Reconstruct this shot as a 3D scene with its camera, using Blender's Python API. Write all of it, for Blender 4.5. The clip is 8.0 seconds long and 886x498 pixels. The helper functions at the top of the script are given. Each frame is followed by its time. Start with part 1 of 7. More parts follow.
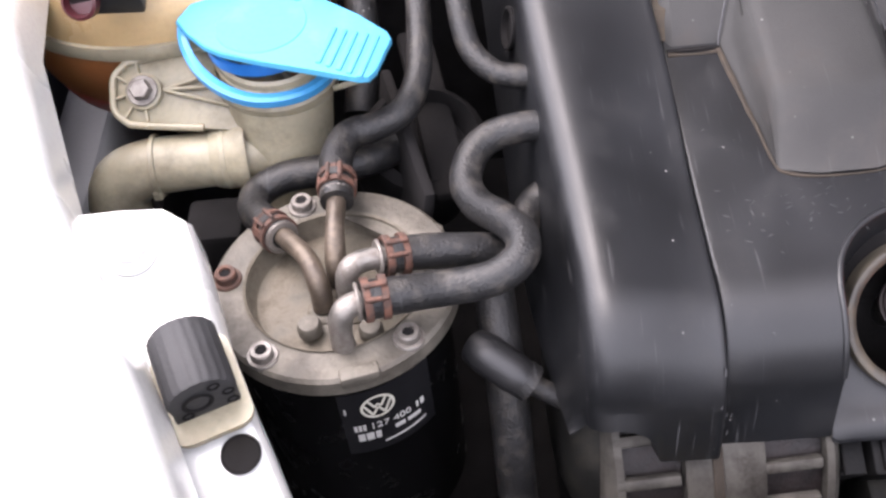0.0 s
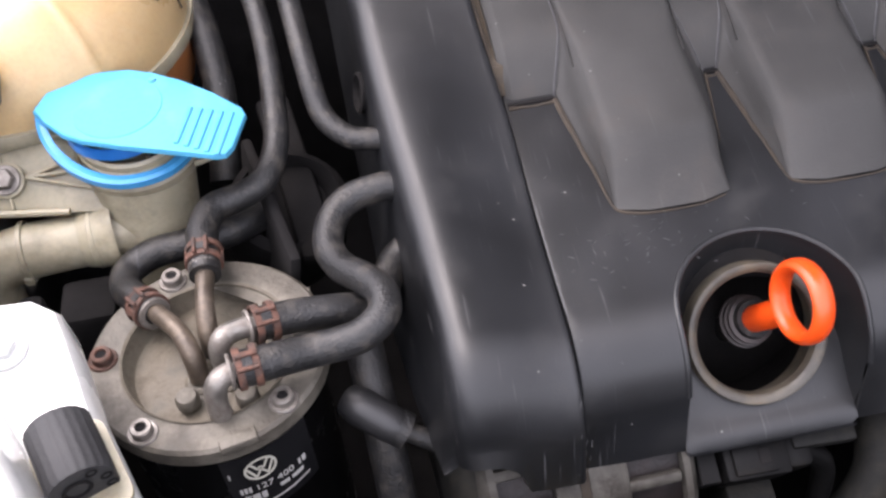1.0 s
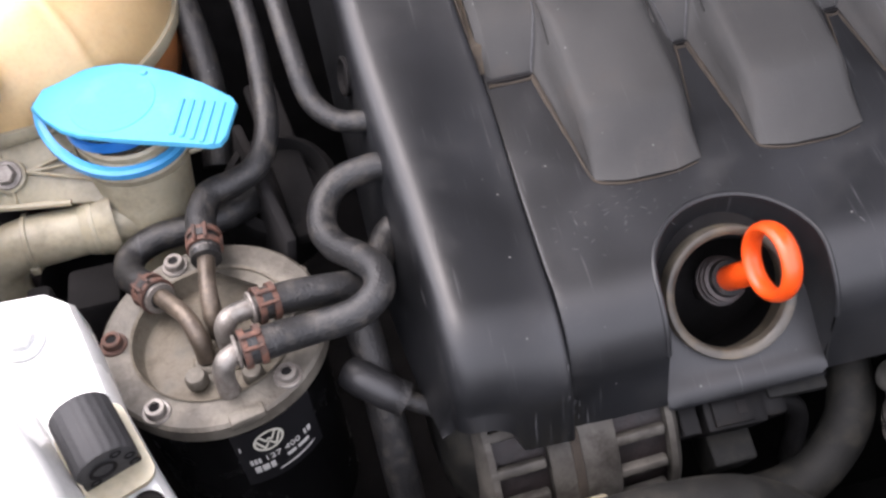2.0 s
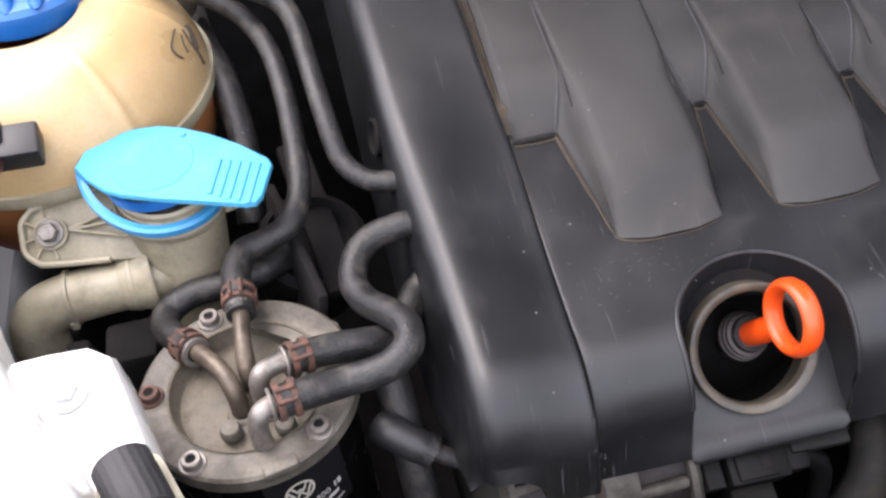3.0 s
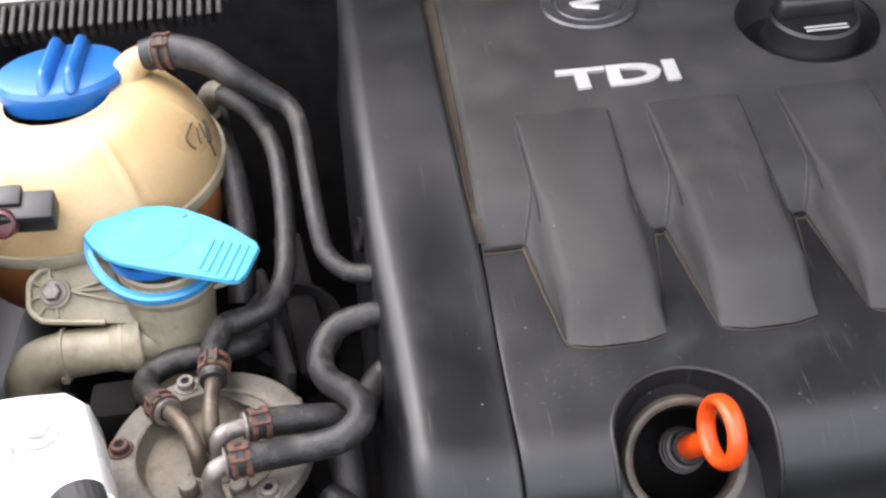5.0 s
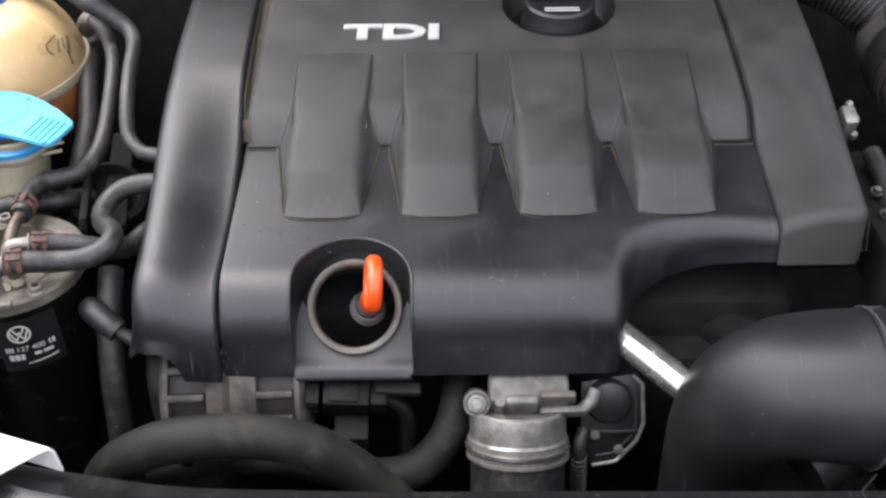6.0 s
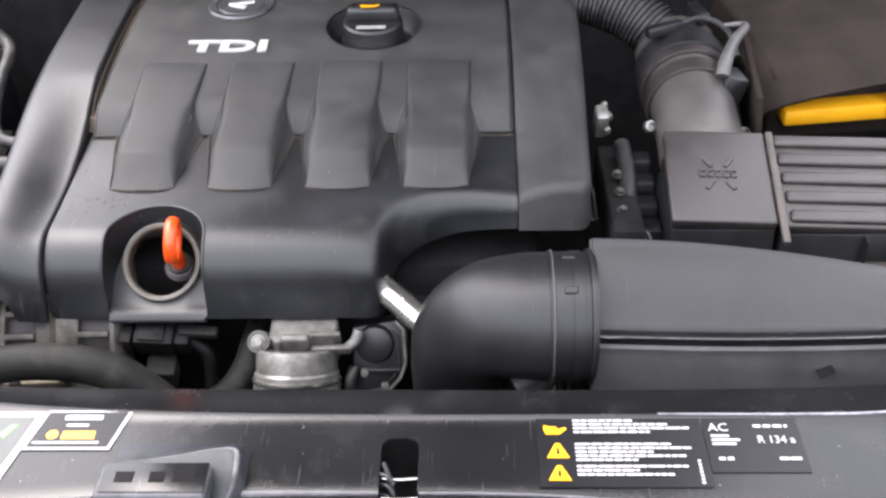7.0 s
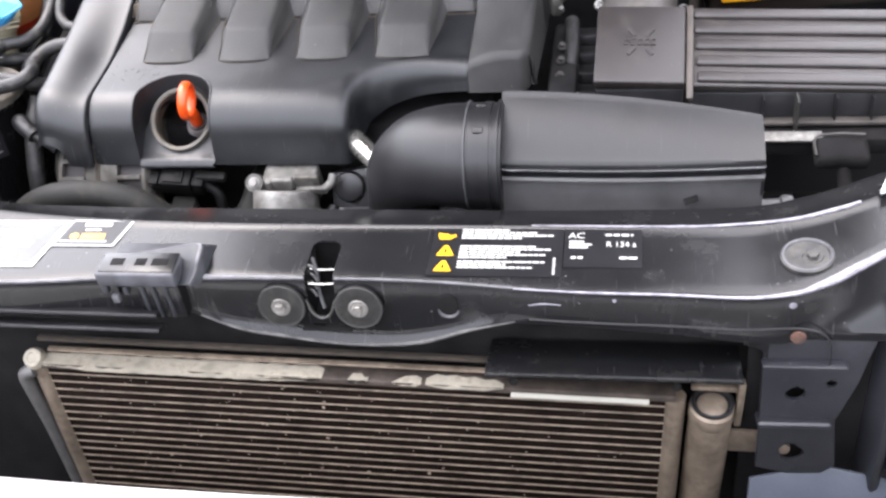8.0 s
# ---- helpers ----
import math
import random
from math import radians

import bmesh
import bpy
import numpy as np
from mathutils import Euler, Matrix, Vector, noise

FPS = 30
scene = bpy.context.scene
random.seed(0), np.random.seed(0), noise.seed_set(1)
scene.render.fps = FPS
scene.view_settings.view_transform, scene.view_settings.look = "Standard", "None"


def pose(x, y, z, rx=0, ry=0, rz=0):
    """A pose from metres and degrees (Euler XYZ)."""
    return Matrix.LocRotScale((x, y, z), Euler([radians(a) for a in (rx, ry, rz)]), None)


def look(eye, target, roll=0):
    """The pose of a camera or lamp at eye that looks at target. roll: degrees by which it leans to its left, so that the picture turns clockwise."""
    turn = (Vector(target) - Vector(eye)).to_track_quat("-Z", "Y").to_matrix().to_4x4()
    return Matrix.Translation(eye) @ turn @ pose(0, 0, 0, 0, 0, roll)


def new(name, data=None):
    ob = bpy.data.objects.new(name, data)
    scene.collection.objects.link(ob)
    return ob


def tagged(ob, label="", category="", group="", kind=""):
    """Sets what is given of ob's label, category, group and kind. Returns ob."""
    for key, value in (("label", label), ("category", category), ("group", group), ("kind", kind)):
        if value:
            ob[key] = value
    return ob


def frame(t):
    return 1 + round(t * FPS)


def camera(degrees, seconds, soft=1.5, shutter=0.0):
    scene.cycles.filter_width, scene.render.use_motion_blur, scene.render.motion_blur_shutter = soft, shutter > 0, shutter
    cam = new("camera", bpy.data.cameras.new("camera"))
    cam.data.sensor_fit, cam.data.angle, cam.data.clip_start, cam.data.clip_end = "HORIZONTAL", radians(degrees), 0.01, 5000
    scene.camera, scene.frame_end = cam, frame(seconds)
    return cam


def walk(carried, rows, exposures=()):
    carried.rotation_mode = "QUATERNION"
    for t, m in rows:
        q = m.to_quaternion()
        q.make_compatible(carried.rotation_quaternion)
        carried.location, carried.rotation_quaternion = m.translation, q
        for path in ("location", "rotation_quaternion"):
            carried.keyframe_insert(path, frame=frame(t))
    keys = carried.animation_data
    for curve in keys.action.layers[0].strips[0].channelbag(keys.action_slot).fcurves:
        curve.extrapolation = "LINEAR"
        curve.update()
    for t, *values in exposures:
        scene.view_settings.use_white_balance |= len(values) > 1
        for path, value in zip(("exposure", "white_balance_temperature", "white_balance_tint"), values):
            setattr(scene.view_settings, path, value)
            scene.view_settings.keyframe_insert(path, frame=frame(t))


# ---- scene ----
cam = camera(46.0, 8.0, soft=2.6)
PATH = [
    (0, (-0.1389, -0.3338, 0.3356), (-0.1539, 0.0006, -0.0358), -6.92),
    (0.5, (-0.1272, -0.3342, 0.3527), (-0.1174, 0.0040, -0.0154), -6.13),
    (1, (-0.1194, -0.3425, 0.3639), (-0.0862, -0.0045, -0.0031), -5.95),
    (1.2, (-0.1154, -0.3434, 0.3736), (-0.0795, -0.0125, 0.0005), -6.43),
    (2.3, (-0.1246, -0.3567, 0.3908), (-0.0894, -0.0358, 0.0090), -7.99),
    (2.5, (-0.1221, -0.3594, 0.3918), (-0.0907, -0.0306, 0.0164), -8.50),
    (3, (-0.1283, -0.3608, 0.4020), (-0.0939, -0.0188, 0.0389), -8.19),
    (3.5, (-0.1285, -0.3675, 0.4118), (-0.0925, -0.0130, 0.0610), -7.97),
    (4, (-0.1254, -0.3728, 0.4228), (-0.0890, -0.0106, 0.0800), -7.69),
    (4.2, (-0.1230, -0.3749, 0.4216), (-0.0880, -0.0072, 0.0845), -7.49),
    (5.3, (-0.0672, -0.4738, 0.4148), (-0.0463, -0.0771, 0.1111), -2.65),
    (5.5, (-0.0366, -0.5287, 0.4044), (-0.0196, -0.1255, 0.1094), -1.76),
    (5.7, (0.0200, -0.5657, 0.4480), (0.0281, -0.1763, 0.1345), -1.51),
    (5.9, (0.0824, -0.6165, 0.4523), (0.0858, -0.2214, 0.1459), -0.67),
    (6.1, (0.1694, -0.6420, 0.4596), (0.1557, -0.2476, 0.1527), -1.65),
    (6.3, (0.2229, -0.6711, 0.4648), (0.2117, -0.2744, 0.1607), -0.67),
    (6.5, (0.2659, -0.7037, 0.4793), (0.2551, -0.3042, 0.1789), -0.84),
    (6.7, (0.2852, -0.7402, 0.4750), (0.2808, -0.3325, 0.1857), -0.56),
    (7, (0.3280, -0.8020, 0.4723), (0.3120, -0.3878, 0.1927), -1.66),
    (7.3, (0.3612, -0.8688, 0.4730), (0.3358, -0.4529, 0.1966), -2.56),
    (7.5, (0.3756, -0.9115, 0.4819), (0.3489, -0.4988, 0.2008), -2.77),
    (7.7, (0.4054, -0.9504, 0.4905), (0.3701, -0.5426, 0.2034), -3.30),
    (8, (0.5277, -0.9805, 0.5080), (0.4419, -0.5931, 0.2039), -7.11),
]
EXPOSURE = [(0.0, 3.50, 6750, 21), (1.0, 3.21, 6750, 20), (2.5, 3.22, 6750, 19), (4.0, 3.24, 6800, 16), (5.5, 3.25, 6750, 15), (6.2, 3.36, 6720, 15), (7.0, 3.66, 6700, 14.5), (8.0, 3.87, 6650, 14.5)]
walk(cam, [(t, look(eye, target, roll)) for t, eye, target, roll in PATH], EXPOSURE)

# ---- world and light ----
world = bpy.data.worlds.new("sky_world")
scene.world = world
world.use_nodes = True
wn = world.node_tree
sky = wn.nodes.new("ShaderNodeTexSky")
sky.sky_type = "NISHITA"
sky.sun_disc = False
sky.sun_elevation, sky.sun_rotation = radians(70), radians(307)
sky.air_density, sky.dust_density, sky.ozone_density = 1.0, 2.0, 1.0
haze = wn.nodes.new("ShaderNodeHueSaturation")
haze.inputs["Saturation"].default_value = 0.30
wn.links.new(sky.outputs["Color"], haze.inputs["Color"])
wn.links.new(haze.outputs["Color"], wn.nodes["Background"].inputs["Color"])
wn.nodes["Background"].inputs["Strength"].default_value = 0.15
sun_data = bpy.data.lights.new("sun", "SUN")
sun_data.energy, sun_data.angle, sun_data.color = 0.06, radians(90), (1.0, 0.99, 0.97)
sun = new("sun", sun_data)
sun.matrix_world = look((-0.68, 0.51, 2.34), (0, 0, 0))


# ---- materials ----
def material(name, base, rough=0.5, metal=0.0, spread=0.25, scale=30.0, bump=0.15, fine=400.0, dirt=None, dirt_at=0.62,
             dirt_scale=18.0, coat=0.0, per_piece=0.0, through_light=0.0, spec=0.5, specks=0.0, scratches=0.0):
    """A surface with colour and gloss that vary at two scales, fine relief, and patches of dirt of another colour."""
    m = bpy.data.materials.new(name)
    m.use_nodes = True
    nt = m.node_tree
    b = nt.nodes["Principled BSDF"]
    tc = nt.nodes.new("ShaderNodeTexCoord")
    geo = nt.nodes.new("ShaderNodeNewGeometry")
    n1, n2 = nt.nodes.new("ShaderNodeTexNoise"), nt.nodes.new("ShaderNodeTexNoise")
    for n, s, d in ((n1, scale, 5), (n2, fine, 3)):
        n.inputs["Scale"].default_value, n.inputs["Detail"].default_value = s, d
        nt.links.new(geo.outputs["Position"], n.inputs["Vector"])
    def lerp(a, c, fac):
        mix = nt.nodes.new("ShaderNodeMix")
        mix.data_type = "RGBA"
        for sock, val in ((mix.inputs[6], a), (mix.inputs[7], c), (mix.inputs[0], fac)):
            if isinstance(val, (tuple, float)):
                sock.default_value = val
            else:
                nt.links.new(val, sock)
        return mix.outputs[2]
    def remap(sock, a, c, lo, hi):
        r = nt.nodes.new("ShaderNodeMapRange")
        r.inputs[1].default_value, r.inputs[2].default_value, r.inputs[3].default_value, r.inputs[4].default_value = a, c, lo, hi
        nt.links.new(sock, r.inputs[0])
        return r.outputs[0]
    dark = tuple(v * (1 - spread) for v in base) + (1,)
    light = tuple(min(1, v * (1 + spread)) for v in base) + (1,)
    colour = lerp(dark, light, remap(n1.outputs["Fac"], 0.3, 0.7, 0, 1))
    colour = lerp(colour, tuple(v * 0.8 for v in base) + (1,), remap(n2.outputs["Fac"], 0.45, 0.8, 0, 0.5))
    if per_piece:
        info = nt.nodes.new("ShaderNodeObjectInfo")
        colour = lerp(colour, tuple(v * (1 - per_piece) for v in base) + (1,), info.outputs["Random"])
    if specks:
        vo = nt.nodes.new("ShaderNodeTexVoronoi")
        vo.inputs["Scale"].default_value = 120
        nt.links.new(geo.outputs["Position"], vo.inputs["Vector"])
        n4 = nt.nodes.new("ShaderNodeTexNoise")
        n4.inputs["Scale"].default_value, n4.inputs["Detail"].default_value = 45, 2
        nt.links.new(geo.outputs["Position"], n4.inputs["Vector"])
        spot = nt.nodes.new("ShaderNodeMath")
        spot.operation = "MULTIPLY"
        nt.links.new(remap(vo.outputs["Distance"], 0.045, 0.09, 1, 0), spot.inputs[0])
        nt.links.new(remap(n4.outputs["Fac"], 0.56, 0.62, 0, specks), spot.inputs[1])
        colour = lerp(colour, (0.16, 0.155, 0.15, 1), spot.outputs[0])
    if scratches:
        for turn, thin in ((0.5, 520.0), (2.0, 420.0), (1.1, 640.0)):
            mp = nt.nodes.new("ShaderNodeMapping")
            mp.inputs["Rotation"].default_value = (0.2, 0.1, turn)
            mp.inputs["Scale"].default_value = (thin, 22.0, 22.0)
            nt.links.new(geo.outputs["Position"], mp.inputs["Vector"])
            n5 = nt.nodes.new("ShaderNodeTexNoise")
            n5.inputs["Scale"].default_value, n5.inputs["Detail"].default_value = 1.0, 2
            nt.links.new(mp.outputs["Vector"], n5.inputs["Vector"])
            colour = lerp(colour, (0.075, 0.075, 0.077, 1), remap(n5.outputs["Fac"], 0.70, 0.78, 0, scratches))
    gloss = remap(n1.outputs["Fac"], 0.3, 0.7, max(0.02, rough - 0.05), min(1, rough + 0.05))
    if dirt:
        n3 = nt.nodes.new("ShaderNodeTexNoise")
        n3.inputs["Scale"].default_value, n3.inputs["Detail"].default_value, n3.inputs["Roughness"].default_value = dirt_scale, 8, 0.7
        nt.links.new(geo.outputs["Position"], n3.inputs["Vector"])
        mask = remap(n3.outputs["Fac"], dirt_at - 0.08, dirt_at + 0.12, 0, 0.75)
        colour = lerp(colour, tuple(dirt) + (1,), mask)
        add = nt.nodes.new("ShaderNodeMath")
        add.operation, add.use_clamp = "MULTIPLY_ADD", True
        add.inputs[1].default_value = 0.14
        nt.links.new(mask, add.inputs[0])
        nt.links.new(gloss, add.inputs[2])
        gloss = add.outputs[0]
        if metal:
            nt.links.new(remap(mask, 0, 1, metal, 0.1), b.inputs["Metallic"])
    elif metal:
        b.inputs["Metallic"].default_value = metal
    nt.links.new(colour, b.inputs["Base Color"])
    nt.links.new(gloss, b.inputs["Roughness"])
    b.inputs["Coat Weight"].default_value = coat
    b.inputs["Specular IOR Level"].default_value = spec
    if through_light:
        b.inputs["Subsurface Weight"].default_value = through_light
        b.inputs["Subsurface Radius"].default_value = (0.02, 0.012, 0.006)
        b.inputs["Subsurface Scale"].default_value = 0.4
    if bump:
        bp = nt.nodes.new("ShaderNodeBump")
        bp.inputs["Strength"].default_value, bp.inputs["Distance"].default_value = bump, 0.0006
        nt.links.new(n2.outputs["Fac"], bp.inputs["Height"])
        nt.links.new(bp.outputs["Normal"], b.inputs["Normal"])
    return m


COVER = material("moulded_black_plastic", (0.0064, 0.0069, 0.0080), 0.43, spec=0.44, scratches=0.45, spread=0.5, scale=14, bump=0.12, fine=1000, dirt=(0.0160, 0.0160, 0.0162), dirt_at=0.62, dirt_scale=24, specks=0.9)
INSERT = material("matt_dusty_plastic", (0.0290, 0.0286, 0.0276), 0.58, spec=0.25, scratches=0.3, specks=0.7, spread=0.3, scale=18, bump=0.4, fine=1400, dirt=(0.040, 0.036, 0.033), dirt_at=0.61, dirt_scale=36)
RUBBER = material("hose_rubber", (0.0098, 0.0098, 0.0102), 0.46, spec=0.36, scratches=0.3, specks=1.0, spread=0.45, scale=60, bump=0.9, fine=700, dirt=(0.050, 0.044, 0.037), dirt_at=0.58, dirt_scale=110)
BLACK = material("dark_plastic", (0.0063, 0.0063, 0.007), 0.45, spread=0.3, scale=40, bump=0.2, fine=900, dirt=(0.0182, 0.0161, 0.014), dirt_at=0.68)
# grime, and a near-black that stands in for shade in holes and depths
DEEP = material("grime_and_shade_black", (0.0085, 0.0080, 0.0081), 0.92, spec=0.12, spread=0.5, scale=35, bump=0.5, fine=300, dirt=(0.0098, 0.0084, 0.007), dirt_at=0.62)
# dusty duct plastic, lightened further for the light its front wall reflects
DUCTBODY = material("dusty_brightened_duct_plastic", (0.062, 0.061, 0.061), 0.5, spec=0.35, spread=0.3, scale=20, bump=0.3, fine=1200, dirt=(0.040, 0.038, 0.035), dirt_at=0.62)
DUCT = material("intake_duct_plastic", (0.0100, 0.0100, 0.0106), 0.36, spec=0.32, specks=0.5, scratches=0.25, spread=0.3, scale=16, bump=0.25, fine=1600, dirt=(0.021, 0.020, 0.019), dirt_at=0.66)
BOXLID = material("air_box_plastic", (0.0190, 0.0155, 0.0145), 0.45, specks=0.5, spread=0.25, scale=26, bump=0.3, fine=1200, dirt=(0.04, 0.034, 0.029), dirt_at=0.62, dirt_scale=34)
CASTING = material("cast_aluminium", (0.21, 0.203, 0.189), 0.40, 0.75, spread=0.35, scale=60, bump=0.5, fine=700, dirt=(0.0315, 0.0266, 0.021), dirt_at=0.52, dirt_scale=70)
FLANGE = material("dusty_cast_flange", (0.088, 0.079, 0.064), 0.6, 0.2, spread=0.5, scale=55, bump=0.8, fine=500, dirt=(0.030, 0.0235, 0.0165), dirt_at=0.53, dirt_scale=48)
SUNKTOP = material("stained_cast_floor", (0.112, 0.097, 0.072), 0.65, 0.1, spread=0.5, scale=60, bump=1.0, fine=420, dirt=(0.034, 0.024, 0.015), dirt_at=0.52, dirt_scale=60)
STEEL = material("zinc_steel", (0.25, 0.235, 0.215), 0.38, 0.8, spread=0.4, scale=90, bump=0.5, fine=900, dirt=(0.045, 0.031, 0.022), dirt_at=0.47, dirt_scale=90)
BRIGHT = material("bright_pipe_metal", (0.50, 0.49, 0.45), 0.25, 0.95, spread=0.1, scale=60, bump=0.1)
RUST = material("rusty_clamp", (0.085, 0.037, 0.024), 0.7, 0.2, spread=0.5, scale=180, bump=0.8, fine=900, dirt=(0.032, 0.024, 0.02), dirt_at=0.5, dirt_scale=200)
CANBLACK = material("filter_can_enamel", (0.004, 0.004, 0.0044), 0.25, spread=0.3, scale=40, bump=0.1, dirt=(0.016, 0.0144, 0.0128), dirt_at=0.66, dirt_scale=60)
NECK = material("aged_milky_plastic", (0.235, 0.212, 0.150), 0.45, spread=0.22, scale=30, bump=0.25, dirt=(0.1125, 0.09375, 0.06), dirt_at=0.56, dirt_scale=35, through_light=0.15)
TANK = material("amber_stained_plastic", (0.36, 0.255, 0.130), 0.3, spread=0.14, scale=16, bump=0.12, dirt=(0.312, 0.195, 0.0858), dirt_at=0.6, dirt_scale=14, through_light=0.25)
TANKLOW = material("brown_stained_plastic", (0.24, 0.092, 0.032), 0.35, spread=0.3, scale=25, bump=0.15, through_light=0.2)
COOLANT = material("red_coolant_stain", (0.36, 0.030, 0.012), 0.35, spread=0.25, scale=25, bump=0.1, through_light=0.2)
LIDBLUE = material("pale_blue_cap_plastic", (0.045, 0.25, 0.40), 0.6, spec=0.25, spread=0.08, scale=25, bump=0.15, dirt=(0.10, 0.26, 0.36), dirt_at=0.66)
RINGBLUE = material("blue_cap_plastic", (0.008, 0.095, 0.31), 0.35, spread=0.1, scale=30, bump=0.1, dirt=(0.051, 0.136, 0.255), dirt_at=0.7)
ORANGE = material("orange_handle_plastic", (0.558, 0.054, 0.0054), 0.36, spread=0.08, scale=60, bump=0.1)
WHITE = material("white_car_paint", (0.52, 0.525, 0.51), 0.25, spread=0.03, scale=8, bump=0.0, coat=0.6, dirt=(0.62, 0.60, 0.55), dirt_at=0.74, dirt_scale=20)
CARRIER = material("satin_black_panel", (0.0068, 0.0069, 0.0074), 0.23, scratches=0.35, specks=0.9, spread=0.25, scale=9, bump=0.10, fine=900, dirt=(0.0168, 0.0162, 0.0156), dirt_at=0.62, dirt_scale=30, spec=0.30)
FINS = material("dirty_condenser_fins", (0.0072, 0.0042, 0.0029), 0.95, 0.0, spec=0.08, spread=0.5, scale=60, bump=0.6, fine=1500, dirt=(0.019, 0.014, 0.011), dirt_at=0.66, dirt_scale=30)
TUBES = material("oxidised_aluminium", (0.175, 0.138, 0.103), 0.5, 0.4, spread=0.35, scale=50, bump=0.4, dirt=(0.060, 0.043, 0.029), dirt_at=0.54, dirt_scale=45)
NECKBLUE = material("mid_blue_cap_plastic", (0.028, 0.21, 0.43), 0.4, spread=0.1, scale=30, bump=0.1)
YELLOW = material("yellow_plastic", (0.63, 0.297, 0.0072), 0.4, spread=0.06, scale=30)
PRINT = material("white_print", (0.38, 0.375, 0.36), 0.5, spread=0.06, bump=0.0)
CREAM = material("cream_sticker", (0.42, 0.41, 0.35), 0.5, spec=0.3, spread=0.05, bump=0.0)
FOIL = material("black_sticker", (0.008, 0.008, 0.009), 0.35, spec=0.22, spread=0.1, bump=0.0)
GREEN = material("pale_print", (0.040, 0.042, 0.040), 0.5, spread=0.05, bump=0.0)
CHROME = material("chrome_letter", (0.82, 0.81, 0.78), 0.22, 0.6, spread=0.05, bump=0.05)
FELT = material("battery_felt", (0.0200, 0.0150, 0.0125), 0.95, spec=0.12, spread=0.3, scale=22, bump=1.0, fine=900, dirt=(0.0238, 0.021, 0.0182), dirt_at=0.62)
GRIME = material("dusty_grime", (0.027, 0.0200, 0.0135), 0.9, spread=0.4, scale=120, bump=0.6, fine=900)
ASPHALT = material("asphalt", (0.05, 0.05, 0.05), 0.85, spread=0.25, scale=6, bump=1.0, fine=220)
BLUEGREY = material("blue_grey_paint", (0.010, 0.011, 0.016), 0.4, spread=0.2, scale=20)
POST = material("slate_paint", (0.0155, 0.0160, 0.0190), 0.35, spread=0.3, scale=14, specks=0.8, dirt=(0.034, 0.035, 0.041), dirt_at=0.64)
PIPEGREY = material("dusty_grey_pipe", (0.046, 0.041, 0.037), 0.5, spread=0.3, scale=22, bump=0.3, fine=1200, dirt=(0.09, 0.08, 0.068), dirt_at=0.62, dirt_scale=30)
CABLEGREY = material("grey_cable_sleeve", (0.07, 0.067, 0.064), 0.5, spread=0.25, scale=90, bump=0.5, fine=700)
# dusty rubber, its base lowered for a shadow falling across the engine front
DUSTHOSE = material("dusty_shaded_rubber", (0.0088, 0.0088, 0.0080), 0.66, spec=0.2, spread=0.35, scale=40, bump=0.6, fine=700, dirt=(0.034, 0.031, 0.024), dirt_at=0.58, dirt_scale=38)
# grime, with the deep shadow below the cover put into the base
CONNECTOR = material("grimy_shaded_connector_plastic", (0.0030, 0.0029, 0.0030), 0.6, spec=0.14, spread=0.5, scale=90, bump=0.4, dirt=(0.011, 0.009, 0.007), dirt_at=0.60, dirt_scale=80)
# cast grey darkened in colour for the shade under the cover
ALTCAST = material("shade_darkened_casting", (0.058, 0.054, 0.047), 0.6, 0.15, spec=0.25, spread=0.5, scale=50, bump=0.6, dirt=(0.012, 0.009, 0.0068), dirt_at=0.55, dirt_scale=60)
CASTDULL = material("dull_cast_aluminium", (0.105, 0.102, 0.094), 0.5, 0.45, spread=0.4, scale=60, bump=0.5, fine=700, dirt=(0.030, 0.026, 0.021), dirt_at=0.53, dirt_scale=70)
SCUFF = material("scuffed_plastic", (0.036, 0.036, 0.038), 0.6, spread=0.4, scale=300, bump=0.3)
WASHER = material("dirty_washer_face", (0.019, 0.018, 0.0165), 0.42, spread=0.6, scale=110, bump=0.5, dirt=(0.06, 0.055, 0.046), dirt_at=0.57, dirt_scale=90)
WORN = material("worn_grey_plastic", (0.020, 0.021, 0.024), 0.45, spec=0.3, spread=0.35, scale=60, bump=0.3, dirt=(0.010, 0.010, 0.011), dirt_at=0.60, dirt_scale=55)


# ---- mesh helpers ----
def part(name, bm, mat, parent=None, label="", smooth=True, angle=35):
    """Links a bmesh as one mesh object, under parent if one is given."""
    bmesh.ops.recalc_face_normals(bm, faces=bm.faces)
    me = bpy.data.meshes.new(name)
    bm.to_mesh(me)
    bm.free()
    me.materials.append(mat)
    if smooth:
        me.shade_smooth()
        me.set_sharp_from_angle(angle=radians(angle))
    ob = new(name, me)
    if parent:
        ob.parent = parent
    if label:
        tagged(ob, label)
    return ob


def thing(name, label, category, at=(0, 0, 0), group="", kind=""):
    ob = new(name)
    ob.empty_display_size = 0.02
    return tagged(ob, label, category, group, kind)


def catmull(points, per=8):
    """A smooth line through the points."""
    p = [Vector(q) for q in points]
    p = [2 * p[0] - p[1]] + p + [2 * p[-1] - p[-2]]
    out = []
    for a, b, c, d in zip(p, p[1:], p[2:], p[3:]):
        for k in range(per):
            t = k / per
            out.append(0.5 * (2 * b + (c - a) * t + (2 * a - 5 * b + 4 * c - d) * t * t + (3 * b - a - 3 * c + d) * t**3))
    return out + [p[-2]]


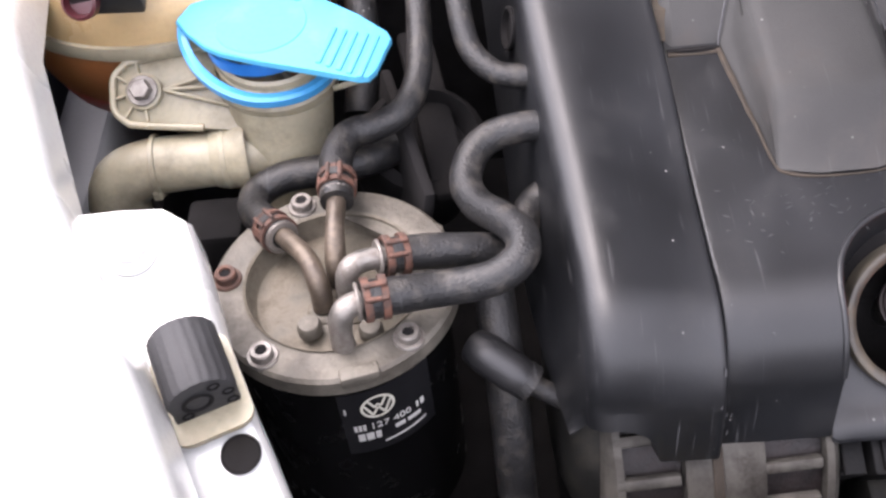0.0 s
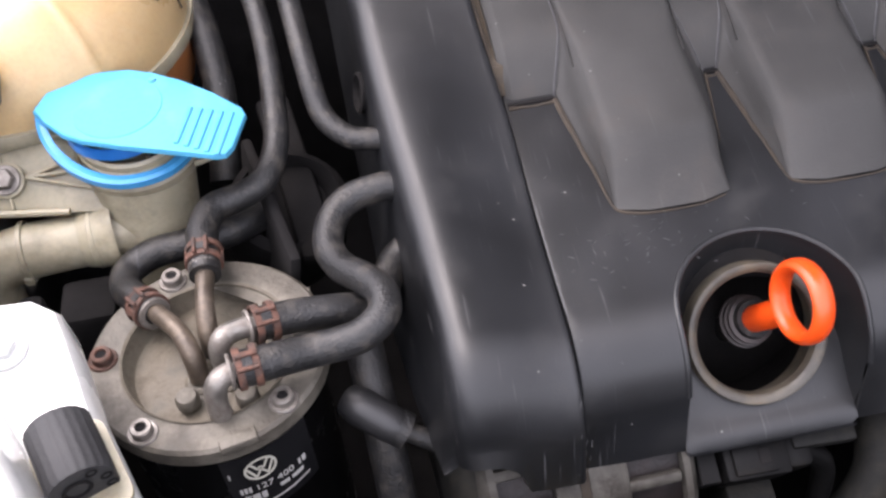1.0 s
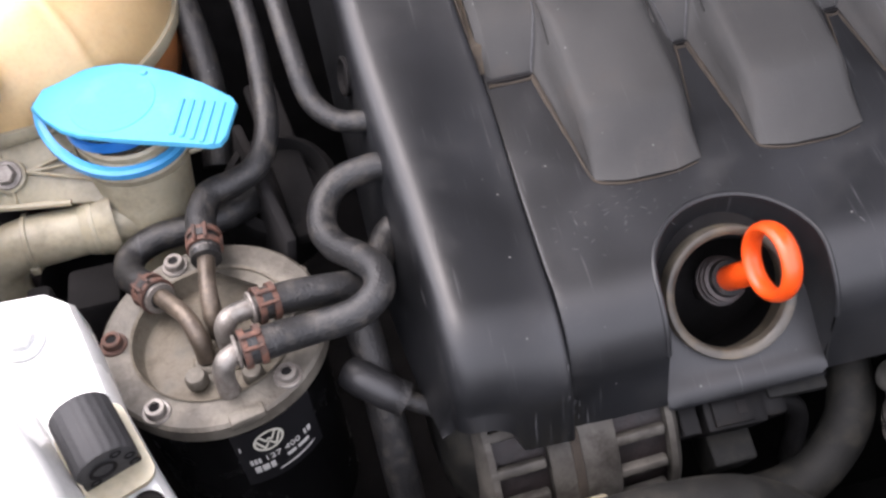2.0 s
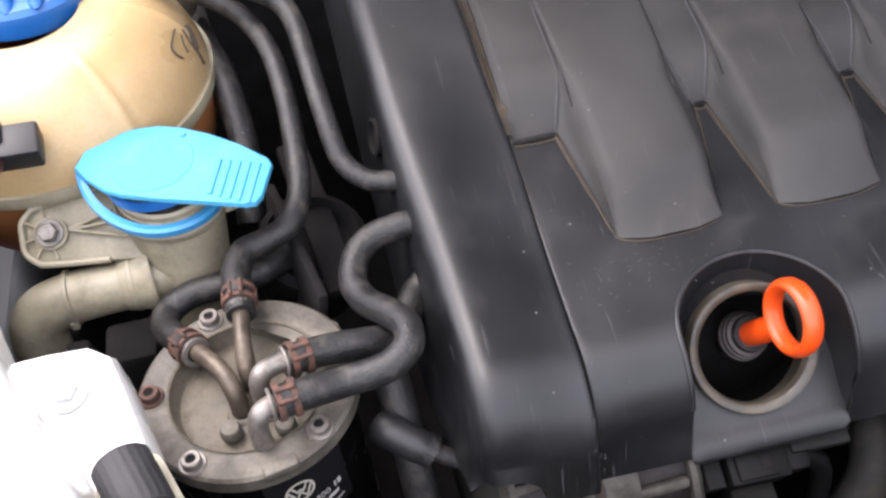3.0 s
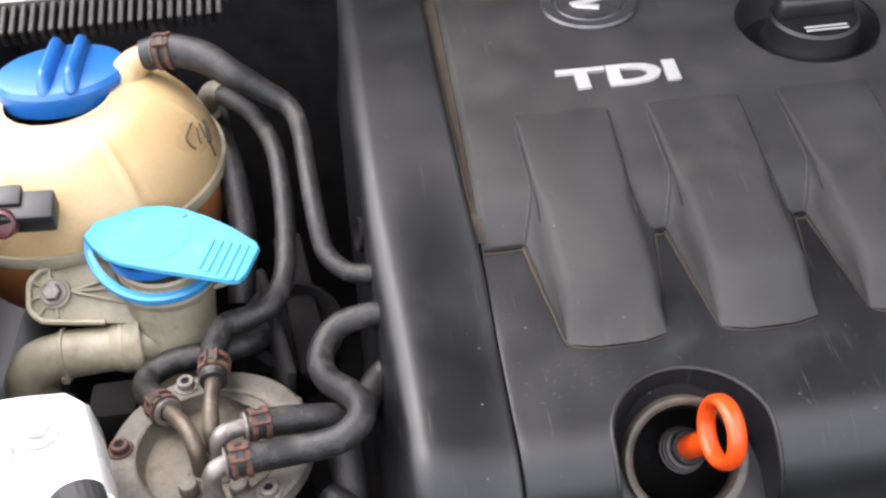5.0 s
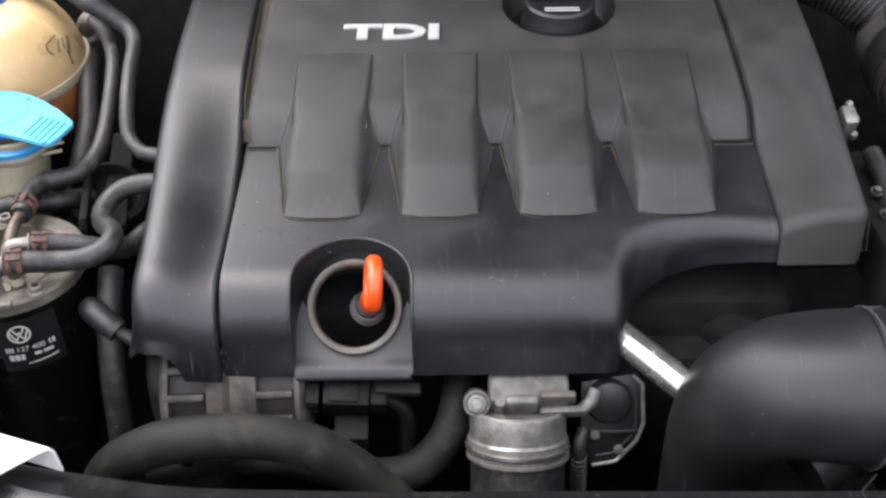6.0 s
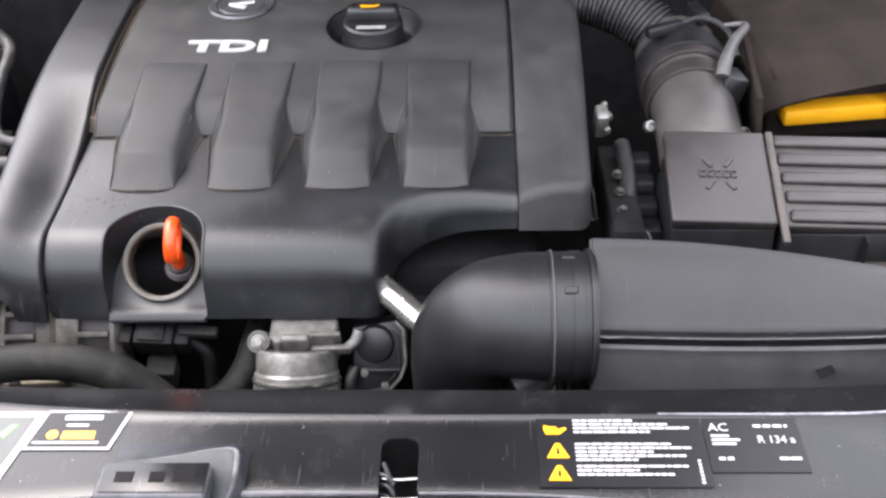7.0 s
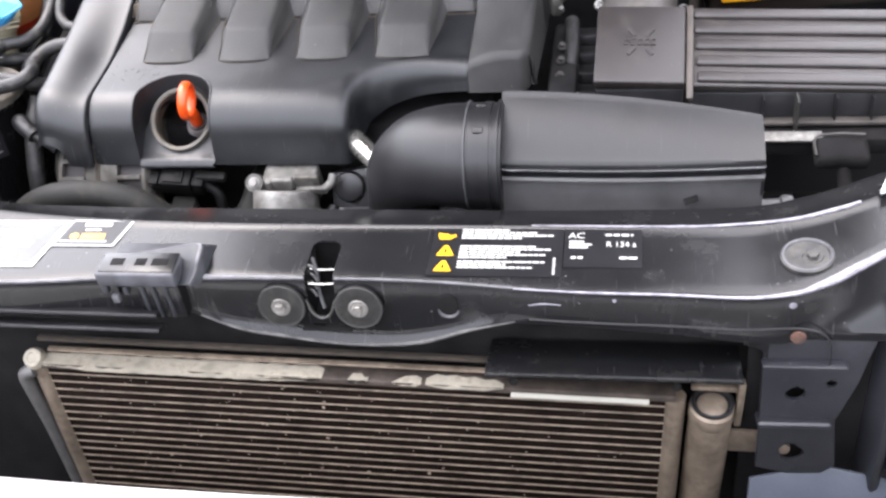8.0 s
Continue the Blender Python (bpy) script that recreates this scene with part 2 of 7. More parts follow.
def tube_into(bm, points, radius, seg=14, per=8, smooth_line=True, caps=True):
    """A round tube along the points into bm; radius is a number or one for each point."""
    line = catmull(points, per) if smooth_line else [Vector(q) for q in points]
    n = len(line)
    if isinstance(radius, (int, float)):
        radii = [radius] * n
    else:
        radii = [float(r) for r in np.interp(np.linspace(0, 1, n), np.linspace(0, 1, len(radius)), radius)]
    ahead = (line[1] - line[0]).normalized()
    side = ahead.orthogonal().normalized()
    rings = []
    for k in range(n):
        d = (line[min(k + 1, n - 1)] - line[max(k - 1, 0)]).normalized()
        side = (side - d * side.dot(d)).normalized()
        up = d.cross(side)
        rings.append([bm.verts.new(line[k] + radii[k] * (math.cos(a) * side + math.sin(a) * up)) for a in [2 * math.pi * j / seg for j in range(seg)]])
    for r, s in zip(rings, rings[1:]):
        for j in range(seg):
            bm.faces.new((r[j], r[(j + 1) % seg], s[(j + 1) % seg], s[j]))
    if caps:
        bm.faces.new(rings[0][::-1])
        bm.faces.new(rings[-1])
    return bm


def tube(points, radius, seg=14, per=8, smooth_line=True):
    return tube_into(bmesh.new(), points, radius, seg, per, smooth_line)


def frame_of(at, axis, spin=0.0):
    """A pose whose z runs along axis."""
    q = Vector(axis).normalized().to_track_quat("Z", "Y")
    return Matrix.Translation(at) @ q.to_matrix().to_4x4() @ Matrix.Rotation(spin, 4, "Z")


def lathe_into(bm, profile, at=(0, 0, 0), axis=(0, 0, 1), seg=32, start=0.0, end=2 * math.pi):
    """Turns a profile of (radius, height) about axis."""
    m = frame_of(at, axis)
    full = abs(end - start - 2 * math.pi) < 1e-6
    count = seg if full else seg + 1
    rings = []
    for r, h in profile:
        if r < 1e-6:
            rings.append([bm.verts.new(m @ Vector((0, 0, h)))] * count)
        else:
            rings.append([bm.verts.new(m @ Vector((r * math.cos(a), r * math.sin(a), h))) for a in [start + (end - start) * j / seg for j in range(count)]])
    for r, s in zip(rings, rings[1:]):
        for j in range(seg):
            k = (j + 1) % count
            loop = []
            for v in (r[j], r[k], s[k], s[j]):
                if v not in loop:
                    loop.append(v)
            if len(loop) > 2:
                bm.faces.new(loop)
    return bm


def lathe(profile, at=(0, 0, 0), axis=(0, 0, 1), seg=32):
    return lathe_into(bmesh.new(), profile, at, axis, seg)


def block_into(bm, size, m=None, bevel=0.002, segments=2, taper=0.0):
    """A rounded box of that size about the origin of m; taper narrows its top."""
    m = m or Matrix()
    made = bmesh.ops.create_cube(bm, size=1.0)
    verts = made["verts"]
    for v in verts:
        k = 1 - taper if v.co.z > 0 else 1
        v.co = Vector((v.co.x * size[0] * k, v.co.y * size[1] * k, v.co.z * size[2]))
    edges = {e for v in verts for e in v.link_edges}
    if bevel:
        made = bmesh.ops.bevel(bm, geom=list(edges) + verts, offset=min(bevel, 0.45 * min(size)), segments=segments, affect="EDGES", profile=0.5)
        verts = list({v for f in made["faces"] for v in f.verts} | {v for v in verts if v.is_valid})
    for v in verts:
        v.co = m @ v.co
    return bm


def block(size, m=None, bevel=0.002, segments=2, taper=0.0):
    return block_into(bmesh.new(), size, m, bevel, segments, taper)


def plate_into(bm, outline, thick, m=None, bevel=0.0008, holes=()):
    """A flat plate from an outline of (x, y), its top at z = 0 of m, with rounded upper edge and real holes."""
    m = m or Matrix()
    before = set(bm.verts)
    loops = []
    for z in (0.0, -thick):
        start = []
        for ring in (outline, *holes):
            vs = [bm.verts.new((x, y, z)) for x, y in ring]
            es = [bm.edges.new((vs[k], vs[(k + 1) % len(vs)])) for k in range(len(vs))]
            start.append((vs, es))
        if holes:
            bmesh.ops.triangle_fill(bm, edges=[e for _, es in start for e in es], use_beauty=True)
        else:
            bm.faces.new(start[0][0])
        loops.append(start)
    for (top, _), (low, _) in zip(*loops):
        for k in range(len(top)):
            j = (k + 1) % len(top)
            bm.faces.new((top[k], top[j], low[j], low[k]))
    if bevel:
        rim = [e for _, es in loops[0] for e in es if e.is_valid]
        made = bmesh.ops.bevel(bm, geom=rim, offset=bevel, segments=2, affect="EDGES", profile=0.5)
    for v in bm.verts:
        if v not in before:
            v.co = m @ v.co
    return bm


def plate(outline, thick, m=None, bevel=0.0008, holes=()):
    return plate_into(bmesh.new(), outline, thick, m, bevel, holes)


def rounded(w, h, r, n=5, cx=0.0, cy=0.0):
    """The outline of a rectangle with round corners."""
    out = []
    for sx, sy, a0 in ((1, 1, 0), (-1, 1, 90), (-1, -1, 180), (1, -1, 270)):
        for k in range(n + 1):
            a = radians(a0 + 90 * k / n)
            out.append((cx + sx * (w / 2 - r) + r * math.cos(a), cy + sy * (h / 2 - r) + r * math.sin(a)))
    return out


def circle(r, n=24, cx=0.0, cy=0.0):
    return [(cx + r * math.cos(2 * math.pi * k / n), cy + r * math.sin(2 * math.pi * k / n)) for k in range(n)]


def grid_into(bm, rows):
    """A sheet from rows of points."""
    made = [[bm.verts.new(p) for p in row] for row in rows]
    for r, s in zip(made, made[1:]):
        for k in range(len(r) - 1):
            bm.faces.new((r[k], r[k + 1], s[k + 1], s[k]))
    return bm


def solid(ob, thick, offset=-1.0, angle=42):
    mod = ob.modifiers.new("thickness", "SOLIDIFY")
    mod.thickness, mod.offset = thick, offset
    bpy.context.view_layer.update()
    baked = bpy.data.meshes.new_from_object(ob.evaluated_get(bpy.context.evaluated_depsgraph_get()))
    ob.modifiers.clear()
    ob.data = baked
    baked.shade_smooth()
    baked.set_sharp_from_angle(angle=radians(angle))
    return ob


def writing(name, text, size, m, mat, parent, depth=0.0002, width=None, bold=0.0):
    """Raised letters as a mesh, lying in the xy plane of m, from its origin."""
    cu = bpy.data.curves.new(name, "FONT")
    cu.body, cu.size, cu.extrude, cu.resolution_u, cu.offset = text, size, depth, 3, bold
    tmp = bpy.data.objects.new(name, cu)
    scene.collection.objects.link(tmp)
    bpy.context.view_layer.update()
    me = bpy.data.meshes.new_from_object(tmp.evaluated_get(bpy.context.evaluated_depsgraph_get()))
    bpy.data.objects.remove(tmp)
    bpy.data.curves.remove(cu)
    if width:
        xs = [v.co.x for v in me.vertices]
        k = width / (max(xs) - min(xs))
        for v in me.vertices:
            v.co.x = (v.co.x - min(xs)) * k
    me.transform(m)
    me.materials.clear()
    me.materials.append(mat)
    ob = new(name, me)
    ob.parent = parent
    return ob


def basis(at, xdir, ydir):
    """A pose from an origin and two directions."""
    x = Vector(xdir).normalized()
    z = x.cross(Vector(ydir)).normalized()
    y = z.cross(x)
    return Matrix.Translation(at) @ Matrix((x, y, z)).transposed().to_4x4()


def hex_bolt(name, at, axis, r, h, mat, parent, flange=0.0, socket=False):
    """A bolt head: six flats or a round head with a socket, with a washer flange."""
    bm = bmesh.new()
    if flange:
        lathe_into(bm, [(0, 0), (flange, 0), (flange, h * 0.18), (flange * 0.93, h * 0.3), (0, h * 0.3)], at, axis, 20)
    z0 = h * 0.25 if flange else 0
    if socket:
        lathe_into(bm, [(r, z0), (r, h * 0.88), (r * 0.9, h), (r * 0.55, h), (r * 0.5, h * 0.6), (0, h * 0.6)], at, axis, 18)
    else:
        lathe_into(bm, [(r, z0), (r, h * 0.85), (r * 0.86, h), (0, h)], at, axis, 6)
    return part(name, bm, mat, parent, smooth=not socket or True, angle=30)


# ---- engine cover ----
def eased(at, xs, ys):
    """A smooth curve through the stations, level with no kinks, held at both ends."""
    at = min(max(at, xs[0]), xs[-1])
    k = next((i for i in range(len(xs) - 1) if at <= xs[i + 1]), len(xs) - 2)
    grade = [(b - a) / (q - p) for a, b, p, q in zip(ys, ys[1:], xs, xs[1:])]
    knot = [grade[0]] + [(g + h) / 2 if g * h > 0 else 0.0 for g, h in zip(grade, grade[1:])] + [grade[-1]]
    w = xs[k + 1] - xs[k]
    u = (at - xs[k]) / w
    return ((2 * u**3 - 3 * u * u + 1) * ys[k] + (u**3 - 2 * u * u + u) * w * knot[k] + (3 * u * u - 2 * u**3) * ys[k + 1] + (u**3 - u * u) * w * knot[k + 1])


def lower_top(y):
    """Height of the lower cover's top along its depth."""
    return eased(y, [-0.12, -0.04, 0.0, 0.072, 0.36], [-0.012, -0.005, 0.0, 0.012, 0.045])


def rail_top(y):
    return eased(y, [-0.12, -0.06, 0.03, 0.15, 0.36], [-0.006, 0.005, 0.022, 0.048, 0.070])


def insert_top(y):
    return eased(y, [0.10, 0.16, 0.2, 0.29, 0.36], [0.0325, 0.0450, 0.051, 0.060, 0.062])


def seam_x(y):
    """Where the side band meets the shell and the middle panel."""
    return eased(y, [-0.10, 0.04, 0.13, 0.29, 0.36], [-0.0400, -0.0395, -0.0445, -0.0480, -0.0490])


WELL_X, WELL_Y, WELL_W = 0.0535, -0.0685, 0.0425
WELL_C = Vector((0.0540, -0.0600, -0.0400))
WELL_N = Vector((0, -0.74, 0.672)).normalized()


def roll_profile(front, low, r, top, rear, n_top=26, n_roll=9, n_drop=6):
    """Points (y, z) from the rear over the rounded front edge down to its lower rim."""
    out = [(rear + (front + r - rear) * k / n_top, 0) for k in range(n_top)]
    out = [(y, top(y)) for y, _ in out]
    yc = front + r
    zc = top(yc) - r
    for k in range(n_roll + 1):
        a = radians(90 * k / n_roll)
        out.append((yc - r * math.sin(a), zc + r * math.cos(a)))
    for k in range(1, n_drop + 1):
        out.append((front - 0.004 * k / n_drop, zc + (low - zc) * k / n_drop))
    return out


cover = thing("engine_cover", "black moulded plastic engine cover with four raised runners", "engine cover")

# the lower shell: columns along its front edge, which turns in round the intake elbow
def even(points, count):
    """The smooth line through the points, as evenly spaced (x, y)."""
    line = np.array([(p.x, p.y) for p in catmull([(x, y, 0) for x, y in points], 12)])
    at = np.r_[0, np.cumsum(np.linalg.norm(np.diff(line, axis=0), axis=1))]
    even_at = np.linspace(0, at[-1], count)
    return np.c_[np.interp(even_at, at, line[:, 0]), np.interp(even_at, at, line[:, 1])]


NS, NC_ = 60, 64
EDGE_R = 0.040
straight = np.r_[-0.0392, -0.0389, -0.0383, np.linspace(-0.0374, 0.188, NS - 3)]
edge = np.r_[np.c_[straight, np.full(NS, -0.090)], even([(0.188, -0.090), (0.215, -0.090), (0.236, -0.0895), (0.2440, -0.0865), (0.2475, -0.0790), (0.2490, -0.0690), (0.2520, -0.0565), (0.2605, -0.0395), (0.2790, -0.0265), (0.3000, -0.0215), (0.3200, -0.0200), (0.3450, -0.0215), (0.3645, -0.0245)], NC_ + 1)[1:]]
crown = np.r_[np.c_[straight, np.full(NS, -0.050)], even([(0.188, -0.0500), (0.2060, -0.0488), (0.2200, -0.0435), (0.2300, -0.0340), (0.2400, -0.0210), (0.2560, -0.0090), (0.2760, -0.0035), (0.3000, -0.0020), (0.3300, -0.0030), (0.3645, -0.0055)], NC_ + 1)[1:]]


def shell_column(k):
    """Points of the shell from its rear over the rolled edge to the lower rim, at one place of the edge."""
    x, y = edge[k]
    reach = edge[k] - crown[k]
    out = reach / np.linalg.norm(reach)
    drop = float(np.interp(x, [0.188, 0.2445, 0.27, 0.30, 0.3645], [EDGE_R, 0.042, 0.032, 0.026, 0.018]))
    xr = x if k < NS else 0.188 + (0.3645 - 0.188) * (k - NS + 1) / NC_
    low = float(np.interp(x, [0.22, 0.2470, 0.2490, 0.259, 0.278, 0.300, 0.318, 0.3645], [-0.0765, -0.078, -0.071, -0.056, -0.047, -0.040, -0.036, -0.030]))
    flare = float(np.interp(x, [0.188, 0.2445, 0.26, 0.3645], [0.004, 0.003, 0.001, 0.002]))
    col = []
    for j in range(31):
        u = j / 30
        px, py = xr + (crown[k][0] - xr) * u**2, 0.34 + (crown[k][1] - 0.34) * u
        col.append(Vector((px, py, lower_top(py))))
    drop -= (0.0016, 0.0006, 0.0001)[k] if k < 3 else 0.0
    for p in col:
        p.z -= (0.0016, 0.0006, 0.0001)[k] if k < 3 else 0.0
    zc = lower_top(crown[k][1]) - drop - 2 * ((0.0016, 0.0006, 0.0001)[k] if k < 3 else 0.0)
    for j in range(1, 13):
        a = radians(7.5 * j)
        p = crown[k] + reach * math.sin(a)
        col.append(Vector((p[0], p[1], zc + drop * math.cos(a))))
    for j in range(1, 7):
        p = edge[k] + out * flare * j / 6
        col.append(Vector((p[0], p[1], zc + (low - zc) * j / 6)))
    return col


bm = bmesh.new()
grid_into(bm, [shell_column(k) for k in range(len(edge))])
bmesh.ops.remove_doubles(bm, verts=bm.verts, dist=0.00003)
shell = part("lower_shell", bm, COVER, cover, "satin black shell with a rounded front edge", angle=40)
solid(shell, 0.0018)


# the well for the dipstick: an arch cut straight down through the shell
def arch_plan(front, grow=0.0, n=32):
    """(x, y) round the arch, from its left foot over the top to its right foot."""
    r = WELL_W + grow
    pts = [(WELL_X - r, y) for y in np.linspace(front, WELL_Y, 10)]
    pts += [(WELL_X - r * math.cos(math.pi * k / n), WELL_Y + r * math.sin(math.pi * k / n)) for k in range(1, n)]
    return pts + [(WELL_X + r, y) for y in np.linspace(WELL_Y, front, 10)]


def well_floor_z(y):
    """The floor slopes down to the front and ends in a nearly level ledge."""
    return eased(y, [-0.0975, -0.0955, -0.0930, -0.0840, -0.0600, -0.0380, -0.0300, -0.0200], [-0.0770, -0.0725, -0.0705, -0.0672, -0.0490, -0.0350, -0.0330, -0.0320])


bm = bmesh.new()
low_ring = [bm.verts.new((x, y, -0.14)) for x, y in arch_plan(-0.125)]
top_ring = [bm.verts.new((x, y, 0.05)) for x, y in arch_plan(-0.125)]
n = len(low_ring)
for k in range(n):
    bm.faces.new((low_ring[k], low_ring[(k + 1) % n], top_ring[(k + 1) % n], top_ring[k]))
bm.faces.new(low_ring[::-1])
bm.faces.new(top_ring)
cutter = part("cutter", bm, COVER, None, smooth=False)
mod = shell.modifiers.new("well", "BOOLEAN")
mod.object, mod.operation, mod.solver = cutter, "DIFFERENCE", "EXACT"
mod.use_self = True
bpy.context.view_layer.update()
baked = bpy.data.meshes.new_from_object(shell.evaluated_get(bpy.context.evaluated_depsgraph_get()))
shell.modifiers.clear()
shell.data = baked
bpy.data.objects.remove(cutter)
baked.shade_smooth()
baked.set_sharp_from_angle(angle=radians(40))

profile = shell_column(20)
roll_y, roll_z = [p.y for p in profile[:43]][::-1], [p.z for p in profile[:43]][::-1]
bm = bmesh.new()
rows = []
for x, y in arch_plan(-0.0895):
    high, low = float(np.interp(y, roll_y, roll_z)) - 0.0004, well_floor_z(y) - 0.0008
    rows.append([(x, y, low + (high - low) * u) for u in (0, 0.25, 0.5, 0.75, 1.0)])
grid_into(bm, rows)
solid(part("well_wall", bm, COVER, cover, angle=60), 0.0014, 1.0)
# rounded bead along the arch
bead = [Vector((x, y, float(np.interp(y, roll_y, roll_z)) - 0.0006)) for x, y in arch_plan(-0.0890, 0.0006)]
part("well_bead", tube(bead, 0.0015, 10, 1, False), COVER, cover)
bm = bmesh.new()
HOLE_R = 0.0335
rings = [[] for _ in range(9)]
for k in range(96):
    a = 2 * math.pi * k / 96
    dx, dy = math.cos(a), math.sin(a) * 0.74
    best = 0.09
    for s in np.linspace(0.03, 0.10, 600):
        x, y = WELL_C.x + dx * s, WELL_C.y + 0.005 + dy * s
        if not (y > -0.0972 and abs(x - WELL_X) < WELL_W and (y < WELL_Y or math.hypot(x - WELL_X, y - WELL_Y) < WELL_W)):
            best = float(s)
            break
    best = max(best, HOLE_R + 0.0008)
    for i, ring in enumerate(rings):
        s = HOLE_R + (best - HOLE_R) * i / 8
        ring.append((WELL_C.x + dx * s, WELL_C.y + 0.005 + dy * s, well_floor_z(WELL_C.y + 0.005 + dy * s)))
grid_into(bm, [ring + ring[:1] for ring in rings])
bmesh.ops.remove_doubles(bm, verts=bm.verts, dist=0.00005)
part("well_floor", bm, COVER, cover, angle=60)
bm = bmesh.new()
grid_into(bm, [[(WELL_X + WELL_W * u, -0.0970, -0.0755), (WELL_X + WELL_W * u, -0.0973, -0.0775), (WELL_X + WELL_W * u, -0.0960, -0.0790), (WELL_X + WELL_W * u, -0.088, -0.0790)] for u in np.linspace(-0.98, 0.98, 12)])
part("well_lip", bm, COVER, cover)
part("well_rim", lathe([(0.0348, -0.026), (0.0346, 0.0016), (0.0340, 0.0027), (0.0327, 0.0029), (0.0305, 0.0020), (0.0296, 0.0010), (0.0290, -0.004)], WELL_C, WELL_N, 64),
     material("worn_rim_plastic", (0.040, 0.035, 0.027), 0.5, spread=0.4, scale=90, bump=0.4, dirt=(0.085, 0.066, 0.040), dirt_at=0.56, dirt_scale=60), cover, "dusty brown rim of the dipstick opening")
# near-black throat: the opening's deep shade is in its colour
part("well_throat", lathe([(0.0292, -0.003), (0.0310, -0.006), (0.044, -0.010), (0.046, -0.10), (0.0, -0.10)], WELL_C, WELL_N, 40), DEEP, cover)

# side bands
def left_band():
    """The broad left band: a seam lip, a crowned top, a tight shoulder and an outer wall that flares to its foot."""
    def low_rim(x):
        return float(np.interp(x, [-0.1045, -0.1000, -0.0945, -0.0857, -0.0790, -0.0735, -0.0690, -0.0668, -0.0390], [-0.0560, -0.0510, -0.0465, -0.0445, -0.0465, -0.0505, -0.0590, -0.0720, -0.0735]))
    def run(x_at, top, front, r, low):
        return [Vector((x_at(y), y, z)) for y, z in roll_profile(front, low, r, top, 0.34, 40, 12, 8)]
    def shoulder_x(y):
        return eased(y, [-0.10, -0.06, 0.0, 0.10, 0.25, 0.34], [-0.0855, -0.0865, -0.0890, -0.0955, -0.0985, -0.1000])
    def seam_z(y):
        return lower_top(y) + 0.0012 + (rail_top(y) - lower_top(y) - 0.0012) * eased(y, [0.0, 0.07, 0.14], [0.0, 0.5, 1.0])
    cols = [run(seam_x, lambda y: seam_z(y) - 0.015, -0.094, 0.034, -0.070), run(seam_x, lambda y: seam_z(y) - 0.0016, -0.0974, 0.0405, -0.0735), run(lambda y: seam_x(y) - 0.0006, lambda y: seam_z(y) - 0.0006, -0.0980, 0.0415, -0.0735)]
    for u in np.linspace(0.03, 1, 26):
        w = u * u * (3 - 2 * u)
        x_mid = -0.040 + (-0.0855 + 0.040) * u
        cols.append(run(lambda y: seam_x(y) + (shoulder_x(y) - seam_x(y)) * u, lambda y: seam_z(y) + (rail_top(y) - seam_z(y)) * w, -0.0985, 0.042, low_rim(x_mid)))
    rs = 0.0125
    for a in range(10, 81, 10):
        d, out = rs * (1 - math.cos(radians(a))), rs * math.sin(radians(a))
        cols.append(run(lambda y: shoulder_x(y) - out, lambda y: rail_top(y) - d, -0.0985 + 0.75 * d, 0.042 - 0.75 * d, low_rim(-0.0855 - out)))
    last = cols[-1]
    foot = []
    for p in last:
        y = max(p.y, -0.0950)
        foot.append(Vector((eased(y, [-0.10, -0.05, 0.0, 0.10, 0.34], [-0.1042, -0.1120, -0.1165, -0.1190, -0.1225]), y, eased(y, [-0.10, 0.10, 0.34], [-0.0555, -0.056, -0.030]))))
    for k in range(1, 8):
        cols.append([p.lerp(q, k / 7) + Vector((0.0012 * math.sin(math.pi * k / 7), 0, 0)) for p, q in zip(last, foot)])
    bm = bmesh.new()
    grid_into(bm, cols)
    bmesh.ops.dissolve_degenerate(bm, dist=0.00005, edges=bm.edges)
    return solid(part("side_band", bm, COVER, cover, "raised satin black side band", angle=55), 0.002)


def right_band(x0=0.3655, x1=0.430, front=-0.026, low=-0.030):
    """The right band in the middle panel's paler plastic, rounded along its outer edge."""
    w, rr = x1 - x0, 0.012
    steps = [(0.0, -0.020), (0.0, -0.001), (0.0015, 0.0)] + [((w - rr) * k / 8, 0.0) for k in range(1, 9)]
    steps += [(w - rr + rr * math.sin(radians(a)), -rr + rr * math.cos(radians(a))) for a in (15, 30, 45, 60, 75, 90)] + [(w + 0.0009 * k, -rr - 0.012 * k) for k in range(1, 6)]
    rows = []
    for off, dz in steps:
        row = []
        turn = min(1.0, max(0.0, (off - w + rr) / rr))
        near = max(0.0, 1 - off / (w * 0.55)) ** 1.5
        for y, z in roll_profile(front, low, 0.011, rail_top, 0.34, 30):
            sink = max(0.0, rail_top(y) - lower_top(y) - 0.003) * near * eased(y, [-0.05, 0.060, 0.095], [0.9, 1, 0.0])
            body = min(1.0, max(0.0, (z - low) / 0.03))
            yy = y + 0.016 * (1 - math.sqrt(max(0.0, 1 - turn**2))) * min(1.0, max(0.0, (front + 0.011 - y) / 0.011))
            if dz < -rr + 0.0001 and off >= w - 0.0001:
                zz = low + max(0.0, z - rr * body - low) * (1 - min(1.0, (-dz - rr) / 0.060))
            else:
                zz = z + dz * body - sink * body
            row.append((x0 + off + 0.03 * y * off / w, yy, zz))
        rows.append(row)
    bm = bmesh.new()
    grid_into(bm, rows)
    return solid(part("side_band", bm, INSERT, cover, "matt dark side band", angle=50), 0.002)


left_band()
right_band()
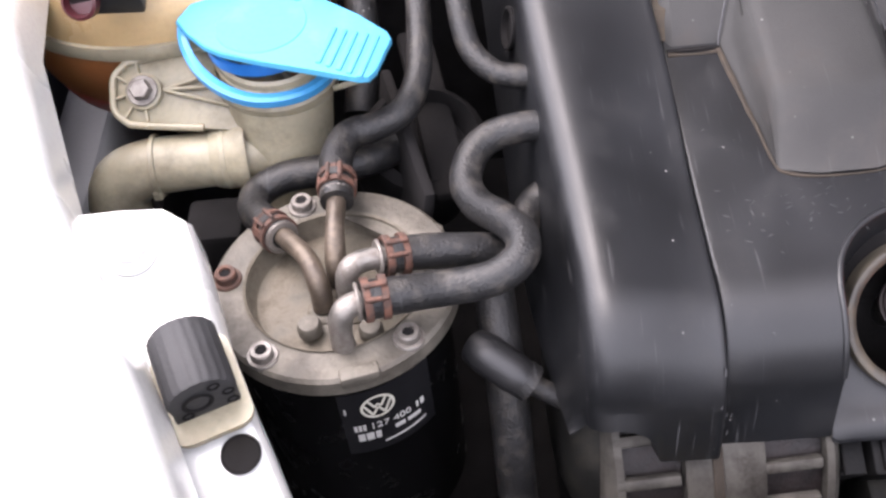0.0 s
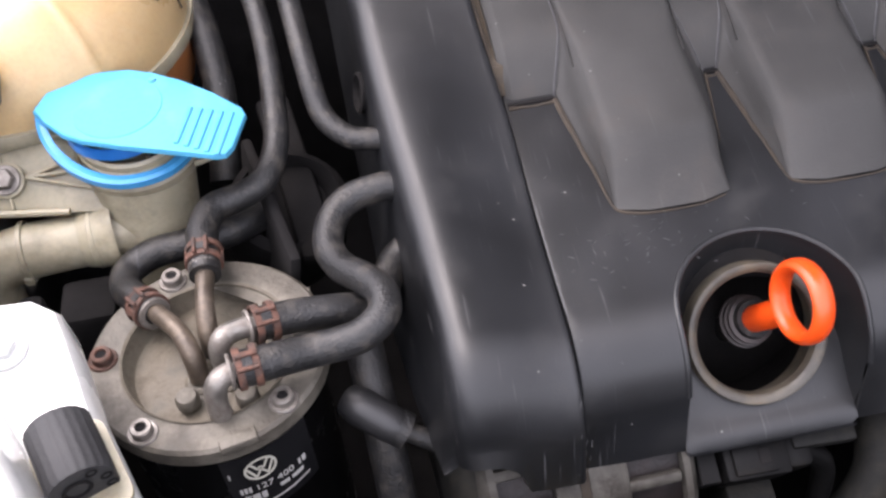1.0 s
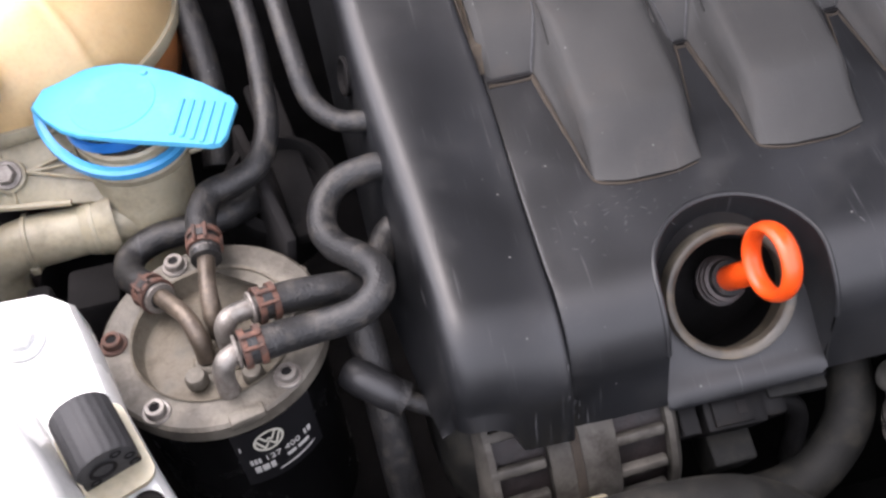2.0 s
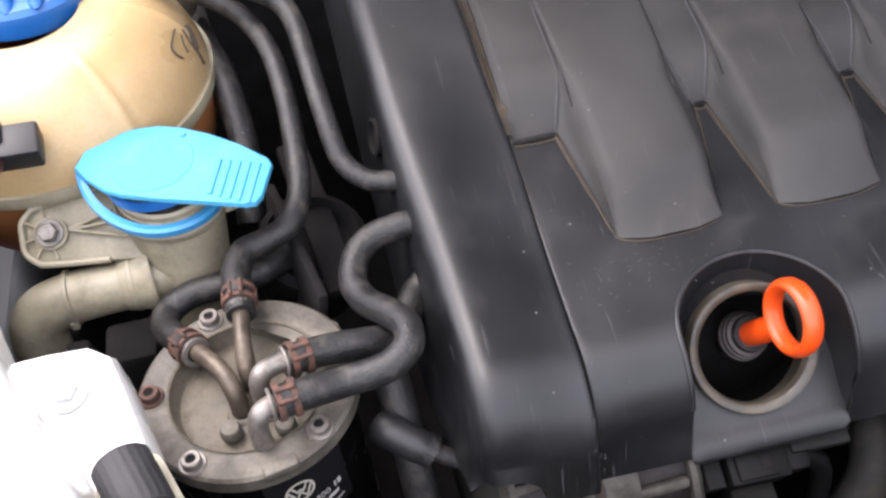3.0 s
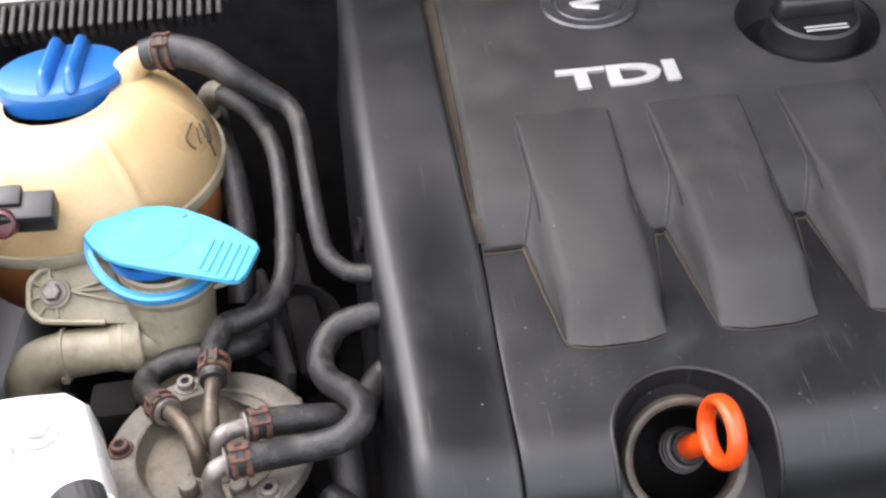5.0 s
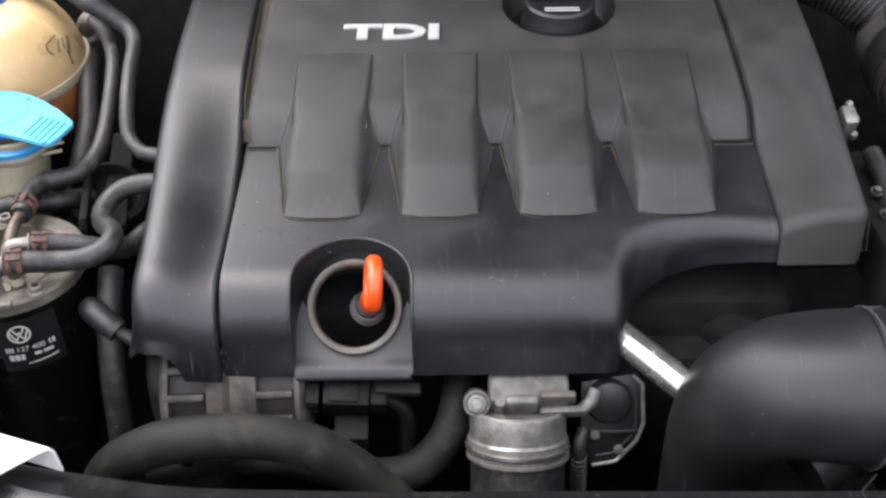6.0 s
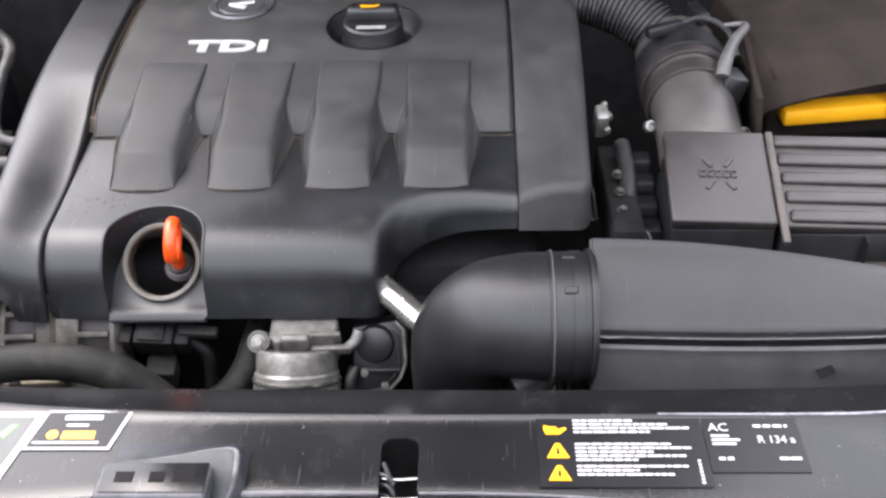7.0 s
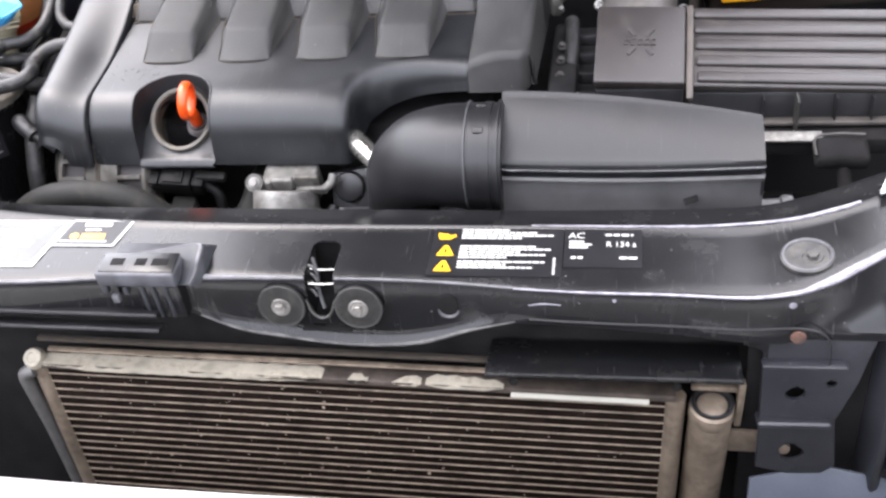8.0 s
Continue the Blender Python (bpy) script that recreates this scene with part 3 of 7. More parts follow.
# dirt-lined floor of the groove between the left band and the middle panel
bm = bmesh.new()
grid_into(bm, [[(seam_x(y) - 0.002, y, z - 0.007), (seam_x(y) + 0.004, y, z - 0.0078), (seam_x(y) + 0.012, y, z - 0.0072)] for y, z in [(y, lower_top(y) + 0.0085 if y < 0.09 else insert_top(y)) for y in np.linspace(0.080, 0.335, 24)]])
part("groove_floor", bm, material("dirt_lined_plastic", (0.026, 0.020, 0.014), 0.85, spread=0.5, scale=45, bump=0.5, dirt=(0.062, 0.046, 0.028), dirt_at=0.52, dirt_scale=40), cover, "groove lined with brown dirt")
part("hose_port", lathe([(0.0105, -0.004), (0.0115, 0.0006), (0.0098, 0.0012), (0.0085, -0.002), (0, -0.003)], (-0.1120, 0.1060, 0.0110), (-0.97, -0.10, 0.22), 28), DEEP, cover, "dark hose opening in the side wall")

# raised middle panel, folded down at its front between the runners
OIL = Vector((0.222, 0.238, 0.0536))
OIL_R = 0.0505
bm = bmesh.new()
xs = [-0.0380 + (0.3645 + 0.0380) * k / 90 for k in range(91)]
ys = list(np.linspace(0.34, 0.116, 46))
front_fold = [(0.113, 0.0355), (0.109, 0.0347), (0.105, 0.0336), (0.101, 0.0322), (0.097, 0.0303), (0.092, 0.0272), (0.087, 0.0233), (0.082, 0.0186), (0.0775, 0.0140), (0.0745, 0.0100), (0.0740, 0.0085)]
grid = {}
for i, x in enumerate(xs):
    for j, (y, z) in enumerate([(y, insert_top(y)) for y in ys] + front_fold):
        edge_drop = 0.0
        dx = min(x - xs[0], xs[-1] - x)
        if dx < 0.004:
            edge_drop = 0.004 - math.sqrt(max(0, 0.004**2 - (0.004 - dx) ** 2))
        grid[i, j] = (x, y, z - edge_drop)
nj = len(ys) + len(front_fold)
made = {}
def panel_vert(i, j):
    if (i, j) not in made:
        p = Vector(grid[i, j])
        d = Vector((p.x - OIL.x, p.y - OIL.y))
        if OIL_R - 0.006 < d.length < OIL_R + 0.0045:
            d = d.normalized() * OIL_R
            p.x, p.y = OIL.x + d.x, OIL.y + d.y
            p.z = insert_top(p.y)
        made[i, j] = bm.verts.new(p)
    return made[i, j]
for i in range(90):
    for j in range(nj - 1):
        quad = [(i, j), (i + 1, j), (i + 1, j + 1), (i, j + 1)]
        if any(math.hypot(grid[q][0] - OIL.x, grid[q][1] - OIL.y) < OIL_R - 0.006 for q in quad):
            continue
        bm.faces.new([panel_vert(*q) for q in quad])
for side in (0, 90):
    for j in range(nj - 1):
        a, b = panel_vert(side, j), panel_vert(side, j + 1)
        c, d = bm.verts.new(b.co - Vector((0, 0, 0.012))), bm.verts.new(a.co - Vector((0, 0, 0.012)))
        bm.faces.new((a, b, c, d))
bmesh.ops.dissolve_degenerate(bm, dist=0.0002, edges=bm.edges)
part("middle_panel", bm, INSERT, cover, "matt dusty dark panel", angle=30)
part("oil_cap_recess", lathe([(OIL_R + 0.0015, 0.0008), (OIL_R, 0.0005), (OIL_R - 0.002, -0.004), (OIL_R - 0.006, -0.02), (0.040, -0.024), (0, -0.024)], OIL, (0, -0.08, 1), 48), BLACK, cover)


# the four runners
RUN = [(0.166, 0.0318, 0.0310, 0.0463), (0.158, 0.0318, 0.0308, 0.0475), (0.140, 0.0316, 0.0302, 0.0446), (0.120, 0.0312, 0.0297, 0.0411), (0.108, 0.0310, 0.0293, 0.0389), (0.100, 0.0320, 0.0290, 0.0374), (0.093, 0.0340, 0.0288, 0.0361), (0.085, 0.0368, 0.0286, 0.0346),
       (0.078, 0.0392, 0.0284, 0.0333), (0.072, 0.0400, 0.0282, 0.0322), (0.060, 0.0380, 0.0278, 0.0299), (0.045, 0.0350, 0.0274, 0.0271), (0.036, 0.0334, 0.0272, 0.0254), (0.0315, 0.0326, 0.0272, 0.0244), (0.0285, 0.0320, 0.0272, 0.0235), (0.0260, 0.0315, 0.0272, 0.0222), (0.0240, 0.0310, 0.0272, 0.0206),
       (0.016, 0.0298, 0.0270, 0.0135), (0.006, 0.0286, 0.0270, 0.0048), (-0.001, 0.0282, 0.0272, 0.0004)]
FOLD = [(0.0740, 0.0105), (0.0775, 0.0140), (0.082, 0.0186), (0.087, 0.0233), (0.092, 0.0272), (0.097, 0.0303), (0.101, 0.0322), (0.105, 0.0336), (0.113, 0.0355)]


def under_runner(y):
    """Height of the panel, its fold or the shell beneath a runner."""
    if y >= 0.113:
        return insert_top(y)
    return float(np.interp(y, [p[0] for p in FOLD], [p[1] for p in FOLD])) if y > 0.074 else lower_top(y)


def hump(x0):
    bm = bmesh.new()
    xc = x0 + 0.0285
    rows = []
    for y, base_w, top_w, zt in RUN:
        wide = 0.0016 * min(1.0, max(0.0, (0.085 - y) / 0.05))
        base_w, top_w = base_w + wide, top_w + wide
        zb = under_runner(y) - 0.0012
        row = []
        rnd = min(0.0064, (zt - zb) * 0.45)
        for s in (-1, 1):
            seq = [(base_w, zb), (base_w * 0.62 + top_w * 0.38, zb + (zt - zb) * 0.16), (base_w * 0.34 + top_w * 0.66, zb + (zt - zb) * 0.36), (base_w * 0.14 + top_w * 0.86, zb + (zt - zb) * 0.64), (top_w + 0.0004, zt - rnd), (top_w - rnd * 0.25, zt - rnd * 0.42), (top_w - rnd * 0.65, zt - rnd * 0.10), (top_w - rnd * 1.2, zt), (top_w * 0.45, zt + 0.0006)]
            pts = [(xc + s * w, z) for w, z in seq]
            row += pts if s < 0 else pts[::-1]
        bow = 0.0 if y > 0.05 else 0.006 * (0.05 - y) / 0.05
        rows.append([(x, y - bow * (1 - min(1.0, abs((x - xc) / 0.0295)) ** 4), z) for x, z in row])
    grid_into(bm, rows)
    return part("runner", bm, INSERT, cover, "raised rounded runner", angle=50)


for k in range(4):
    hump(0.088 * k)
# dried dirt along the foot of each runner, thickest on its left, and a pale worn line round its rear
for k in range(4):
    xc = 0.088 * k + 0.0285
    thick = 1.0 if k < 2 else 0.6
    side = [(xc - w - 0.0004 - 0.0016 * min(1.0, (0.085 - y) / 0.05), y, under_runner(y) + 0.0002) for y, w, *_ in RUN[9:17]]
    front = [(xc - 0.0300, 0.002, 0.0008), (xc - 0.0255, -0.0040, -0.0002), (xc - 0.012, -0.0072, -0.0006), (xc + 0.012, -0.0072, -0.0006), (xc + 0.0255, -0.0040, -0.0002)]
    part("dirt_line", tube(side + front, [r * thick for r in (0.0014, 0.0016, 0.0011, 0.0013, 0.0009, 0.0010, 0.0006, 0.0009, 0.0005, 0.0004)], 6, 4), GRIME, cover, "thin line of dried brown dirt")
    right = [(xc + w + 0.0003 + 0.0016 * min(1.0, (0.085 - y) / 0.05), y, under_runner(y) + 0.0002) for y, w, *_ in RUN[9:15]]
    part("dirt_line", tube(right, [r * thick for r in (0.0009, 0.0006, 0.0005, 0.0003)], 6, 4), GRIME, cover, "thin line of dried brown dirt")
    for s in (-1, 1):
        line = [(xc + s * (w + 0.0002 + 0.0016 * min(1.0, max(0.0, (0.085 - y) / 0.05))), y, under_runner(y) + 0.0002) for y, w, *_ in RUN[1:10]]
        part("worn_line", tube(line, [0.0003, 0.0005, 0.0004, 0.0005, 0.0005, 0.0006, 0.0005, 0.0006], 6, 4), SCUFF, cover, "thin pale worn line")
part("dirt_line", tube([(seam_x(y) + 0.0014, y, z) for y, z in ((0.078, 0.0150), (0.10, 0.0260), (0.13, 0.0370), (0.20, 0.0475), (0.30, 0.0570))], [0.0016, 0.0010, 0.0014, 0.0008], 6, 8), GRIME, cover, "line of brown dirt in the groove")
# dark gap and dried dirt along the foot of the middle panel, between the runners
for k in range(5):
    x0, x1 = (-0.0370, -0.0118) if k == 0 else (0.088 * k - 0.0195, 0.088 * k - 0.0118)
    if k == 4:
        x1 = 0.3640
    part("panel_gap", tube([(x0, 0.0728, 0.0128), (x1, 0.0728, 0.0128)], 0.0011, 6, 1, False), DEEP, cover)
    part("dirt_line", tube([(x0, 0.0706, 0.0122), ((x0 + x1) / 2, 0.0702, 0.0119), (x1, 0.0706, 0.0122)], [0.0012, 0.0006, 0.0011], 6, 5), GRIME, cover, "thin line of dried brown dirt")


# scuffs and chips in the black surface
def shell_at(x, y):
    """Point on the shell's top or rolled front and its normal."""
    col = shell_column(int(np.argmin(abs(edge[:NS, 0] - x))))[:42]
    j = max(1, min(len(col) - 2, next((i for i in range(1, len(col)) if col[i].y <= y), len(col) - 2)))
    a, b = col[j - 1], col[j]
    z = a.z + (b.z - a.z) * (y - a.y) / (b.y - a.y)
    d = b - a
    return Vector((x, y, z)), Vector((0, d.z, -d.y)).normalized() * (1 if -d.y > 0 else -1)


def scuff(x, y, length, turn, width=0.0007, top=None):
    p, n = shell_at(x, y)
    if top:
        p, n = Vector((x, y, top)), Vector((0, -0.15, 1)).normalized()
    ahead = Vector((math.cos(turn), math.sin(turn), 0))
    ahead = (ahead - n * ahead.dot(n)).normalized()
    m = basis(p + n * 0.00035, ahead, n.cross(ahead))
    half = length / 2
    part("scuff", plate([(-half, 0), (-half * 0.3, -width * 0.5), (half * 0.4, -width * 0.35), (half, width * 0.1), (half * 0.2, width * 0.45), (-half * 0.5, width * 0.4)], 0.0003, m, 0), SCUFF, cover, smooth=False)


rnd = random.Random(7)
for x, y, l, a, w in ((0.170, -0.063, 0.009, 1.4, 0.0010), (0.152, -0.066, 0.0035, 0.2, 0.0018), (0.160, -0.068, 0.004, 0.5, 0.0012), (0.190, -0.064, 0.0025, 1.0, 0.0018), (0.118, -0.058, 0.004, 2.0, 0.0009), (0.007, -0.030, 0.003, 1.0, 0.0012), (0.213, -0.052, 0.003, 0.7, 0.0010)):
    scuff(x, y, l, a, w)
for k in range(40):
    x, y = rnd.uniform(-0.035, 0.22), rnd.uniform(-0.085, 0.03)
    if abs(x - WELL_X) < WELL_W + 0.004 and y < -0.020:
        continue
    scuff(x, y, rnd.uniform(0.0012, 0.003), rnd.uniform(0, 3.1), rnd.uniform(0.0003, 0.0006))

# cream fleck on the band's shoulder, pale scuffs before the first runner and along the seam
part("paint_fleck", lathe([(0.0026, 0.0), (0.0020, 0.0004), (0, 0.0005)], (-0.0925, -0.0700, -0.0032), (-0.45, -0.45, 0.75), 10), CREAM, cover, "cream paint fleck")
for k in range(38):
    x, y = rnd.gauss(0.006, 0.018), rnd.gauss(-0.022, 0.011)
    if -0.035 < x < 0.06 and -0.045 < y < -0.006:
        scuff(x, y, rnd.uniform(0.0012, 0.0036), rnd.uniform(-1.6, 0.9), rnd.uniform(0.0002, 0.0005))
for k in range(12):
    z = rnd.uniform(-0.066, -0.020)
    x = -0.0395 + rnd.uniform(-0.0045, 0.0060)
    y = -0.0945 - 0.0035 * (x < -0.0395) + 0.00025
    out = max(0.0, (z + 0.045) / 0.040)
    y += 0.040 * (1 - math.sqrt(max(0.0, 1 - out * out))) - 0.0005
    part("scuff", plate([(-0.0003, -0.002), (0.0003, -0.0016), (0.0004, 0.0012), (0.0, 0.0022), (-0.0004, 0.0010)], 0.0003, basis((x, y, z), (1, 0, 0), (0.08, 0.8 * out, 1)), 0), SCUFF, cover, smooth=False)

# letters and round badge
letters = basis((0.0325, 0.1865, 0.0505), (1, -0.012, 0), (0, 1, 0.115))
writing("badge_letters", "TDI", 0.0292, letters, CHROME, cover, 0.0010, 0.083, 0.0011)
badge = bmesh.new()
lathe_into(badge, [(0, 0.0022), (0.024, 0.0022), (0.025, 0.0012), (0.0265, 0.0012), (0.0275, 0.003), (0.0345, 0.003), (0.036, 0.0015), (0.036, -0.002)], (0.0736, 0.287, 0.0597), (0, -0.06, 1), 48)
part("badge", badge, material("dull_badge", (0.085, 0.084, 0.088), 0.36, 0.6, spread=0.3, scale=90), cover, "dull grey round badge")
bm = bmesh.new()
block_into(bm, (0.028, 0.006, 0.002), basis((0.0736, 0.289, 0.0622), (1, 0.3, 0), (0, 1, 0.06)), 0.0008)
block_into(bm, (0.018, 0.006, 0.002), basis((0.0716, 0.281, 0.0618), (1, -0.4, 0), (0, 1, 0.06)), 0.0008)
part("badge_relief", bm, CHROME, cover)

# oil filler cap in its recess
oil_cap = thing("oil_filler_cap", "black oil filler cap with yellow oil symbol", "cap")
CAP_AT = OIL + Vector((0, -0.010, 0.0))
bm = lathe([(0, 0.012), (0.029, 0.012), (0.031, 0.010), (0.032, -0.004), (0.034, -0.008), (0.034, -0.02), (0, -0.02)], CAP_AT, (0, -0.08, 1), 40)
part("cap_body", bm, BLACK, oil_cap)
part("grip_bar", block((0.058, 0.020, 0.017), basis(CAP_AT + Vector((0, 0.004, 0.018)), (1, 0, 0), (0, 1, 0.08)), 0.005, 3, 0.12), BLACK, oil_cap)
bm = bmesh.new()
m = basis(CAP_AT + Vector((-0.002, -0.004, 0.0278)), (1, 0, 0), (0, 1, 0.08))
plate_into(bm, [(-0.008, -0.002), (0.004, -0.002), (0.011, 0.003), (0.009, 0.004), (0.004, 0.002), (0.002, 0.003), (-0.004, 0.003), (-0.009, 0.004), (-0.010, 0.002)], 0.0006, m, 0)
part("oil_symbol", bm, YELLOW, oil_cap)
for j in range(2):
    bm = block((0.030, 0.0017, 0.0006), basis(CAP_AT + Vector((0, -0.0205 - 0.004 * j, 0.0125 - 0.0003 * j)), (1, 0, 0), (0, 1, 0.08)), 0.0002, 1)
    part("print_line", bm, PRINT, oil_cap)

# ---- dipstick ----
dip = thing("dipstick", "bright orange dipstick with ring handle", "dipstick")
ring_c = Vector((0.0690, -0.0655, -0.0140))
ring_n = Vector((0.985, 0.10, -0.12)).normalized()
stem_end = Vector((0.0610, -0.036, -0.062))
up = Vector((0.13, -0.43, 0.89))
up = (up - ring_n * up.dot(ring_n)).normalized()
m = basis(ring_c, up, ring_n.cross(up))
bm = bmesh.new()
rings = []
for k in range(36):
    a = 2 * math.pi * k / 36
    c = Vector((0.0178 * math.cos(a), 0.0170 * math.sin(a), 0))
    d = Vector((math.cos(a), math.sin(a), 0))
    rings.append([bm.verts.new(m @ (c + d * 0.0034 * math.cos(b) + Vector((0, 0, 0.0054 * math.sin(b))))) for b in [2 * math.pi * j / 12 for j in range(12)]])
for k in range(36):
    r, s = rings[k], rings[(k + 1) % 36]
    for j in range(12):
        bm.faces.new((r[j], s[j], s[(j + 1) % 12], r[(j + 1) % 12]))
part("ring_handle", bm, ORANGE, dip)
low = ring_c - up * 0.0165
part("stem", tube([low - up * 0.0005, low.lerp(stem_end, 0.35), stem_end], [0.0050, 0.0070, 0.0068], 18), ORANGE, dip)
axis = (stem_end - low).normalized()
part("collar", lathe([(0.0062, -0.004), (0.0095, -0.004), (0.0102, -0.001), (0.0102, 0.004), (0.0085, 0.006), (0.0085, 0.05), (0, 0.05)], stem_end - axis * 0.006, axis, 24), RUBBER, dip, "black rubber collar of the guide tube")
for k in range(3):
    part("thread_ring", lathe([(0.0095, -0.0012), (0.0122 + 0.0008 * k, -0.0006), (0.0122 + 0.0008 * k, 0.0008), (0.0095, 0.0014)], stem_end + axis * (0.0035 * k - 0.006), axis, 26), material("worn_thread", (0.020, 0.013, 0.012), 0.5, spread=0.4, scale=120), dip, "worn ring of the guide tube")


# ---- fuel filter ----
FC = Vector((-0.2028, -0.0288, -0.0165))
filt = thing("fuel_filter", "black fuel filter canister with dusty cast metal top", "fuel filter")
part("flange", lathe([(0.0405, 0.0), (0.0545, 0.0), (0.0562, -0.0015), (0.0565, -0.009), (0.052, -0.0105), (0.046, -0.012)], FC, seg=72), FLANGE, filt, "dusty cast flange ring")
part("sunk_top", lathe([(0.041, 0.001), (0.0398, 0.0003), (0.0388, -0.0085), (0.037, -0.0108), (0.024, -0.0100), (0.021, -0.0085), (0.010, -0.0085), (0, -0.008)], FC, seg=60), SUNKTOP, filt, "stained sunk floor of the casting")
part("can", lathe([(0.0505, -0.009), (0.0515, -0.012), (0.0515, -0.015), (0.0500, -0.018), (0.0497, -0.150), (0.045, -0.162), (0, -0.165)], FC, seg=64), CANBLACK, filt, "glossy black canister")
lug = FC + Vector((0.012, -0.0525, -0.001))
part("front_lug", block((0.017, 0.007, 0.006), basis(lug, (1, 0.22, 0), (-0.22, 1, 0)), 0.0012), FLANGE, filt)
for name, x, y, mat in (("bolt", -0.219, 0.0178, STEEL), ("bolt", -0.2515, -0.0240, RUST), ("bolt", -0.2320, -0.0690, STEEL), ("bolt", -0.1698, -0.0655, STEEL), ("bolt", -0.1545, -0.0185, RUST)):
    head = hex_bolt(name, Vector((x, y, FC.z - 0.0005)), (0.02, 0, 1), 0.0050, 0.0058, mat, filt, 0.0070, socket=True)
    star = [(0.0030 * (1 if k % 2 else 0.72) * math.cos(math.pi * k / 6), 0.0030 * (1 if k % 2 else 0.72) * math.sin(math.pi * k / 6)) for k in range(12)]
    # shade in the socket drawn as a near-black star plate
    part("star_socket", plate(star, 0.0010, frame_of((x, y, FC.z + 0.0044), (0.02, 0, 1)), 0), DEEP, head, "star socket drawn as a dark plate", smooth=False)
for x, y in ((-0.2135, -0.0520), (-0.1865, -0.0560)):
    part("drain_screw", lathe([(0.0055, -0.007), (0.0055, -0.003), (0.0045, -0.001), (0, -0.0005)], (x, y, FC.z), seg=14), FLANGE, filt)
# bracket behind the flange
bm = plate([(0.03, -0.012), (0.052, 0.0), (0.05, 0.028), (0.03, 0.046), (0.006, 0.052), (0.0, 0.04), (0.025, 0.024)], 0.004, Matrix.Translation(FC + Vector((0, 0, -0.001))))
part("mounting_ear", bm, FLANGE, filt)
# steel pipe stubs
BRONZE = material("bronze_stained_steel", (0.115, 0.092, 0.070), 0.42, 0.7, spread=0.45, scale=80, bump=0.5, dirt=(0.030, 0.021, 0.015), dirt_at=0.48, dirt_scale=70)
STUBS = [
    [(-0.1975, -0.066, -0.023), (-0.1975, -0.066, -0.008), (-0.1955, -0.0645, 0.002), (-0.1900, -0.0615, 0.0045), (-0.178, -0.059, 0.004)],
    [(-0.1950, -0.041, -0.023), (-0.1950, -0.041, -0.006), (-0.1925, -0.0395, 0.0015), (-0.186, -0.036, 0.002), (-0.170, -0.031, -0.001)],
    [(-0.2015, -0.0255, -0.023), (-0.2010, -0.024, -0.010), (-0.2005, -0.012, -0.002), (-0.2000, 0.004, -0.0015), (-0.1998, 0.012, -0.001)],
    [(-0.2080, -0.0400, -0.023), (-0.2085, -0.036, -0.011), (-0.2135, -0.024, -0.0065), (-0.2225, -0.010, -0.010), (-0.230, 0.002, -0.014)],
]
for s in STUBS:
    silver = s in STUBS[:2]
    part("pipe_stub", tube(s, [0.0054, 0.0050, 0.0052, 0.0050, 0.0048] if silver else [0.0046, 0.0050, 0.0044, 0.0046, 0.0046], 16), STEEL if silver else BRONZE, filt, "worn zinc pipe stub" if silver else "bronze-stained pipe stub")
    part("stub_foot", lathe([(0.0080, -0.0005), (0.0078, 0.0016), (0.0062, 0.0030), (0.0050, 0.0032)], (s[0][0], s[0][1], FC.z - 0.0095), (0, 0, 1), 20), SUNKTOP, filt)
# paper label wound round the can
def on_can(a, z, r=0.0503):
    return Vector((FC.x + r * math.cos(a), FC.y + r * math.sin(a), z))

def can_patch(name, a0, a1, z0, z1, mat, r=0.0501, skew=0.0):
    bm = bmesh.new()
    rows = []
    for z in (z0, z1):
        rows.append([on_can(a, z + skew * (a - a0), r) for a in np.linspace(a0, a1, 14)])
    grid_into(bm, rows)
    return solid(part(name, bm, mat, filt), 0.00025, 1.0)

A0 = radians(-72)
can_patch("label", A0 - 0.34, A0 + 0.56, -0.083, -0.036, FOIL)
def ring_on_can(name, ca, cz, r0, r1, mat):
    bm = bmesh.new()
    rows = []
    for r in (r0, r1):
        rows.append([on_can(ca + r * math.cos(t) / 0.0505, cz + r * math.sin(t), 0.0507) for t in np.linspace(0, 2 * math.pi, 33)])
    grid_into(bm, rows)
    return solid(part(name, bm, mat, filt), 0.0002, 1.0)

ring_on_can("print_ring", A0, -0.0485, 0.0068, 0.0080, CREAM)
for x0, z0, x1, z1 in ((-0.0040, 0.0052, -0.0014, -0.0002), (-0.0014, -0.0002, 0.0, 0.0022), (0.0, 0.0022, 0.0014, -0.0002), (0.0014, -0.0002, 0.0040, 0.0052), (-0.0062, 0.0026, -0.0028, -0.0054), (-0.0028, -0.0054, 0.0, -0.0004), (0.0, -0.0004, 0.0028, -0.0054), (0.0028, -0.0054, 0.0062, 0.0026)):
    bm = bmesh.new()
    grid_into(bm, [[on_can(A0 + (x + dx) / 0.0505, -0.0485 + z, 0.0507) for x, z in ((x0, z0), (x1, z1))] for dx in (-0.0006, 0.0006)])
    solid(part("print_stroke", bm, CREAM, filt), 0.0002, 1.0)
def bar_on_can(s0, s1, z, h, tilt=0.0):
    can_patch("print_line", A0 + s0 / 0.05, A0 + s1 / 0.05, z, z + h, PRINT, 0.0507, tilt)

def text_on_can(text, s0, z, size):
    ob = writing("print_text", text, size, Matrix(), PRINT, filt, 0.0001)
    for v in ob.data.vertices:
        s, h, d = v.co
        p = on_can(A0 + (s0 + s) / 0.05, z + h, 0.0508 + d)
        v.co = p

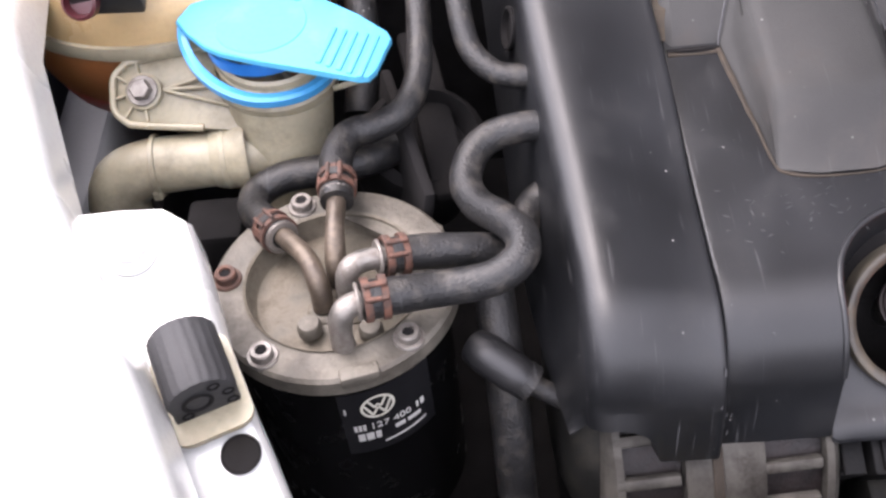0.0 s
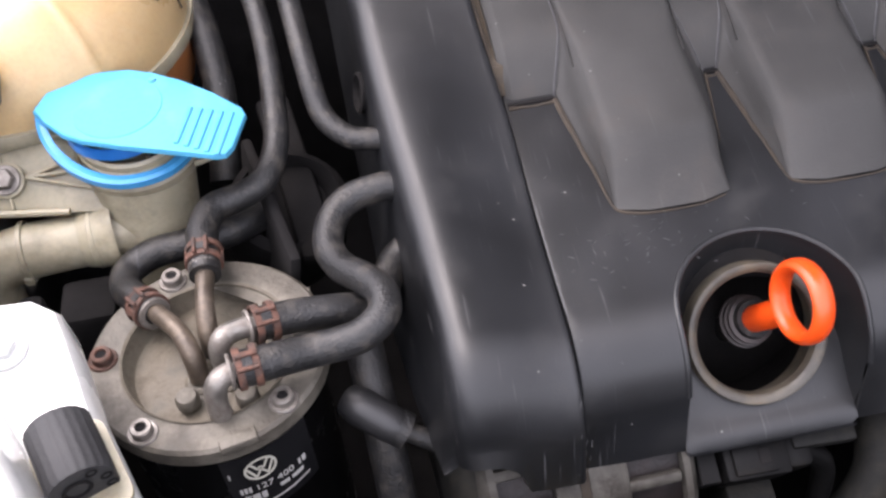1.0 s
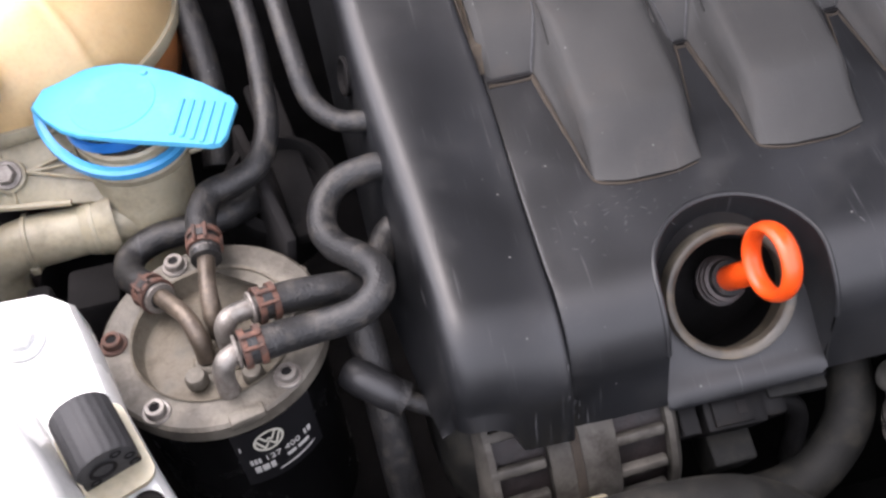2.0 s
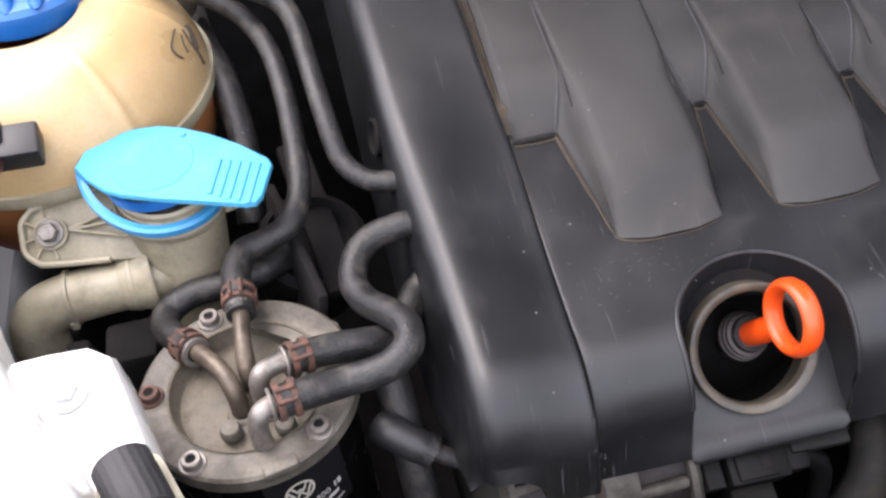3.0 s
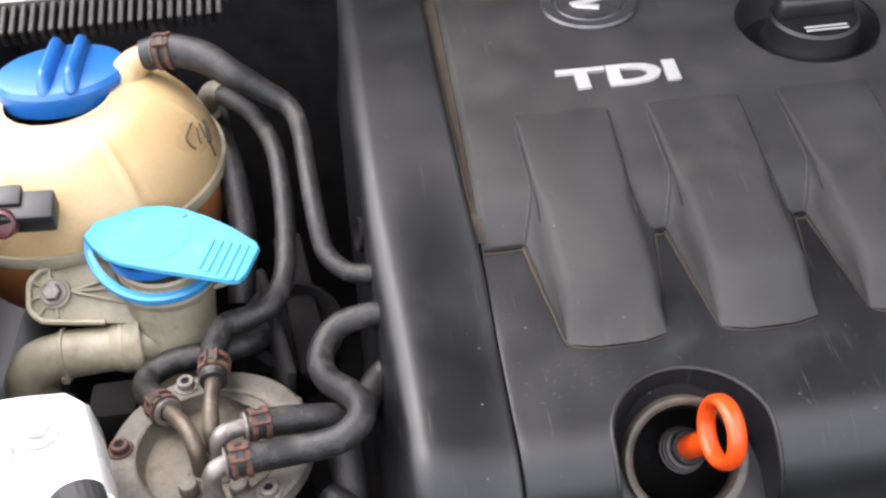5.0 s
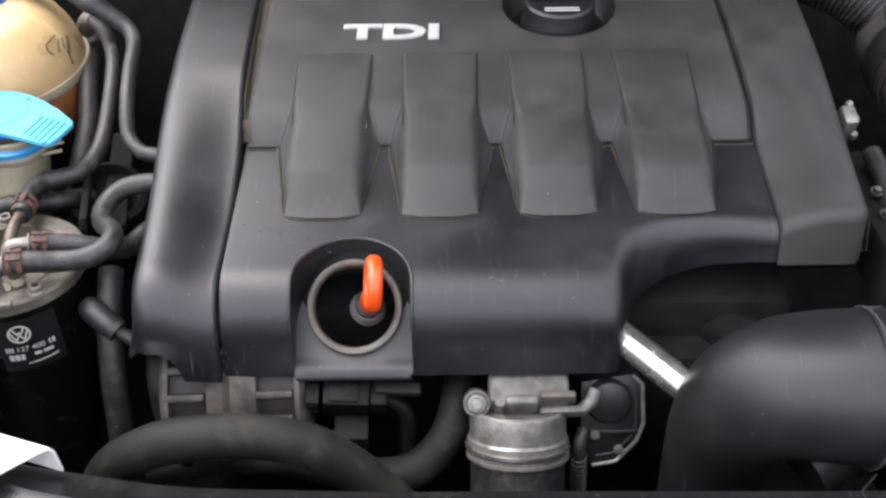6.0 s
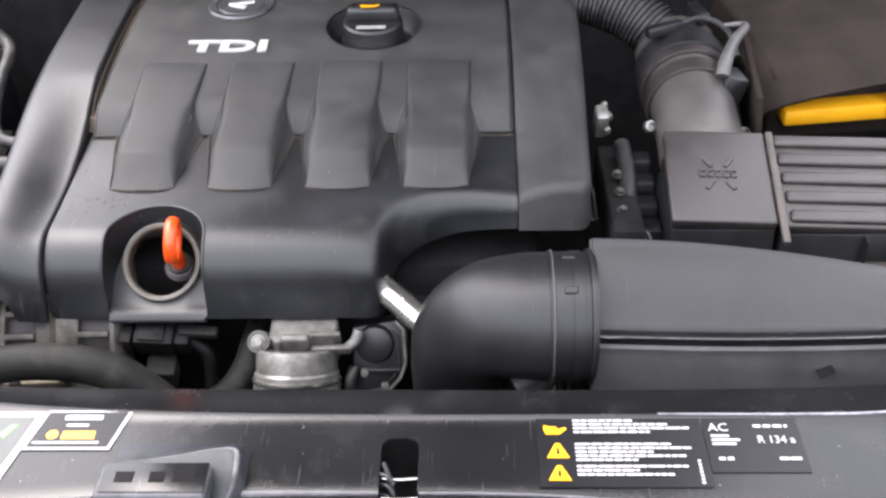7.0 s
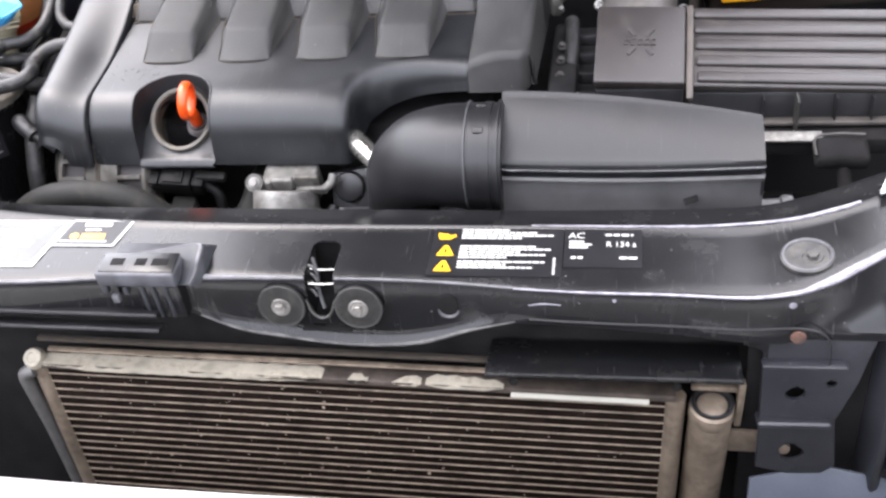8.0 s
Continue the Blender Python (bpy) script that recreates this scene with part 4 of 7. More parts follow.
for s in (-0.0125, -0.0105, -0.0085):
    bar_on_can(s, s + 0.0014, -0.0645, 0.0042)
text_on_can("127 400", -0.0055, -0.0645, 0.0062)
bar_on_can(0.0178, 0.0190, -0.0645, 0.0042)
bar_on_can(0.0202, 0.0222, -0.0645, 0.0042)
for s, w in ((-0.0115, 0.003), (-0.0078, 0.0035), (-0.0035, 0.0025)):
    bar_on_can(s, s + w, -0.0725, 0.0052)
bar_on_can(0.006, 0.011, -0.0705, 0.0026)
bar_on_can(0.0125, 0.0195, -0.0705, 0.0026)
bar_on_can(0.0, 0.022, -0.0775, 0.0010, 0.004)
bar_on_can(-0.0150, -0.0142, -0.0500, 0.0040)

# ---- hoses ----
def hose(label, points, radius, clamps=(), parent_label="hose", mat=None, seg=18):
    h = thing("rubber_hose", label, "hose")
    part("hose_body", tube(points, radius, seg, 9), mat or RUBBER, h)
    for at, axis, r, w in clamps:
        clamp(h, at, axis, r, w)
    return h


def clamp(parent, at, axis, r, w, turn=0.6):
    """A spring band with a raised buckle."""
    at, axis = Vector(at), Vector(axis).normalized()
    band = bmesh.new()
    for s in (-1, 1):
        a, b = sorted((s * w * 0.50, s * w * 0.20))
        lathe_into(band, [(r - 0.0006, a), (r + 0.0010, a), (r + 0.0011, (a + b) / 2), (r + 0.0010, b), (r - 0.0006, b)], at, axis, 30)
    for turn_at in (0.9, 4.2):
        side = axis.orthogonal().normalized()
        side = (side * math.cos(turn_at) + axis.cross(side) * math.sin(turn_at)).normalized()
        block_into(band, (w * 0.9, 0.0042, 0.0012), basis(at + side * (r + 0.0004), axis, axis.cross(side)), 0.0003, 1)
    c = part("clamp", band, RUST, parent, "rusty spring clamp")
    up = Vector((0, -0.45, 0.9))
    up = (up - axis * up.dot(axis)).normalized()
    end = bmesh.new()
    lathe_into(end, [(r * 0.62, -w * 0.78), (r * 0.92, -w * 0.78), (r * 0.98, -w * 0.70), (r * 0.90, -w * 0.62)], at, axis, 24)
    part("end_ring", end, STEEL, c, "dull steel ring")
    for k, off in ((0, -0.35), (1, 0.35)):
        side = axis.cross(up)
        o = at + up * (r + 0.0010) + side * r * off
        part("clamp_tab", block((w * 0.95, 0.0018, 0.0034), basis(o, axis, side), 0.0005, 1), RUST, c)
    part("clamp_window", block((w * 0.45, r * 0.55, 0.0006), basis(at + up * (r + 0.0012), axis, axis.cross(up)), 0.0002, 1), RUBBER, c)


hose("black rubber fuel hose looping from filter to engine", [(-0.187, -0.0605, 0.0045), (-0.170, -0.057, 0.0025), (-0.1516, -0.0530, -0.0005), (-0.132, -0.0530, 0.003), (-0.120, -0.046, 0.0065), (-0.1185, -0.034, 0.007), (-0.125, -0.020, 0.003), (-0.1355, -0.004, -0.003), (-0.1402, 0.012, -0.004), (-0.136, 0.027, -0.001), (-0.126, 0.0355, 0.002), (-0.112, 0.0375, 0.004), (-0.098, 0.037, 0.004)],
     [0.0086, 0.0080, 0.0078, 0.0077, 0.0077, 0.0077, 0.0077, 0.0077, 0.0077, 0.0077, 0.0076, 0.0076, 0.0076], [((-0.1815, -0.0592, 0.004), (1, 0.2, -0.08), 0.0086, 0.0105)])
hose("black rubber return hose running off behind the engine", [(-0.178, -0.0335, 0.0005), (-0.160, -0.0285, -0.004), (-0.142, -0.0265, -0.008), (-0.128, -0.022, -0.014), (-0.118, -0.008, -0.022), (-0.110, 0.012, -0.024), (-0.098, 0.02, -0.02)],
     0.0080, [((-0.1735, -0.0322, -0.0005), (1, 0.28, -0.18), 0.0084, 0.0105)])
hose("weathered black rubber hose from filter up to tank", [(-0.1998, 0.004, -0.0012), (-0.2000, 0.016, -0.001), (-0.2005, 0.034, -0.001), (-0.1945, 0.0475, 0.0), (-0.181, 0.053, 0.0), (-0.168, 0.060, 0.002), (-0.1600, 0.078, 0.006), (-0.1575, 0.100, 0.014), (-0.1570, 0.130, 0.030), (-0.1610, 0.165, 0.043), (-0.1720, 0.197, 0.047), (-0.186, 0.225, 0.044), (-0.2045, 0.252, 0.040)],
     [0.0078, 0.0080, 0.0080, 0.0078, 0.0072, 0.0070, 0.0068, 0.0066, 0.0062, 0.0060, 0.0060, 0.0064, 0.0068], [((-0.2000, 0.0155, -0.001), (0, 1, 0.02), 0.0082, 0.0100)])
hose("short black rubber hose bent over the filter", [(-0.2265, -0.005, -0.012), (-0.2365, 0.010, -0.016), (-0.2440, 0.024, -0.0215), (-0.2430, 0.038, -0.0235), (-0.2300, 0.045, -0.0215), (-0.212, 0.046, -0.020), (-0.190, 0.052, -0.022), (-0.170, 0.070, -0.03)],
     0.0080, [((-0.2305, 0.0010, -0.0137), (-0.6, 0.9, -0.25), 0.0084, 0.0100)])
hose("black coolant hose from tank along the engine cover", [(-0.241, 0.2235, 0.089), (-0.222, 0.2225, 0.0915), (-0.200, 0.213, 0.0885), (-0.182, 0.200, 0.081), (-0.166, 0.197, 0.070), (-0.1500, 0.190, 0.060), (-0.1430, 0.172, 0.054), (-0.1400, 0.140, 0.047), (-0.1370, 0.107, 0.034), (-0.1330, 0.084, 0.019), (-0.1220, 0.0715, 0.012), (-0.110, 0.0675, 0.0105), (-0.098, 0.066, 0.010)],
     [0.0105, 0.0112, 0.0108, 0.0095, 0.0078, 0.0068, 0.0062, 0.0060, 0.0060, 0.0060, 0.0060, 0.0062, 0.0062], [((-0.226, 0.2228, 0.0912), (1, -0.1, 0.05), 0.0114, 0.0100)])
hose("dusty black cable hose under the engine cover", [(-0.094, -0.076, -0.068), (-0.108, -0.072, -0.060), (-0.1260, -0.0655, -0.050)], [0.0048, 0.0048, 0.0048])
elbow = thing("cable_boot", "dusty black rubber boot on a pipe", "rubber boot")
part("boot", tube([(-0.119, -0.0685, -0.0535), (-0.126, -0.0655, -0.049), (-0.137, -0.058, -0.044), (-0.143, -0.052, -0.044)], [0.0080, 0.0092, 0.0095, 0.008], 18), BLACK, elbow)
part("boot_rim", tube([(-0.1185, -0.0690, -0.0535), (-0.1225, -0.0670, -0.051)], [0.0090, 0.0090], 18, 2), RUBBER, elbow)
hose("thick black coolant pipe running down beside the filter", [(-0.132, -0.020, -0.035), (-0.130, -0.050, -0.055), (-0.129, -0.068, -0.080), (-0.1285, -0.082, -0.110), (-0.127, -0.098, -0.16), (-0.122, -0.11, -0.22)], 0.0095)
hose("dark hose in the shade behind the filter", [(-0.215, 0.30, 0.0), (-0.205, 0.235, 0.01), (-0.195, 0.19, 0.015), (-0.190, 0.15, -0.01), (-0.195, 0.11, -0.04)], 0.009)
part_valve = thing("pipe_union", "small rusty steel pipe union", "pipe union")
part("union_body", tube([(-0.222, 0.262, 0.010), (-0.2135, 0.258, 0.028), (-0.206, 0.253, 0.0395), (-0.198, 0.244, 0.042)], [0.0085, 0.0085, 0.0082, 0.0075], 16), FLANGE, part_valve)
part("union_nut", lathe([(0.0115, -0.004), (0.0115, 0.004), (0.009, 0.006), (0, 0.006)], (-0.2165, 0.260, 0.020), (0.3, -0.3, 0.9), 16), STEEL, part_valve)

# ---- coolant tank ----
tank = thing("coolant_tank", "round amber-stained coolant expansion tank with blue cap", "coolant tank")
TC = Vector((-0.296, 0.197, 0.022))
bm = bmesh.new()
rows = []
for k in range(28):
    u = k / 27
    a = radians(88 * (1 - u))
    row = []
    for j in range(241):
        b = 2 * math.pi * j / 240
        rib = 1 + 0.022 * max(0, math.cos(7 * b + 0.5)) ** 40 * math.sin(math.pi * min(1, 1.05 * u)) ** 0.7
        r = (0.035 + 0.061 * math.cos(a) ** 0.85) if u > 0 else 0.034
        row.append(TC + Vector((r * math.cos(b) * rib, r * math.sin(b) * rib, 0.058 * math.sin(a) ** 1.1)))
    rows.append(row)
grid_into(bm, rows)
bmesh.ops.remove_doubles(bm, verts=bm.verts, dist=0.00002)
part("upper_half", bm, TANK, tank, "pale amber upper half with faint ribs", angle=60)
part("weld_seam", lathe([(0.094, 0.003), (0.0985, 0.0035), (0.0995, 0.0), (0.0985, -0.0045), (0.094, -0.005)], TC, seg=72), NECK, tank)
part("lower_half", lathe([(0.095, -0.004), (0.0955, -0.012), (0.093, -0.03), (0.0895, -0.041)], TC, seg=64), TANKLOW, tank, "brown-stained lower half")
part("tank_bottom", lathe([(0.0895, -0.041), (0.084, -0.055), (0.06, -0.075), (0, -0.08)], TC, seg=64), COOLANT, tank, "bottom reddened by the coolant inside")
CT = Vector((-0.2965, 0.2225, 0.0800))
bm = bmesh.new()
lathe_into(bm, [(0.032, -0.012), (0.0425, -0.010), (0.0435, -0.004), (0.0435, 0.003), (0.041, 0.0065), (0.034, 0.0085), (0, 0.0095)], CT, (0.02, 0.10, 1), 56)
cap = part("screw_cap", bm, RINGBLUE, tank, "blue screw cap")
for s in (-1, 1):
    part("grip_rib", block((0.010, 0.084, 0.014), basis(CT + Vector((0.0085 * s + 0.004, 0, 0.012)), (1, 0.05, 0), (0.0, 1, -0.10)), 0.004, 3, 0.3), RINGBLUE, cap)
part("outlet", tube([(-0.262, 0.214, 0.064), (-0.255, 0.219, 0.075), (-0.248, 0.2225, 0.084), (-0.234, 0.2235, 0.090)], [0.017, 0.0135, 0.0105, 0.0085], 20), TANK, tank)


def tank_point(turn, down):
    """A point just proud of the tank's upper half, by its turn in degrees and how far it lies down the dome."""
    b, a = radians(turn), radians(88 * (1 - down))
    r = 0.0362 + 0.061 * math.cos(a) ** 0.85
    return TC + Vector((r * math.cos(b), r * math.sin(b), 0.0010 + 0.058 * math.sin(a) ** 1.1))


# dark strokes of the level mark on the tank's shoulder
for stroke, thick in (([(-9.5, 0.545), (-15, 0.55), (-20, 0.57), (-21, 0.62), (-19.8, 0.675)], 0.0006), ([(-10, 0.60), (-13.5, 0.645), (-15, 0.69)], 0.0005), ([(-1.5, 0.63), (-5, 0.69), (-8.8, 0.75)], 0.0016), ([(-8.8, 0.75), (-9.6, 0.80), (-10.2, 0.865)], 0.0006), ([(-6, 0.60), (-8, 0.65), (-10, 0.70)], 0.0005)):
    part("level_mark", tube([tank_point(*q) for q in stroke], thick, 8, 5), GRIME, tank, "dark stroke of the level mark")
plug = thing("level_sensor_plug", "grey electrical plug on the coolant tank", "plug")
PL = Vector((-0.3020, 0.0980, 0.0620))
part("housing", block((0.034, 0.020, 0.016), basis(PL, (1, 0.05, -0.1), (0, 1, 0.35)), 0.002), BLACK, plug)
part("latch", block((0.024, 0.014, 0.006), basis(PL + Vector((-0.012, 0.002, 0.0105)), (1, 0.05, -0.1), (0, 1, 0.35)), 0.0012), BLACK, plug)
part("socket", lathe([(0.0085, 0.0), (0.0085, 0.006), (0.007, 0.007), (0.006, 0.002), (0, 0.002)], PL + Vector((-0.010, -0.009, 0.0)), (-0.1, -1, 0.5), 18), material("dark_red_plastic", (0.06, 0.012, 0.015), 0.4), plug)

# ---- washer filler neck ----
neck = thing("washer_filler_neck", "milky plastic washer filler neck with open blue flap cap", "filler neck")
NC = Vector((-0.2300, 0.0930, 0.0175))
NA = Vector((0.02, -0.10, 1)).normalized()
part("neck_tube", lathe([(0.0285, 0.004), (0.0300, 0.003), (0.0305, -0.004), (0.029, -0.008), (0.0285, -0.014), (0.0270, -0.020), (0.0, -0.020)], NC, NA, 44), NECK, neck)
part("neck_body", tube([(-0.2310, 0.0900, 0.006), (-0.2325, 0.0830, -0.022), (-0.2340, 0.0770, -0.045), (-0.2350, 0.0710, -0.070)], [0.0280, 0.0258, 0.0242, 0.0236], 36), NECK, neck)
part("neck_mouth", lathe([(0.0262, 0.0), (0.0262, 0.0075), (0.0275, 0.0085), (0.0290, 0.0070), (0.0290, 0.0)], NC, NA, 44), NECK, neck)
part("neck_inside", lathe([(0.0262, 0.007), (0.025, -0.01), (0.0, -0.012)], NC, NA, 36), TANKLOW, neck)
# flange collar and arm
AM = basis((-0.2990, 0.0875, 0.0060), (1, -0.03, 0), (0, 0.80, 0.60))
outline = [(-0.016, 0.0)] + [(-0.002 - 0.0155 * math.cos(radians(a)), 0.0165 * math.sin(radians(a))) for a in (30, 55, 80)] + [(0.028, 0.0200), (0.062, 0.0215), (0.075, 0.0), (0.064, -0.026), (0.030, -0.0205)]
outline += [(-0.002 - 0.0155 * math.cos(radians(a)), -0.0170 * math.sin(radians(a))) for a in (85, 60, 30)]
part("arm", plate(outline, 0.005, AM, 0.0012), NECK, neck)
for a, l in ((0, 0.062), (14, 0.058), (-17, 0.054)):
    d = Vector((math.cos(radians(a)), math.sin(radians(a)), 0))
    part("rib", block((l, 0.0018, 0.0045), AM @ basis(Vector((0.010, 0, 0.002)) + d * l / 2, d, Vector((-d.y, d.x, 0))), 0.0006, 1), NECK, neck)
for a in (100, 145, 190, 235, 280):
    d = Vector((math.cos(radians(a)), math.sin(radians(a)), 0))
    part("rib", block((0.007, 0.0014, 0.003), AM @ basis(Vector((-0.001, 0, 0.001)) + d * 0.0122, d, Vector((-d.y, d.x, 0))), 0.0004, 1), NECK, neck)
border = [AM @ Vector((x, y, 0.0012)) for x, y in outline[-4:] + outline[:7]]
part("arm_rim", tube(border, 0.0019, 8, 4), NECK, neck)
part("boss", lathe([(0.0095, -0.001), (0.0095, 0.003), (0.008, 0.004), (0, 0.004)], AM @ Vector((0, 0, 0)), AM.to_3x3() @ Vector((0, 0, 1)), 24), NECK, neck)
hex_bolt("bolt", AM @ Vector((0, 0, 0.003)), AM.to_3x3() @ Vector((0, 0, 1)), 0.0056, 0.0065, STEEL, neck, 0.0082)
part("skirt", lathe([(0.031, -0.002), (0.0335, -0.006), (0.033, -0.010), (0.029, -0.018)], NC, NA, 40), NECK, neck)
for k in range(2):
    part("hook", block((0.016, 0.002, 0.003), basis(NC + Vector((0.036, -0.012 - 0.006 * k, -0.004 - 0.004 * k)), (1, 0.2, 0.1), (-0.2, 1, 0)), 0.0006, 1), NECK, neck)
part("side_pipe", tube([(-0.240, 0.0720, -0.0265), (-0.256, 0.0695, -0.0260), (-0.282, 0.0675, -0.0255), (-0.302, 0.066, -0.026), (-0.317, 0.064, -0.032), (-0.3235, 0.061, -0.046), (-0.324, 0.058, -0.075)], [0.0150, 0.0145, 0.0145, 0.0150, 0.0160, 0.0160, 0.0155], 28), NECK, neck)
part("pipe_flare", lathe([(0.0150, -0.008), (0.0158, -0.006), (0.0170, 0.001), (0.0190, 0.006), (0.0200, 0.011)], (-0.2610, 0.0690, -0.0258), (1, 0.08, 0), 30), NECK, neck)
for x, r in ((-0.262, 0.0172), (-0.298, 0.0164)):
    part("pipe_ring", lathe([(r - 0.001, -0.0015), (r, -0.001), (r, 0.001), (r - 0.001, 0.0015)], (x, 0.0668 + 0.06 * (x + 0.298), -0.0256), (1, 0.05, 0), 30), NECK, neck)
part("pipe_pip", block((0.005, 0.004, 0.006), pose(-0.2985, 0.0525, -0.033), 0.001, 1), NECK, neck)
# blue ring hanging round the mouth, and the flap standing open above it
RM = basis(NC + Vector((-0.001, -0.002, 0.001)), (1, 0, -0.06), (0.0, 1, 0.06))
bm = bmesh.new()
rows = []
for k in range(41):
    a = radians(158 + 208 * k / 40)
    r = 0.0322 + 0.0032 * max(0.0, (20 - k) / 20) ** 2
    lift = 0.0135 * max(0.0, (20 - k) / 20) ** 1.8 + 0.006 * max(0.0, (k - 26) / 14) ** 2
    reach = 1 + 0.24 * max(0.0, (20 - k) / 20) ** 1.5
    c = Vector((r * math.cos(a) * 1.04 * reach, r * math.sin(a), lift))
    d = Vector((math.cos(a), math.sin(a), 0))
    rows.append([RM @ (c + d * u + Vector((0, 0, w))) for u, w in ((-0.0022, -0.002), (0.0026, -0.0022), (0.0032, 0.002), (0.0014, 0.0032), (-0.002, 0.003), (-0.0022, -0.002))])
grid_into(bm, rows)
ring = part("cap_ring", bm, NECKBLUE, neck, "deep blue retaining ring")
LM = basis((-0.2225, 0.0780, 0.0400), (0.924, -0.383, -0.02), (0.383, 0.924, 0.03))
outline = [(-0.0556, -0.0030), (-0.0552, 0.0165), (-0.0460, 0.0245), (-0.0330, 0.0315), (-0.0200, 0.0352), (-0.0060, 0.0350), (0.0100, 0.0310), (0.0300, 0.0245), (0.0490, 0.0165), (0.0528, 0.0120), (0.0545, -0.0110), (0.0528, -0.0165), (0.0485, -0.0182), (0.0250, -0.0188), (0.0, -0.0195), (-0.0220, -0.0190), (-0.0330, -0.0165), (-0.0450, -0.0100)]
flap = part("cap_flap", plate(outline, 0.0032, LM, 0.0012), LIDBLUE, neck, "pale sky-blue flap lid with grip ribs")
for k in range(5):
    part("grip_rib", block((0.0028, 0.030 - 0.001 * k, 0.0017), LM @ basis((0.0475 - 0.0056 * k, -0.0035 + 0.0006 * k, 0.0003), (1, 0.10, 0), (-0.10, 1, 0)), 0.0007, 2), LIDBLUE, flap)
part("flap_rim", lathe([(0.0285, -0.0032), (0.0285, -0.009), (0.0270, -0.009), (0.0270, -0.0032)], LM @ Vector((-0.013, 0.006, 0)), LM.to_3x3() @ Vector((0, 0, 1)), 36), RINGBLUE, flap)
part("pip", lathe([(0.0022, 0), (0.0018, 0.0012), (0, 0.0014)], LM @ Vector((-0.004, 0.0285, 0)), LM.to_3x3() @ Vector((0, 0, 1)), 12), LIDBLUE, flap)
part("raised_disc", lathe([(0.0225, -0.0002), (0.0221, 0.0004), (0, 0.0005)], LM @ Vector((-0.013, 0.006, 0)), LM.to_3x3() @ Vector((0, 0, 1)), 40), LIDBLUE, flap)


# ---- white body panels beside the engine bay ----
fender = thing("fender", "white painted front wing edge, bright in daylight", "fender", kind="structure")
bm = bmesh.new()
inner = [(-0.352, 0.26), (-0.347, 0.15), (-0.336, 0.0700), (-0.2975, -0.036), (-0.2510, -0.132), (-0.2290, -0.184), (-0.205, -0.25), (-0.19, -0.32)]
def wing_z(y):
    return float(np.interp(y, [-0.32, -0.18, -0.04, 0.26], [0.028, 0.058, 0.070, 0.080]))
rows = []
for x, y in inner:
    z = wing_z(y)
    x -= 0.008
    rows.append([(x + 0.010, y, z - 0.030), (x + 0.006, y, z - 0.012), (x + 0.004, y, z - 0.003), (x + 0.001, y, z), (x - 0.004, y, z + 0.001), (x - 0.05, y, z + 0.004), (x - 0.15, y, z - 0.004), (x - 0.25, y, z - 0.03), (x - 0.32, y, z - 0.09), (x - 0.36, y, z - 0.22), (x - 0.37, y, z - 0.5)])
grid_into(bm, rows)
ob = part("wing_panel", bm, WHITE, fender, angle=60)
solid(ob, 0.002)
mount = thing("lamp_mount_panel", "white painted headlamp mounting bracket with bolt", "bracket")
def mount_z(y):
    return float(np.interp(y, [-0.36, -0.16, -0.137, -0.06, -0.035], [-0.035, 0.012, 0.020, 0.040, 0.046]))
edge_in = [(-0.298, -0.0375), (-0.280, -0.0365), (-0.262, -0.0375), (-0.2525, -0.0440), (-0.2475, -0.060), (-0.2400, -0.087), (-0.2290, -0.115), (-0.2215, -0.132), (-0.2120, -0.155), (-0.19, -0.188), (-0.15, -0.212), (-0.11, -0.224)]
edge_out = [(-0.310, -0.040), (-0.305, -0.050), (-0.300, -0.062), (-0.292, -0.082), (-0.285, -0.10), (-0.272, -0.125), (-0.262, -0.145), (-0.252, -0.165), (-0.245, -0.185), (-0.235, -0.22), (-0.225, -0.25), (-0.21, -0.29)]
bm = bmesh.new()
rows = []
for (xi, yi), (xo, yo) in zip(edge_in, edge_out):
    row = [(xi + 0.003, yi + 0.002, mount_z(yi) - 0.022), (xi + 0.002, yi + 0.001, mount_z(yi) - 0.004), (xi, yi, mount_z(yi) - 0.0005)]
    for u in np.linspace(0.04, 1, 10):
        x, y = xi + (xo - xi) * u, yi + (yo - yi) * u
        row.append((x, y, mount_z(y)))
    rows.append(row)
grid_into(bm, rows)
solid(part("mount_plate", bm, WHITE, mount, angle=50), 0.0015)
# no real opening: the hole's shade is a near-black disc
part("mount_hole", lathe([(0.0075, 0.0006), (0.0068, 0.0008), (0.0062, 0.0002), (0, 0.0002)], (-0.2270, -0.1385, 0.0203), (0, -0.25, 1), 28), DEEP, mount, "round hole drawn as a dark disc")
hex_bolt("bolt", Vector((-0.2725, -0.0565, 0.0415)), (0, -0.25, 1), 0.0065, 0.0055, WHITE, mount, 0.0105)
buffer = thing("rubber_buffer", "ribbed black rubber bonnet buffer on white bracket", "rubber buffer")
bm = bmesh.new()
bax = Vector((0.36, -0.92, -0.14)).normalized()
bo = Vector((-0.2475, -0.1005, 0.0432))
bx = Vector((0.93, 0.36, 0.02)).normalized()
bx = (bx - bax * bx.dot(bax)).normalized()
by = bax.cross(bx)
if by.z < 0:
    by = -by
prof = []
for k in range(88):
    a = 2 * math.pi * k / 88
    rr = 0.0126 * (1 + 0.012 * math.cos(22 * a))
    x, y = rr * math.cos(a), rr * math.sin(a) * 0.92
    if y < -0.005:
        y = -0.0115
        x *= 1.12
    prof.append((x, y))
rows = []
for s, k in ((0.0, 0.90), (0.0015, 1.0), (0.0270, 1.0), (0.0285, 0.95)):
    rows.append([bo + bax * s + bx * x * k + by * y * k for x, y in prof + prof[:1]])
grid_into(bm, rows)
for row in (rows[0], rows[-1]):
    bm.faces.new([bm.verts.new(p) for p in row[:-1]])
